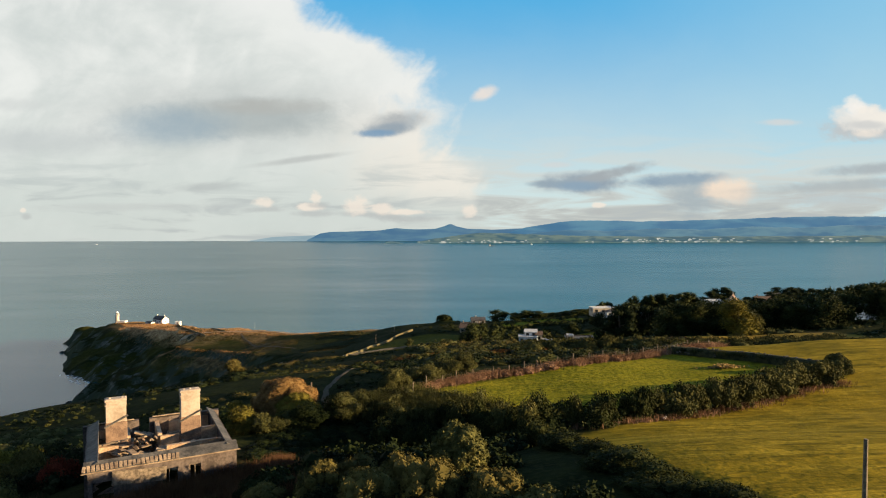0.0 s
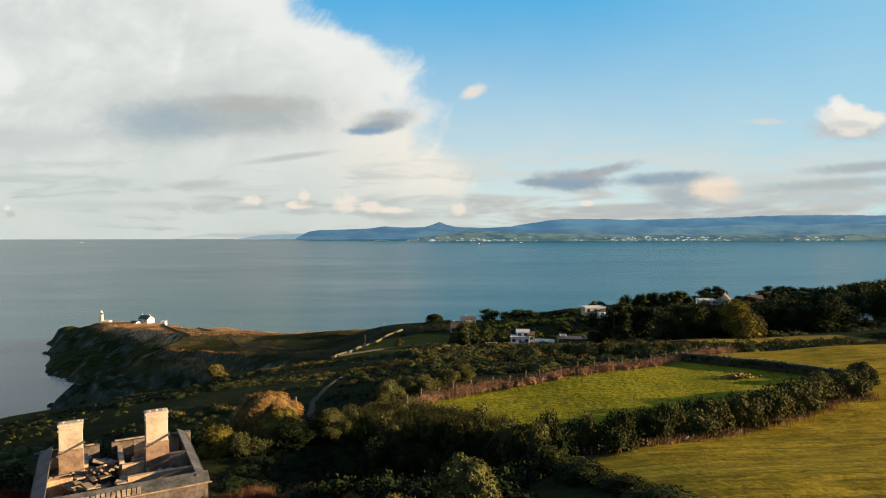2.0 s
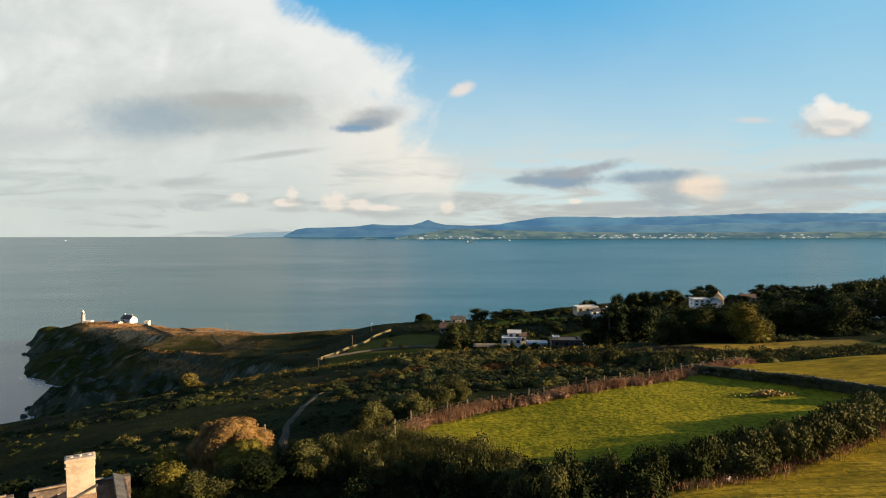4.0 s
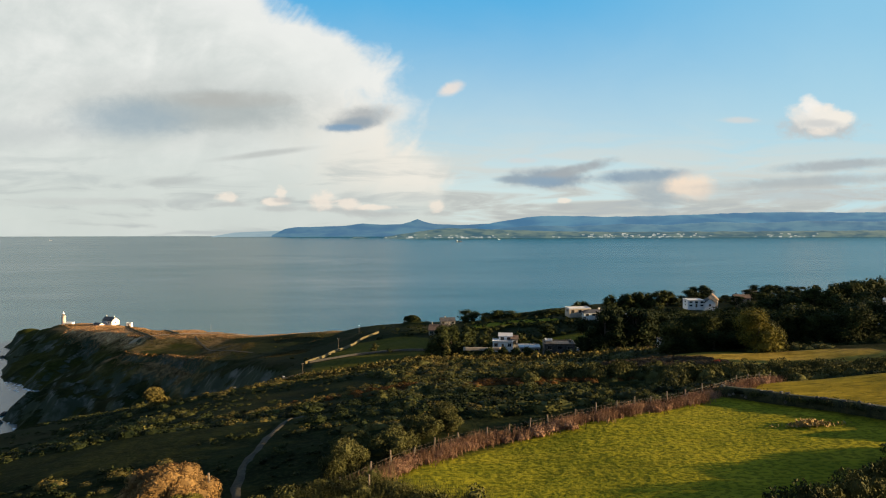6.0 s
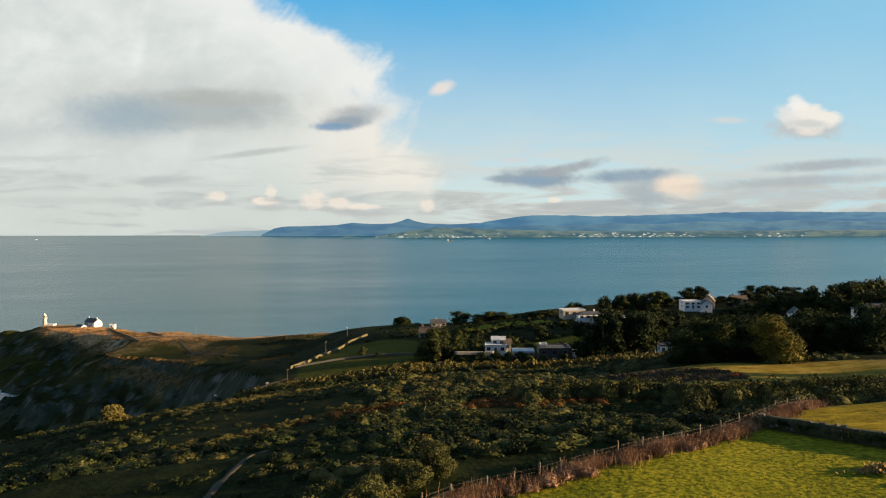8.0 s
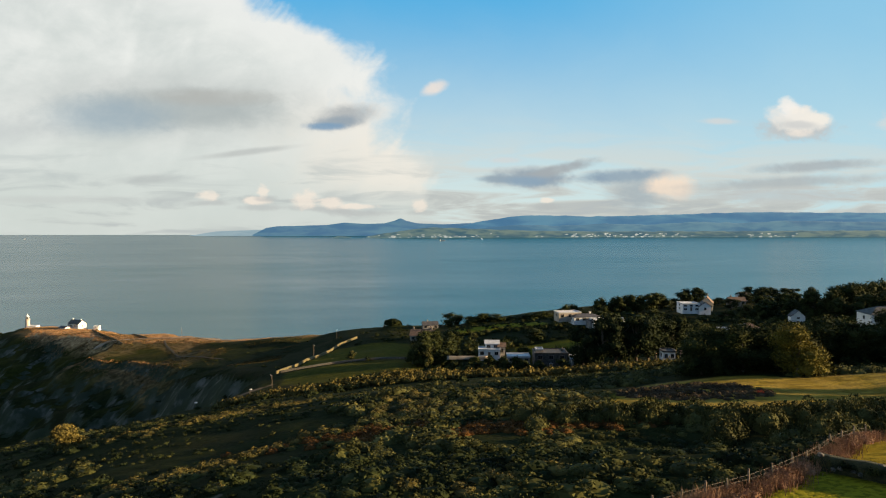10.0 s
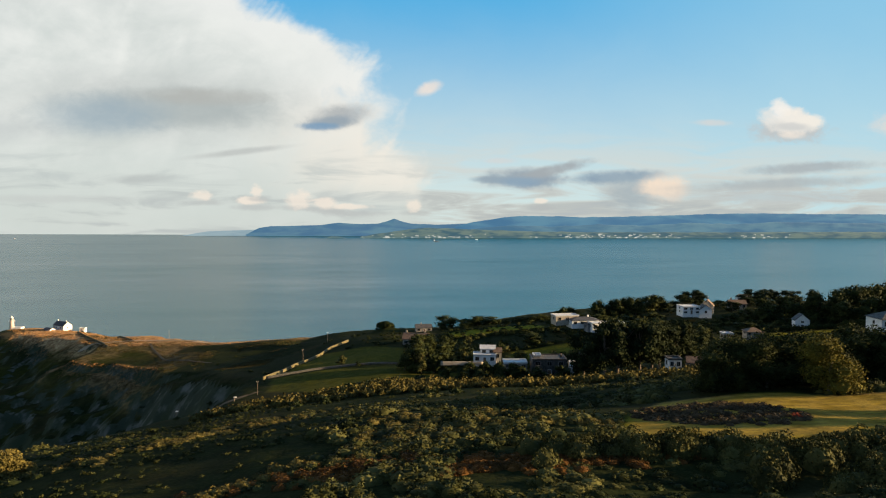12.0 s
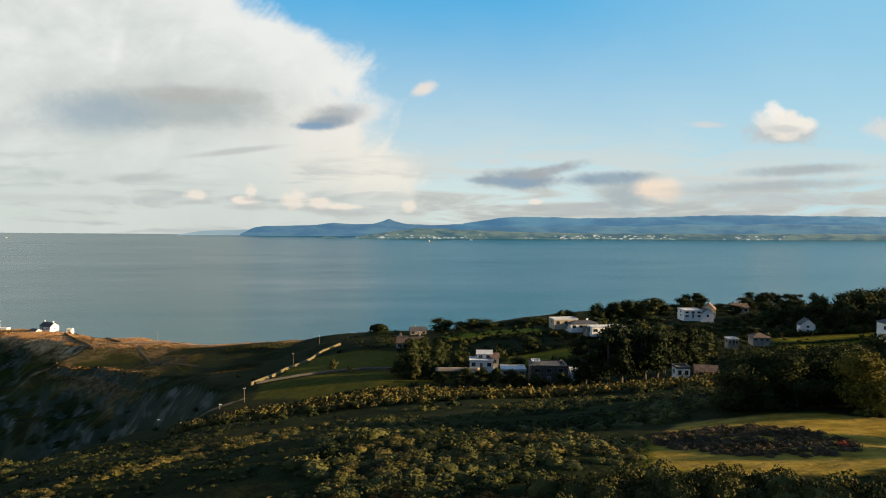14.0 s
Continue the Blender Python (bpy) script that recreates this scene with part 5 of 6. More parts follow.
def lighthouse():
    x, y, z = -354, 690, 23.0
    z = max(z, ground_z(x, y) - 1.0)
    ob = empty("lighthouse", pose(x, y, z), "pale granite lighthouse tower with a gallery and white lantern", "lighthouse")
    bm = bmesh.new()
    prof = [(2.5, -3), (2.4, 0), (1.95, 4), (1.75, 8.6), (2.3, 9.0), (2.3, 9.4), (1.8, 9.4)]
    ring = [[bm.verts.new((r * math.cos(a), r * math.sin(a), h)) for a in np.linspace(0, 2 * math.pi, 24, endpoint=False)] for r, h in prof]
    for a, b in zip(ring[:-1], ring[1:]):
        for k in range(24):
            bm.faces.new((a[k], a[(k + 1) % 24], b[(k + 1) % 24], b[k]))
    bm.faces.new(ring[-1])
    part("tower", bm, granite_mat, ob, "pale pink granite tower")
    bm = bmesh.new()
    for k in range(16):
        a = k * math.pi / 8
        tube(bm, (2.2 * math.cos(a), 2.2 * math.sin(a), 9.4), (2.2 * math.cos(a), 2.2 * math.sin(a), 10.4), 0.05, 0.05, 5)
        b = a + math.pi / 8
        tube(bm, (2.2 * math.cos(a), 2.2 * math.sin(a), 10.4), (2.2 * math.cos(b), 2.2 * math.sin(b), 10.4), 0.05, 0.05, 5)
    part("gallery_rail", bm, metal_mat, ob)
    part("lantern", tube(bmesh.new(), (0, 0, 9.4), (0, 0, 12.2), 1.3, 1.3, 16), glass_mat, ob, "glazed lantern room")
    bm = bmesh.new()
    for k in range(8):
        a = k * math.pi / 4
        tube(bm, (1.33 * math.cos(a), 1.33 * math.sin(a), 9.4), (1.33 * math.cos(a), 1.33 * math.sin(a), 12.2), 0.1, 0.1, 5)
    part("lantern_frame", bm, white_mat, ob)
    part("dome", tube(tube(bmesh.new(), (0, 0, 12.2), (0, 0, 13.6), 1.55, 0.4, 16), (0, 0, 13.6), (0, 0, 14.4), 0.3, 0.1, 8), white_mat, ob)
    for h in (2.5, 5.5):
        window(ob, 0, -2.2 + 0.07 * h, h, 0.7, 1.2, grey_mat)
    low = part("base_building", walls(9, 6, 3.0), white_mat, ob, "low white building at the tower's foot")
    low.matrix_basis = pose(4.5, 1.0, 0)
    part("roof", box((0, 0, 3.1), (9.3, 6.3, 0.25)), roof_pale_mat, low)


lighthouse()
house(-291, 655, 15, 8, 4.2, -32, "gable", white_mat, roof_dark_mat, "white keeper's house with a dark slate roof on the point", 3.2, 30.4, 1, 5, [(-6, 0, 1.6), (6, 0, 1.6)])
house(-299, 648, 9, 5, 2.6, -32, "gable", white_mat, roof_dark_mat, "low white outbuilding of the keeper's house", 1.3, 29.4, 1, 3)
house(-272, 652, 4.5, 4, 2.4, 0, "flat", white_mat, roof_pale_mat, "small white store on the lighthouse point", 0, 29.6, 1, 1)


def mast(x, y, h, r, label, cross=False, box_on=False, name="utility_pole", cap=False):
    z = ground_z(x, y)
    ob = empty(name, pose(x, y, z), label, "pole")
    part("pole", tube(bmesh.new(), (0, 0, -0.4), (0, 0, h), r, r * 0.8, 8), post_mat, ob)
    if cross:
        part("crossarm", box((0, 0, h - 0.25), (0.9, 0.09, 0.09), 20, 0.01), post_mat, ob)
        for s in (-0.38, 0.38):
            part("insulator", tube(bmesh.new(), (s * 0.94, s * 0.34, h - 0.19), (s * 0.94, s * 0.34, h + 0.02), 0.06, 0.04, 8), white_mat, ob)
    if cap:
        part("cap", box((0.02, 0, h - 0.05), (0.3, 0.13, 0.12), 20, 0.02), post_mat, ob)
    if box_on:
        part("lamp_head", box((0.25, 0, h - 0.1), (0.9, 0.35, 0.3), 0, 0.05), white_mat, ob, "white lamp head")
    return ob


mast(-165, 556, 9.0, 0.16, "tall slim mast on the headland skyline", name="mast")
mast(-34, 440, 5.5, 0.09, "utility pole on the heath skyline", True)
mast(-38.5, 362, 6.5, 0.09, "utility pole beside the field wall", True)
mast(-44.4, 284, 5.0, 0.08, "utility pole at the field's corner", True)
mast(-67.7, 268, 6.2, 0.09, "wooden pole with a white lamp head", False, True)
mast(-51, 277, 1.6, 0.12, "short white post beside the steps", False, True, "marker_post")
mast(6, 262, 2.4, 0.1, "short wooden post at the edge of the lawn", name="marker_post")
mast(-13.4, 64.2, 3.0, 0.09, "grey wooden post beside the golden bush", name="marker_post")
mast(-3.0, 62.6, 2.2, 0.07, "weathered slim pole standing in the reeds")
mast(16.75, 25.0, 3.3, 0.1, "thick weathered timber pole in the pasture")


# ---- trees ----
def crown_mesh(seed, kind, near=False):
    """Leaf masses round the limb ends of a tree of unit height."""
    r = np.random.default_rng(seed)
    spec = {"round": (15, 0.34, 0.20, 0.95, 0.27, 0.16), "pine": (17, 0.42, 0.36, 0.97, 0.21, 0.10), "tall": (14, 0.22, 0.22, 0.97, 0.20, 0.15)}[kind]
    n, spread, z0, z1, rad, _ = spec
    parts_, limbs = [], []
    for k in range(n):
        t = (k + r.uniform(0, 0.9)) / n
        z = z0 + (z1 - z0) * t
        taper = math.sqrt(max(0.08, 1 - ((t - 0.35) / 0.75) ** 2)) if kind != "pine" else math.sqrt(max(0.1, 1 - ((t - 0.6) / 0.62) ** 2))
        a, d = r.uniform(0, 2 * math.pi), spread * taper * r.uniform(0.35, 1.0)
        c = np.array([math.cos(a) * d, math.sin(a) * d, z - rad * 0.4])
        limbs.append(c)
        q = rad * r.uniform(0.6, 1.0) * (0.6 + 0.4 * taper)
        flat = 0.55 if kind == "pine" else 0.85
        j = 1 + 0.6 * fbm(LOW_V[:, 0] + c[0] * 9, LOW_V[:, 1] + LOW_V[:, 2] * 1.7 + c[1] * 9, 0.7, 2, seed + k)
        parts_.append((LOW_V * (q * (0.6 if near else 0.7) * j)[:, None] * (1, 1, flat) + c, LOW_F))
        m = 620 if near else (150 if kind == "pine" else 100)
        dd = r.normal(0, 1, (m, 3))
        dd[:, 2] += 0.25
        dd /= np.linalg.norm(dd, axis=1)[:, None]
        p = c + dd * (q * r.uniform(0.7, 1.15, m))[:, None] * (1, 1, flat)
        parts_.append(blades(p, dd, 0.027 if near else (0.036 if kind == "pine" else 0.046), r, 0.8))
    V, F = joined(parts_)
    return V, F, limbs


def make_tree(seed, kind, mat, label, group):
    V, F, limbs = crown_mesh(seed, kind, group == GROVE)
    ob = empty("tree", Matrix.Identity(4), label, "tree", group)
    bm = bmesh.new()
    r = random.Random(seed)
    fork = 0.34 if kind != "pine" else 0.4
    lean = (r.uniform(-0.03, 0.03), r.uniform(-0.03, 0.03))
    tube(bm, (0, 0, -0.06), (lean[0], lean[1], fork), 0.032, 0.022, 8)
    tube(bm, (lean[0], lean[1], fork), (lean[0] * 1.5, lean[1] * 1.5, 0.82), 0.022, 0.008, 6)
    for c in limbs[::2]:
        f = fork + r.uniform(-0.06, 0.16)
        tube(bm, (lean[0], lean[1], f), (c[0] * 0.9, c[1] * 0.9, max(f + 0.05, c[2])), 0.014, 0.005, 5)
    part("trunk", bm, bark_mat, ob)
    cr = new("crown", mesh_of("crown", V, F, mat))
    cr.parent = ob
    return ob


TREE_KINDS = {}


def tree(x, y, h, wide, kind, mat, label, group, top=None, variants=3):
    """A tree on the ground at (x, y); built once for each kind and look, then copied."""
    key = (kind, mat.name, label, group)
    k = random.randrange(variants)
    z = ground_z(x, y)
    if top is not None:
        h = max(2.5, top - z)
    wide *= 1.25 if group != GROVE else 1.05
    m = pose(x, y, z - 0.02 * h, 0, 0, random.uniform(0, 360)) @ Matrix.Diagonal((wide, wide, h, 1))
    if (key, k) not in TREE_KINDS:
        TREE_KINDS[(key, k)] = make_tree(200 + 17 * k + sum(map(ord, kind + mat.name)) % 90, kind, mat, label, group)
        TREE_KINDS[(key, k)].matrix_basis = m
        return TREE_KINDS[(key, k)]
    src = TREE_KINDS[(key, k)]
    keep = src.matrix_basis.copy()
    src.matrix_basis = Matrix.Identity(4)
    c = copy_thing(src, m)
    src.matrix_basis = keep
    return c


DARK, OLIVE, PINE = "dark evergreen tree with a dense rounded crown", "broad-leaved tree with an olive sunlit crown", "tall dark pine with a bare trunk"
GOLD = "tree with a yellow-green crown catching the sun"
SKYLINE, GROVE, GARDEN = "trees on the skyline", "grove behind the lawn", "garden trees"
# grove behind the lawn
for x, y, h, w in ((51, 142, 7.2, 8), (54.5, 144, 8, 10), (57.5, 141, 7.4, 9), (60.5, 145, 8.2, 10), (58, 150, 7.5, 10), (64.5, 143, 8, 10), (69, 146, 8.4, 11),
                   (75, 144, 7.6, 10), (79, 145, 8.5, 11), (85, 142, 8, 11), (91, 147, 9, 12), (98, 143, 8.5, 11), (72, 152, 8.5, 11), (82, 154, 9, 12), (94, 156, 9, 12), (105, 150, 9, 12)):
    tree(x, y, h, w, "round", tree_mat, DARK, GROVE)
for x, y, h, w in ((33, 262, 3.4, 5), (37, 279, 6.2, 6), (46.5, 279, 6.6, 6), (52, 259, 5.2, 6), (60, 259, 4.8, 6), (66, 256, 4.6, 6), (47, 262, 4.6, 6), (43, 284, 4.8, 5), (70, 260, 5.4, 6), (24, 287, 3.4, 5), (50, 289, 4, 6), (29, 279, 3, 5)):
    tree(x, y, h, w, "round", tree_mat, DARK, GARDEN)
tree(62.3, 134.5, 8.0, 9.4, "round", yellow_mat, GOLD, GROVE)
tree(66.5, 138.5, 5.6, 6.5, "round", olive_mat, OLIVE, GROVE)
# unseen trees right of the lawn, added to throw shade across it
for x, y, h, w in ((86, 119, 10, 6.5), (84, 113, 8, 6.0)):
    tree(x, y, h, w, "round", tree_mat, DARK, GROVE)
# pines and garden trees between the houses
for x, y, top, w in ((63, 226, 103, 11), (68, 230, 104.5, 12), (74, 228, 104, 12), (79, 232, 103, 11), (71, 238, 103.5, 12), (92, 246, 101, 10), (96, 250, 100.5, 10), (60, 236, 99, 9), (85, 240, 100, 10)):
    tree(x, y, 10, w, "pine", pine_mat, PINE, GARDEN, top)
for x, y, h, w in ((30, 284, 3.6, 4), (35, 285.5, 3.4, 4), (44, 285, 3.8, 4.5), (49, 281, 4, 4.5), (41, 264, 5.6, 5), (48, 261, 3.2, 4), (19, 322, 8, 8), (17, 336, 8, 9), (19, 349, 9, 9), (17, 361, 8, 9), (22, 366, 8, 9), (27, 328, 8, 9), (30, 355, 8, 9), (36, 303, 7, 8), (40, 312, 7, 9), (33, 288, 5, 6), (13, 301, 11, 9), (20, 298, 8, 7), (9, 306, 7, 7), (24, 312, 7, 8), (28, 340, 7, 9), (36, 330, 6, 8), (50, 300, 5, 7), (56, 305, 6, 8), (31, 372, 7, 9), (24, 352, 6, 8), (38, 284, 4.5, 6), (44, 262, 6.2, 6),
                   (118, 340, 8, 10), (70, 345, 6, 9), (84, 300, 7, 9), (98, 290, 8, 10), (110, 300, 8, 10), (120, 318, 8, 11), (105, 262, 7, 9), (114, 275, 8, 10), (122, 285, 8, 9), (128, 300, 7, 9)):
    tree(x, y, h, w, "round", tree_mat, DARK, GARDEN)
for x, y, h, w in ((15, 296, 8.5, 6), (28, 296, 6.5, 4), (-18, 332, 4.5, 6), (35, 318, 6, 7), (60, 296, 4, 6), (95, 310, 6, 8), (118, 262, 5, 7), (132, 262, 5, 7)):
    tree(x, y, h, w, "tall", olive_mat, OLIVE, GARDEN)
# the skyline
for x, y, top, w in ((39, 449, 71.2, 14), (51, 441, 70.2, 12), (58, 444, 72.0, 14), (66, 441, 71.2, 13), (77, 446, 69.4, 11), (86, 447, 69.2, 11), (94, 441, 72.6, 13), (101, 444, 69.5, 8), (99, 402, 82.6, 10), (105, 408, 82, 9), (121, 401, 86.4, 10),
                     (129, 402, 87.5, 11), (137, 404, 88.4, 12), (145, 408, 86.8, 10), (158, 421, 85.8, 11), (165, 424, 86.8, 12), (112, 382, 82, 10), (128, 380, 81.5, 10), (146, 385, 82, 10)):
    tree(x, y, 8, w, "round", tree_mat, DARK, SKYLINE, top)
for x, y, top, w in ((168, 400, 90.5, 11), (175, 404, 92, 12), (182, 408, 90, 10), (188, 382, 88, 9), (224, 421, 89.6, 12), (232, 424, 90.4, 13), (240, 421, 89.2, 12), (252, 424, 88.8, 10), (269, 431, 88.4, 8), (212, 410, 88.2, 10)):
    tree(x, y, 8, w, "pine", pine_mat, PINE, SKYLINE, top)
for x, y, top, w in ((204, 335, 98, 12), (210, 330, 100, 12), (217, 332, 101, 13), (225, 335, 101.5, 13), (234, 338, 102, 13), (244, 340, 102, 13), (206, 322, 96, 11), (216, 318, 98, 12), (228, 316, 99.5, 12), (196, 340, 93.5, 11), (190, 350, 92, 11), (182, 345, 90, 10),
                     (222, 298, 97, 12), (166, 345, 87, 9), (160, 322, 86.5, 9), (150, 335, 86, 10), (140, 345, 84.5, 9), (240, 365, 97, 13), (252, 372, 97, 13), (200, 370, 91, 11), (214, 374, 92, 11), (188, 272, 95.5, 9), (196, 262, 97, 10), (208, 270, 98, 11)):
    tree(x, y, 8, w, "round", tree_mat, DARK, SKYLINE, top)
for x, y, top, w in ((196, 410, 84.5, 8), (180, 355, 88.5, 10), (205, 345, 91, 10)):
    tree(x, y, 8, w, "round", olive_mat, OLIVE, SKYLINE, top)


# ---- bushes and hedges near the flight ----
def bush(x, y, w, h, mat, label, seed, lobes=7, n=4000, leaf=0.055, category="bush", group="", name="bush", sink=0.15, domed=False, ball=0.05):
    if domed:
        V, F = dome(seed, lobes, n, leaf, low=ball)
        V = V * np.array([w / 2, w / 2, h / 0.82 / (1 + (ball - 0.05) * 0.9)])
    else:
        V, F = clump(seed, int(lobes * 1.7), int(n * 1.8), leaf, loose=True, coarse=True, sprig=True, core=0.66, jitter=0.8)
        V = V * np.array([w / 1.9, w / 1.9, h / 1.15])
    ob = new(name, mesh_of(name, V, F, mat))
    ob.matrix_basis = pose(x, y, ground_z(x, y) - sink, 0, 0, (seed * 47) % 360)
    return tagged(ob, label, category, group)


bush(-16.0, 64, 6.8, 4.15, gold_mat, "large golden-brown bush glowing in the evening sun", 301, 80, 26000, 0.03, domed=True, ball=0.4)
bush(-14.3, 61.8, 4.4, 2.8, yellow_mat, "yellower golden bush grown into the larger one", 302, 50, 12000, 0.04, domed=True, ball=0.4)
bush(0.9, 36.2, 3.6, 3.2, olive_mat, "tall rounded bush with pale sunlit leaves", 303, 60, 8000, 0.075, domed=True, ball=0.95)
bush(-44.6, 134, 5.6, 3.4, sunny_mat, "bright yellow-green bush on the slope", 304, 7, 1800, 0.08)
bush(43, 69.2, 3.1, 2.35, olive_mat, "lone clipped round bush at the field corner", 305, 40, 8000, 0.05, domed=True, ball=0.6)
bush(-29.0, 47.2, 3.0, 2.8, red_mat, "dark red-leaved bush beside the ruined house", 306, 7, 2400, 0.05)
bush(-29.5, 41.0, 4.6, 3.0, olive_mat, "olive bush at the corner of the ruin", 307, 8, 1600, 0.06)
bush(1, 453, 13, 4.2, hedge_mat, "dark rounded thicket on the skyline", 308, 24, 2600, 0.09, domed=True)
HEDGE_LOOK = "dark hedgerow shrub on the bank between the pastures"
HEDGE_LIT = "olive hedgerow shrub, leaves coloured as sunlit"
seg = np.array(HEDGE, float)
cum = np.concatenate([[0], np.cumsum(np.hypot(*np.diff(seg, axis=0).T))])
hr = random.Random(5)


def along(pts, q):
    g = np.array(pts, float)
    c = np.concatenate([[0], np.cumsum(np.hypot(*np.diff(g, axis=0).T))])
    return float(np.interp(q * c[-1], c, g[:, 0])), float(np.interp(q * c[-1], c, g[:, 1]))


for k in range(46):
    t = (k + 0.5) / 46
    hx, hy = along(HEDGE, t)
    # right half and some others take paler leaves: sunlight put into the colour
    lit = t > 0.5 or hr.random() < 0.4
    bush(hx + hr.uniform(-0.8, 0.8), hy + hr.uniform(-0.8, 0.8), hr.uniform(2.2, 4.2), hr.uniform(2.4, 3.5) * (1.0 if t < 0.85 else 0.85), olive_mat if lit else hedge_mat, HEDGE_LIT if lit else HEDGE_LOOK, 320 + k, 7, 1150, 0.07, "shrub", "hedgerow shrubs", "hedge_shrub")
# the thicker hedge along the sunken yard and the near edge of the pasture
YARD = [(0.5, 57.5), (3.2, 54), (5.6, 50.5), (7.0, 47), (7.9, 43), (8.6, 39), (9.0, 35.5), (10.0, 32), (11.4, 29.3), (13.4, 26.8), (15.5, 24)]
for k in range(38):
    t = (k + 0.5) / 38
    hx, hy = along(YARD, t)
    tall = 3.6 if t < 0.25 else max(1.05, 3.6 - 10.0 * (t - 0.25))
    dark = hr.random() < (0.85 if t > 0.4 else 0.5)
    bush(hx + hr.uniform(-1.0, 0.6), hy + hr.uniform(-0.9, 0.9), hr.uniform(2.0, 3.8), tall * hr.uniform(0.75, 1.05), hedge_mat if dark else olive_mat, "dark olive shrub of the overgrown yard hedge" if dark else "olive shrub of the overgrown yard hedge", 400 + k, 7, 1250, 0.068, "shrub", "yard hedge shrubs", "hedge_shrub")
# bushes below the flight and round the ruin
SPREAD, LOW = "spreading olive bush with a knobbly top, coloured as sunlit", "low olive bush below the ruin"
# bushes in sunny_mat have the sunlight put into their leaf colour
for k, (hx, hy, w, h, mt, lb) in enumerate((
        (-4.8, 35.8, 3.6, 1.7, sunny_mat, SPREAD), (-2.2, 33.8, 3.8, 2.1, sunny_mat, SPREAD), (-0.6, 31.4, 3.8, 2.5, sunny_mat, SPREAD), (2.4, 30.6, 3.6, 2.1, sunny_mat, SPREAD), (4.6, 28.6, 3.2, 1.6, olive_mat, SPREAD),
        (-3.8, 31.8, 3.8, 2.2, sunny_mat, SPREAD), (-6.6, 33.6, 3.4, 2.0, sunny_mat, SPREAD), (-9.6, 33.4, 3.2, 1.6, sunny_mat, SPREAD), (-12.2, 33.6, 3.0, 2.0, sunny_mat, LOW), (-14.8, 35.2, 2.8, 1.8, sunny_mat, LOW), (-0.6, 28.6, 3.4, 1.4, sunny_mat, SPREAD),
        (-7.6, 37.8, 2.4, 1.5, olive_mat, LOW), (-11.2, 36.6, 2.4, 1.2, leaf_mat, "low dark bush below the ruin"), (-5.6, 30.4, 3.0, 1.2, leaf_mat, "low dark bush below the ruin"),
        (-20.5, 62.5, 3.0, 2.2, yellow_mat, "yellow-green bush at the foot of the golden one"), (-23.5, 60.5, 3.0, 2.0, yellow_mat, "yellow-green bush at the foot of the golden one"), (-13.2, 59.4, 3.0, 1.8, yellow_mat, "yellow-green bush at the foot of the golden one"), (-26.5, 60, 2.6, 2.0, bracken_mat, "brown bush behind the ruin"),
        (-18.5, 58, 4.2, 2.2, yellow_mat, "yellow-green bush at the foot of the golden one"), (-15.5, 57.6, 4.4, 2.2, olive_mat, "olive shrub in front of the golden bush"), (-21.5, 56.6, 3.4, 2.0, yellow_mat, "yellow-green bush at the foot of the golden one"), (-24.5, 57.2, 3.0, 1.8, olive_mat, "olive shrub behind the ruin"), (-12.6, 58.4, 4.2, 2.4, leaf_mat, "dark shrub in front of the golden bush"), (-10.5, 60.2, 3.6, 2.2, leaf_mat, "dark shrub in front of the golden bush"),
        (-34, 46, 4.2, 2.6, olive_mat, "olive bush in the rough ground"), (-36.5, 53.5, 5.0, 3.2, yellow_mat, "olive-yellow bush in the rough ground"), (-33.6, 50.5, 4.4, 3.0, sunny_mat, "olive-gold bush in the rough ground"), (-36, 43, 4.0, 2.6, olive_mat, "olive bush in the rough ground"),
        (-1.8, 72.6, 4.2, 2.6, olive_mat, "olive shrub at the end of the fence"), (0.6, 75.4, 4.0, 2.4, olive_mat, "olive shrub at the end of the fence"), (-5.0, 73.6, 4.2, 2.5, olive_mat, "olive shrub at the end of the fence"), (2.6, 78.2, 3.6, 2.2, olive_mat, "olive shrub at the end of the fence"), (-6.5, 63.2, 4.4, 2.8, olive_mat, "olive shrub at the end of the fence"), (-5.2, 69.8, 3.8, 2.6, olive_mat, "olive shrub at the end of the fence"), (-9.5, 60.2, 4.0, 2.4, olive_mat, "olive shrub at the end of the fence"))):
    bush(hx, hy, w, h, mt, lb, 500 + k, 36 if lb in (SPREAD, LOW) else 9, 4200, 0.05, domed=lb in (SPREAD, LOW))


fr = np.random.default_rng(44)
ft = fr.uniform(-7.0, 8.0, 700)
fo = fr.uniform(-8.0, -5.7, 700)
fx, fy = -20.9 + ft * 0.883 - fo * 0.469, 46.2 + ft * 0.469 + fo * 0.883
stuff("dead_stems", stems(fx, fy, 0.35, 0.9, fr, 16, 0.22, 0.018), bracken_mat, "dead brown stems against the ruin's front wall", "bracken")


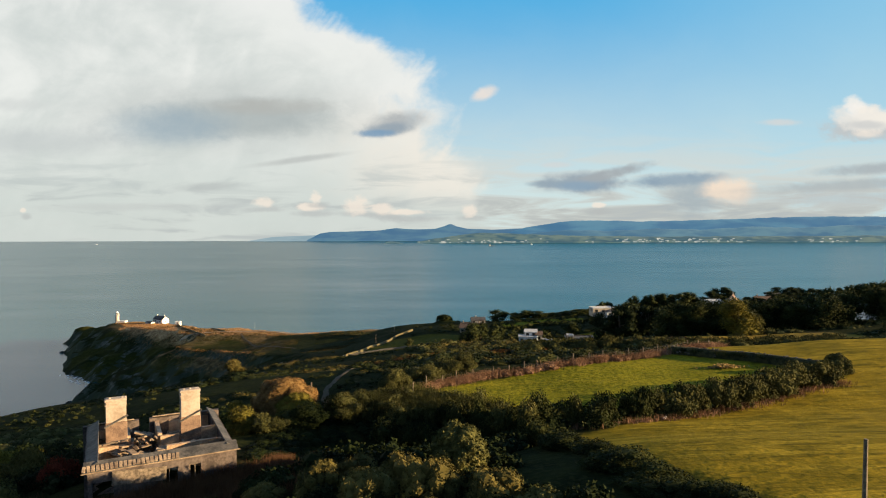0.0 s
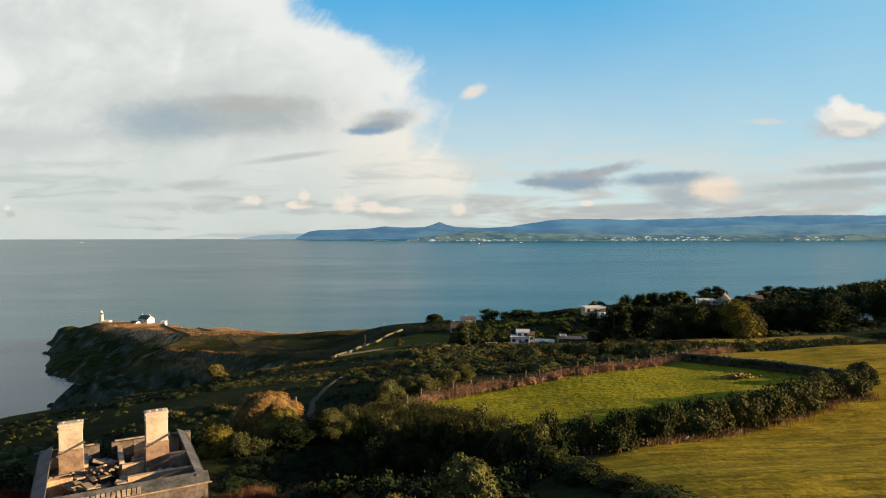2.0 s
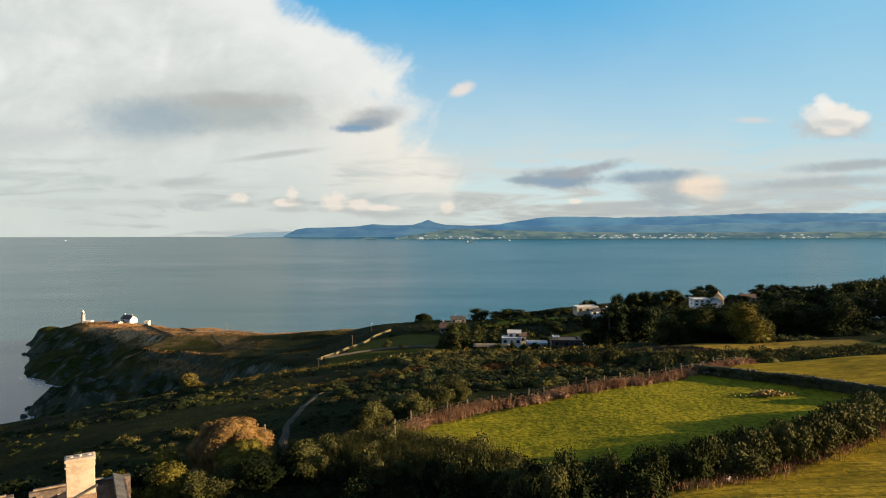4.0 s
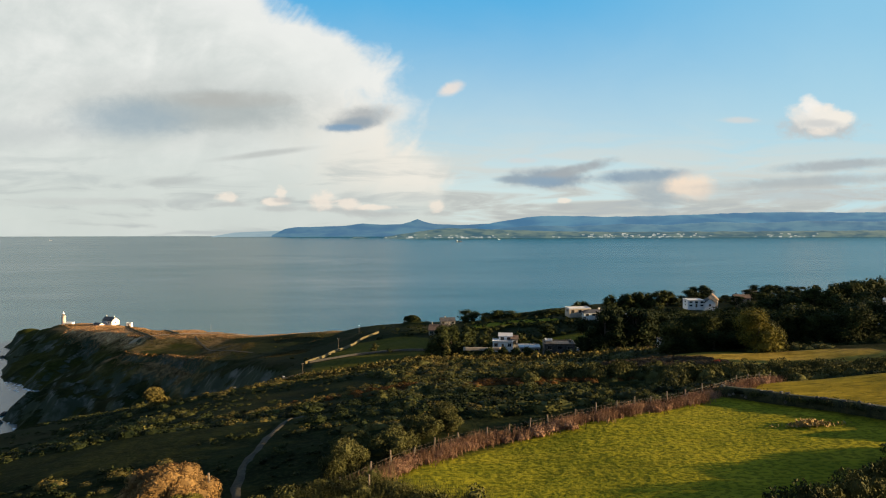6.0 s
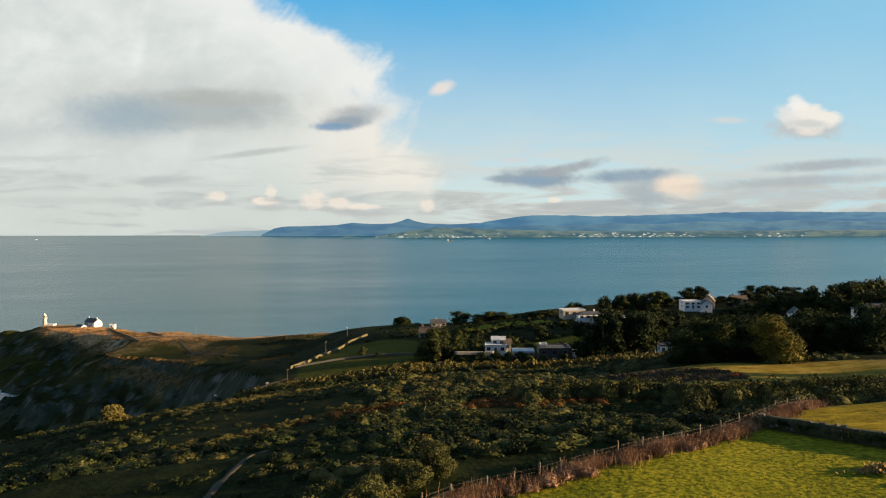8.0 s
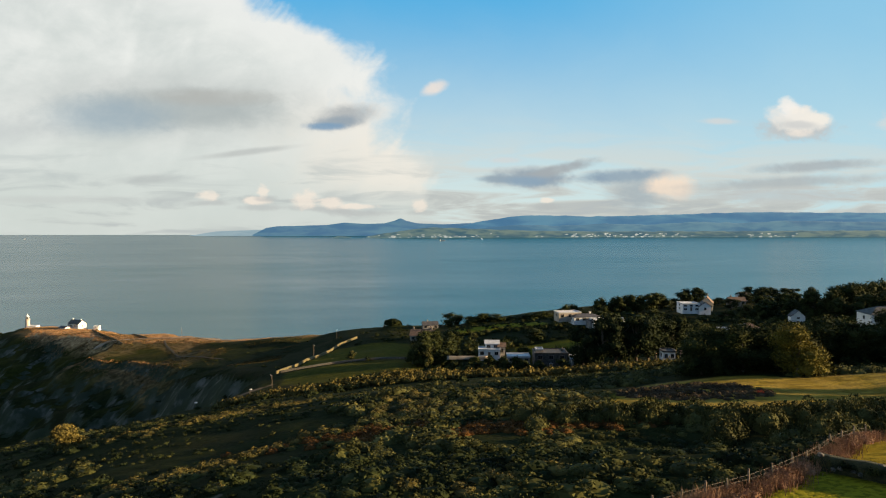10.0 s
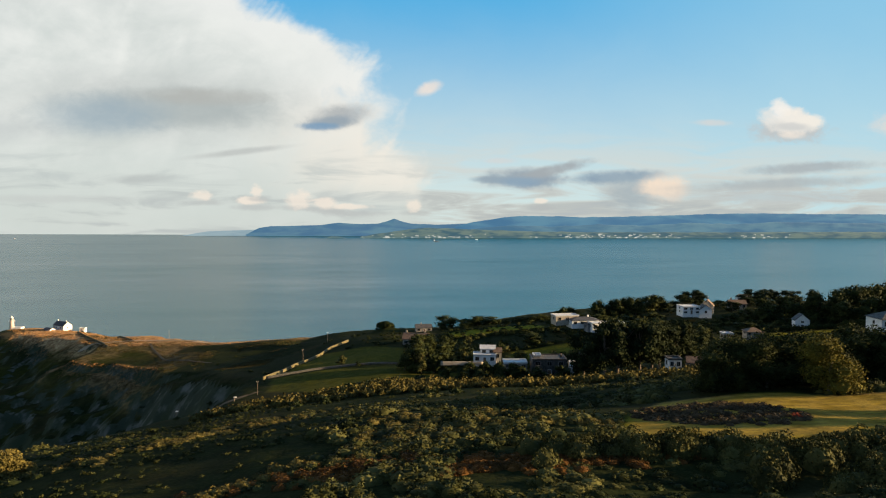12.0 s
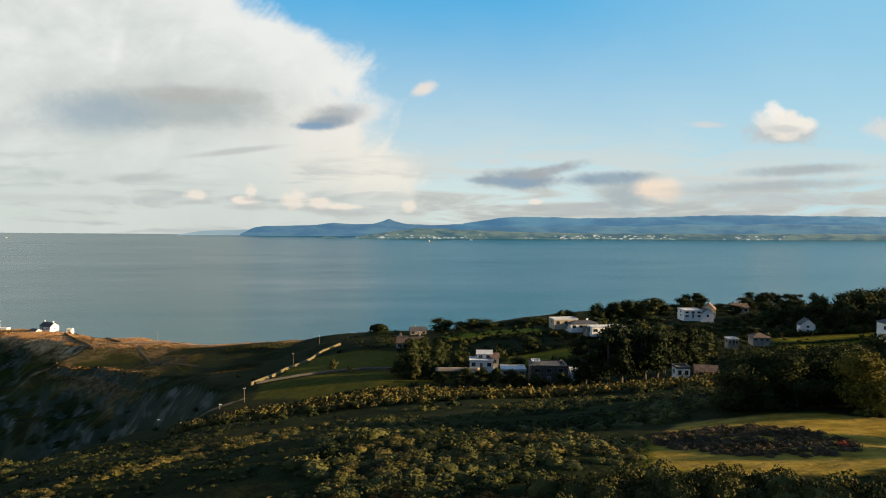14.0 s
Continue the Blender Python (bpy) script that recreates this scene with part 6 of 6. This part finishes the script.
# ---- fence ----
def fence():
    ob = empty("fence", pose(0, 0, 0), "old post and wire fence along the bracken bank", "fence")
    seg = np.array(FENCE, float)
    cum = np.concatenate([[0], np.cumsum(np.hypot(*np.diff(seg, axis=0).T))])
    r = random.Random(9)
    tops, q = [], 0.8
    variants = []
    for v in range(3):
        bm = tube(bmesh.new(), (0, 0, -0.3), (0.03 * v, 0, 1.0), 0.075, 0.06, 7)
        me = bpy.data.meshes.new("post")
        bm.to_mesh(me)
        bm.free()
        me.materials.append(post_mat)
        variants.append(me)
    while q < cum[-1]:
        x, y = np.interp(q, cum, seg[:, 0]), np.interp(q, cum, seg[:, 1])
        z, h = ground_z(x, y), r.uniform(1.0, 1.5)
        shared("post", variants[r.randrange(3)], ob, pose(x, y, z, r.uniform(-5, 5), r.uniform(-6, 6), r.uniform(0, 360)) @ Matrix.Diagonal((1, 1, h, 1)))
        tops.append(Vector((x, y, z)))
        q += r.uniform(1.7, 2.8)
    for lift in (0.35, 0.65, 0.92):
        bm = bmesh.new()
        for a, b in zip(tops[:-1], tops[1:]):
            tube(bm, a + Vector((0, 0, lift)), b + Vector((0, 0, lift)), 0.006, 0.006, 3)
        part("wire", bm, wire_mat, ob)


fence()


# ---- rocks in the sea below the point ----
def sea_rock(x, y, w, h, seed):
    v = ICO_V * (1 + 0.55 * fbm(ICO_V[:, 0] * 2 + seed, ICO_V[:, 1] * 2 + ICO_V[:, 2], 0.8, 3, seed))[:, None] * (w / 2, w * 0.35, h)
    ob = new("rock", mesh_of("rock", v, ICO_F, sea_rock_mat))
    ob.matrix_basis = pose(x, y, 0, 0, 0, seed * 40)
    return tagged(ob, "dark wet rock standing in the sea off the point", "rock", "rocks off the point")


ROCKS = [(-413, 702, 9, 2.6), (-406, 713, 5, 1.8), (-421, 709, 4, 1.2), (-392, 652, 6, 2.0), (-268, 447, 5, 2.2), (-276, 466, 6, 2.0)]
for k, (x, y, w, h) in enumerate(ROCKS):
    sea_rock(x, y, w, h, k + 1)


wr = np.random.default_rng(58)
wq = np.array([along([(-330, 558), (-293, 526), (-268, 494), (-268, 462), (-248, 438), (-204, 418)], q) for q in wr.uniform(0, 1, 150)])
stuff("surf", scatter([(LOW_V * (1, 0.7, 0.08), LOW_F)], wq[:, 0] + wr.normal(-1, 3.0, 150), wq[:, 1] + wr.normal(-1, 3.0, 150), wr.uniform(0.4, 1.8, 150), wr, sink=0.0, zs=np.full(150, 0.05)), foam_mat, "white surf washing round the foot of the cliffs", "surf")


# ---- dry stone wall between the pastures ----
def stone_meshes(n, mat):
    out = []
    for k in range(n):
        r = random.Random(70 + k)
        bm = bmesh.new()
        bmesh.ops.create_icosphere(bm, subdivisions=1, radius=0.5)
        for v in bm.verts:
            v.co = v.co * r.uniform(0.78, 1.12)
            v.co.z = max(-0.34, min(0.34, v.co.z))
        me = bpy.data.meshes.new("stone")
        bm.to_mesh(me)
        bm.free()
        me.materials.append(mat)
        out.append(me)
    return out


STONES = stone_meshes(6, stone_mat)


def dry_wall():
    ob = empty("stone_wall", pose(0, 0, 0), "tumbled dry stone wall with grass growing over it", "wall")
    r = random.Random(12)
    seg = np.array(WALL, float)
    cum = np.concatenate([[0], np.cumsum(np.hypot(*np.diff(seg, axis=0).T))])
    part("bank", ribbon(WALL, 0.95, 1.5, seed=8, round_top=0.55), turf_mat, ob, "dark turf bank over the core of the wall", True)
    for row in range(2):
        q = 0.0
        while q < cum[-1]:
            x, y = np.interp(q, cum, seg[:, 0]), np.interp(q, cum, seg[:, 1])
            w = r.uniform(0.3, 0.6)
            if r.random() < (0.5 if row else 0.35):
                q += w
                continue
            ang = math.degrees(math.atan2(seg[-1][1] - seg[0][1], seg[-1][0] - seg[0][0]))
            shared("stone", STONES[r.randrange(6)], ob, pose(x + (r.uniform(-0.3, 0.3) if row else r.choice((-0.55, 0.55))), y + (r.uniform(-0.3, 0.3) if row else r.choice((-0.45, 0.45))), ground_z(x, y) + (0.95 if row else r.uniform(0.25, 0.6)), r.uniform(-12, 12), r.uniform(-12, 12), ang + r.uniform(-15, 15)) @ Matrix.Diagonal((w, r.uniform(0.3, 0.5), r.uniform(0.3, 0.5), 1)))
            q += w * 0.92
    return ob


dry_wall()
gr = np.random.default_rng(46)
wx, wy = np.array([along(WALL, q) for q in gr.uniform(0, 1, 260)]).T
wx, wy = wx + gr.normal(0, 0.55, 260), wy + gr.normal(0, 0.4, 260)
V, F = stems(wx, wy, 0.25, 0.6, gr, 12, 0.2, 0.016)
V[:, 2] += 0.55
stuff("wall_grass", (V, F), olive_mat, "rough grass growing over the stone wall", "grass")
V, F = scatter([clump(180 + k, 5, 110, 0.2, coarse=True, sprig=True, core=0.6) for k in range(3)], wx[:80], wy[:80], gr.uniform(0.25, 0.55, 80), gr)
V[:, 2] += 0.45
stuff("wall_brambles", (V, F), hedge_mat, "small dark brambles over the stone wall", "brambles")
wx, wy = np.array([along(HEDGE, q) for q in gr.uniform(0.1, 1, 420)]).T
wx, wy = wx + gr.normal(0.9, 0.5, 420), wy + gr.normal(-1.0, 0.5, 420)
stuff("hedge_foot_grass", stems(wx, wy, 0.25, 0.7, gr, 16, 0.3, 0.016), tan_mat, "dry tan grass along the foot of the hedge", "grass")
white_sack = part("plastic_sack", add_box(box((0, 0, 0.25), (0.75, 0.35, 0.45), 10, 0.12), (0.3, 0.1, 0.55), (0.4, 0.3, 0.35), 30, 0.1), white_mat)
white_sack.matrix_basis = pose(18.4, 52.6, ground_z(18.4, 52.6), 0, 12, 20) @ Matrix.Scale(0.42, 4)
tagged(white_sack, "white plastic sack caught in the hedge bottom", "sack")


# ---- the ruined house ----
def ruin():
    Z0, TOP = 113.2, 3.3
    ob = empty("ruined_house", pose(-20.9, 46.2, Z0, 0, 0, 28), "roofless ruined house with peeling pale walls and two chimneys", "house")
    U, V, T = 4.45, 5.1, 0.42
    r = random.Random(33)

    def run(name, segs, top, mat=render_mat):
        """A wall as pieces: (u, v, width, depth, z0, z1)."""
        for u, v, w, d, a, b in segs:
            last = part(name, box((u, v, (a + b) / 2), (w, d, b - a)), mat, ob)
        return last

    # front wall with a doorway and two windows
    holes = [(-3.6, 1.2, 0.0, 2.5), (0.3, 1.05, 1.2, 2.7), (1.9, 0.75, 1.3, 2.7)]
    segs, at = [], -U
    for c, w, a, b in holes:
        segs.append(((at + c - w / 2) / 2, -V, c - w / 2 - at, T, -1.5, TOP))
        segs.append((c, -V, w, T, b, TOP))
        if a > 0:
            segs.append((c, -V, w, T, -1.5, a))
        at = c + w / 2
    segs.append(((at + U) / 2, -V, U - at, T, -1.5, TOP))
    front = run("front_wall", segs, TOP)
    for c, w, a, b in holes[1:]:
        bm = bmesh.new()
        add_box(bm, (c, -V - 0.02, b - 0.04), (w, 0.12, 0.08)), add_box(bm, (c, -V - 0.02, a + 0.04), (w + 0.16, 0.3, 0.08)), add_box(bm, (c - w / 2 + 0.04, -V - 0.02, (a + b) / 2), (0.08, 0.12, b - a)), add_box(bm, (c, -V - 0.02, (a + b) / 2), (0.05, 0.1, b - a))
        part("window_frame", bm, timber_mat, front, "rotten window frame without glass")
    run("back_wall", [(-3.0, V, 3.9, T, -1.5, TOP), (0.4, V, 1.4, T, -1.5, TOP), (-0.65, V, 0.7, T, -1.5, 1.0), (3.4, V, 3.1, T, -1.5, TOP), (1.45, V, 0.8, T, 2.4, TOP)], TOP)
    run("side_wall", [(-U, 0, T, 2 * V - T, -1.5, TOP)], TOP)
    run("side_wall", [(U, 0, T, 2 * V - T, -1.5, TOP - 0.05)], TOP)
    run("inner_wall", [(2.25, -1.9, 3.7, 0.3, -1, TOP - 0.15)], TOP, plaster_mat)
    run("inner_wall", [(3.55, 0.95, 1.35, 0.3, -1, TOP - 0.05), (0.85, 0.95, 1.3, 0.3, -1, TOP - 0.3)], TOP, plaster_mat)
    run("inner_wall", [(-3.4, 0.1, 1.6, 0.3, -1, TOP - 0.25)], TOP, plaster_mat)
    run("inner_wall", [(0.2, -0.5, 0.3, 2.4, -1, TOP - 0.9), (0.2, 3.0, 0.3, 3.6, -1, TOP - 0.2)], TOP, plaster_mat)
    run("inner_wall", [(-1.9, 3.6, 0.3, 2.4, -1, TOP - 0.4), (-1.7, -3.2, 0.3, 2.6, -1, TOP - 0.9)], TOP, plaster_mat)
    run("inner_plaster", [(2.6, V - 0.27, 3.0, 0.1, 0.2, TOP - 0.3), (-3.1, V - 0.27, 2.0, 0.1, 0.2, TOP - 0.4)], TOP, plaster_mat)

    # what is left of the roof: a sloping rim along the wall heads
    def rim(name, c, size, rz, tilt, mat, label):
        bm = box((0, 0, 0), size, 0, 0.02)
        p = part(name, bm, mat, ob, label)
        p.matrix_basis = pose(*c, 0, 0, rz) @ pose(0, 0, 0, tilt)
        return p

    rim("roof_edge", (0, -V + 0.12, TOP + 0.16), (2 * U + 0.5, 0.95, 0.1), 0, 24, slate_mat, "sagging front eave boards")
    rim("roof_edge", (-U + 0.25, 0, TOP + 0.2), (2 * V - 0.3, 0.8, 0.09), -90, 26, slate_mat, "grey slate edge")
    rim("roof_edge", (U - 0.2, 0, TOP + 0.18), (2 * V - 0.3, 0.6, 0.09), 90, 26, slate_mat, "grey slate edge")
    rim("roof_edge", (-3.0, V - 0.1, TOP + 0.1), (3.2, 0.55, 0.09), 180, 14, tile_mat, "pale flashing along the back wall")
    rim("roof_edge", (1.7, V - 0.1, TOP + 0.12), (3.6, 0.5, 0.09), 180, 12, tile_mat, "pale flashing along the back wall")
    gut = tube(bmesh.new(), (-U - 0.35, -V - 0.42, TOP - 0.06), (U + 0.35, -V - 0.42, TOP - 0.02), 0.045, 0.045, 6)
    part("gutter", gut, tile_mat, ob, "pale gutter along the front eave")
    # hip rafters and rows of clay tiles left along the front
    tiles = []
    for k in range(4):
        bm = box((0, 0, 0), (0.2, 0.5, 0.05 + 0.01 * k), 0, 0.015)
        me = bpy.data.meshes.new("roof_tile")
        bm.to_mesh(me)
        bm.free()
        me.materials.append(tile_mat)
        tiles.append(me)
    for row in range(1):
        for k in range(30):
            u = -U - 0.2 + 0.26 * k
            if u > (0.9 if row == 0 else -0.4) or (row == 1 and r.random() < 0.3):
                continue
            shared("roof_tile", tiles[r.randrange(4)], ob, pose(u, -V - 0.12 + 0.42 * row, TOP + 0.14 + 0.19 * row, 24 + r.uniform(-5, 5), r.uniform(-7, 7), r.uniform(-8, 8)))
    for k in range(9):
        shared("roof_tile", tiles[k % 4], ob, pose(-4.1 + 0.24 * k, 0.1, TOP - 0.18 + 0.03 * k, r.uniform(-10, 10), r.uniform(-12, 12), 90 + r.uniform(-25, 25)))
    # a fallen lintel board leaning on the front wall, rafters hanging over the rooms
    lean = part("fallen_board", box((0, 0, 0), (3.2, 0.08, 0.9), 0, 0.01), timber_mat, ob, "brown boarding hanging from the front eave")
    lean.matrix_basis = pose(-1.5, -V - 0.34, TOP - 0.75, 0, 4, 0)
    for k in range(6):
        p = part("rafter", box((0, 0, 0), (0.1, 2.6, 0.14), 0, 0.01), brick_mat if k == 2 else timber_mat, ob, "broken rafter")
        p.matrix_basis = pose(-1.5 + 0.3 * k + r.uniform(-0.1, 0.1), 0.4 + r.uniform(-0.4, 0.4), TOP - 0.35, -22 + r.uniform(-6, 6), 0, r.uniform(-14, 6))
    # chimney stacks
    for u, v, hgt in ((-2.7, 2.0, 6.0), (2.3, 0.95, 6.3)):
        low = part("chimney_base", box((u, v, 1.65), (1.45, 0.85, 5.3), 0, 0.03), brick_mat, ob, "bare brown brick below the old roof line")
        st = part("chimney_shaft", add_box(add_box(box((u, v, (4.25 + hgt) / 2), (1.36, 0.78, hgt - 4.25), 0, 0.03), (u, v, hgt - 0.1), (1.46, 0.88, 0.14), 0, 0.02), (u, v, hgt - 0.42), (1.44, 0.86, 0.08)), chimney_mat, ob, "pale rendered chimney stack")
        part("roof_scar", box((u, v - 0.42, 4.35), (1.75, 0.14, 0.1), 0, 0, -25), slate_mat, ob, "slanting lead flashing of the lost roof")
        for k in range(3):
            pu = u - 0.42 + 0.42 * k
            if r.random() < 0.85:
                part("chimney_pot", tube(bmesh.new(), (pu, v, hgt - 0.05), (pu, v, hgt + r.uniform(0.02, 0.1)), 0.1, 0.09, 8), chimney_mat, st)
    # fallen floor, beams and rubbish inside
    gx, gy = np.meshgrid(np.linspace(-U + 0.25, U - 0.25, 30), np.linspace(-V + 0.25, V - 0.25, 30))
    gz = 0.7 + 1.2 * (fbm(gx + 40, gy + 40, 2.2, 3, 80) + 0.2)
    i = (np.arange(29)[:, None] * 30 + np.arange(29)).ravel()
    rb = new("rubble", mesh_of("rubble", np.stack([gx, gy, gz], -1).reshape(-1, 3), np.stack([i, i + 1, i + 31, i + 30], 1), rubble_mat))
    rb.parent = ob
    rb["label"] = "heaped brown rubble covering the floor"
    for k in range(20):
        u, v = r.uniform(-U + 0.9, U - 0.9), r.uniform(-V + 0.9, V - 0.9)
        bm = box((0, 0, 0), (r.uniform(1.2, 3.4), 0.14, 0.12), 0, 0.01)
        p = part("fallen_beam", bm, timber_mat if r.random() < 0.7 else tile_mat, ob)
        p.matrix_basis = pose(u, v, r.uniform(1.6, 2.7), r.uniform(-20, 20), r.uniform(-22, 22), r.choice((0, 90, 90, r.uniform(0, 180))) + r.uniform(-12, 12))
    for k in range(80):
        shared("broken_slab", tiles[r.randrange(4)], ob, pose(r.uniform(-U + 0.6, U - 0.6), r.uniform(-V + 0.6, V - 0.6), r.uniform(2.0, 3.0), r.uniform(-20, 20), r.uniform(-20, 20), r.uniform(0, 180)) @ Matrix.Diagonal((r.uniform(1.5, 5), r.uniform(1, 2.4), 1.5, 1)))
    sh = part("blue_sheet", box((0, 0, 0), (1.6, 1.0, 0.06), 0, 0.02), cloth_mat, ob, "faded blue sheet lying in the ruin")
    sh.matrix_basis = pose(2.9, -3.1, 2.75, 10, -6, 12)
    wb = part("white_panel", box((0, 0, 0.35), (0.5, 0.3, 0.7), 0, 0.03), cream_mat, ob, "broken white panel")
    wb.matrix_basis = pose(-1.2, -3.9, 2.5, 6, 10, 20)


ruin()


# ---- heather bed on the lawn ----
r = np.random.default_rng(91)
n = 460
bx, by = r.uniform(-1, 1, n), r.uniform(-1, 1, n)
ok = bx ** 2 + by ** 2 < 1
bx, by = 41.0 + bx[ok] * 9.3 + by[ok] * 1.6, 124.2 + by[ok] * 6.6 - bx[ok] * 3.0
stuff("heather_bed", scatter([dome(150 + k, 7, 110, 0.2, 0.8, False) for k in range(4)], bx, by, r.uniform(0.4, 0.85, len(bx)), r, tall=r.uniform(0.6, 1.0, len(bx))), bed_mat, "dark reddish clipped heather bed on the lawn", "heather")
bush(47.5, 119.5, 1.6, 0.9, red_mat, "small red shrub on the lawn", 601, 4, 300, 0.1)
straw_r = np.random.default_rng(92)
sx, sy = 32.2 + straw_r.normal(0, 1.1, 260), 73.0 + straw_r.normal(0, 0.35, 260)
p = np.stack([sx, sy, land(sx, sy) + 0.1 + straw_r.uniform(0, 0.28, 260) * np.exp(-((sx - 32.2) / 1.4) ** 2)], 1)
stuff("straw_heap", leaves(p, np.tile([0.6, -0.5, 0.6], (260, 1)), 0.18, straw_r, 2.4), straw_mat, "low heap of pale dry straw on the pasture", "straw")


# ---- boats ----
def ship(x, y, length, mat, label):
    ob = empty("ship", pose(x, y, 0, 0, 0, 12), label, "ship")
    bm = bmesh.new()
    hw = length * 0.08
    pr = [(-0.5, 0.8), (-0.42, 1.0), (0.3, 1.0), (0.5, 0.0)]
    top = [bm.verts.new((u * length, s * hw * k, length * 0.09 + (0.02 * length if u > 0.4 else 0))) for s in (-1, 1) for u, k in (pr if s < 0 else pr[::-1])]
    low = [bm.verts.new((v.co.x * 0.94, v.co.y * 0.8, -1)) for v in top]
    bm.faces.new(top), bm.faces.new(low)
    for k in range(len(top)):
        bm.faces.new((top[k], top[(k + 1) % len(top)], low[(k + 1) % len(top)], low[k]))
    bmesh.ops.remove_doubles(bm, verts=bm.verts, dist=0.01)
    bmesh.ops.recalc_face_normals(bm, faces=bm.faces)
    part("hull", bm, mat, ob)
    part("bridge", box((-0.32 * length, 0, 0.16 * length), (0.16 * length, hw * 1.6, 0.15 * length), 0, 0.3), white_mat, ob)
    part("funnel", box((-0.4 * length, 0, 0.25 * length), (0.05 * length, hw * 0.7, 0.07 * length), 0, 0.2), red_paint_mat, ob)
    return ob


ship(283, 3700, 36, roof_dark_mat, "small cargo ship with a dark hull and white bridge")
ship(560, 4020, 16, white_mat, "small white boat far out in the bay")
ship(-2280, 4200, 13, white_mat, "small white boat far out in the bay")
# specks of the city on the far shore
r = np.random.default_rng(95)
V, F, o = [], [], 0
cube_v = np.array([(x, y, z) for x in (-0.5, 0.5) for y in (-0.5, 0.5) for z in (0, 1.0)])
cube_f = np.array([(0, 1, 3), (0, 3, 2), (4, 6, 7), (4, 7, 5), (0, 4, 5), (0, 5, 1), (2, 3, 7), (2, 7, 6), (0, 2, 6), (0, 6, 4), (1, 5, 7), (1, 7, 3)])
for k in range(190):
    c = r.choice((60, 250, 420, 1150, 1350, 1500, 1750, 1900, 2600))
    x = c + r.normal(0, 130)
    V.append(cube_v * (r.uniform(6, 24), 6, r.uniform(3, 8)) + (x, 4285 + r.uniform(0, 25), r.uniform(0, 7) if k % 4 else r.uniform(8, 26)))
    F.append(cube_f + o)
    o += 8
# the specks carry the painted haze and glow without lamps
far_town_mat = hazy("far_town_haze", srgb(132, 150, 152), srgb(220, 218, 206), 0.05, 0.33)
stuff("far_town", (np.concatenate(V), np.concatenate(F)), far_town_mat, "pale specks of a harbour town on the far shore", "town")
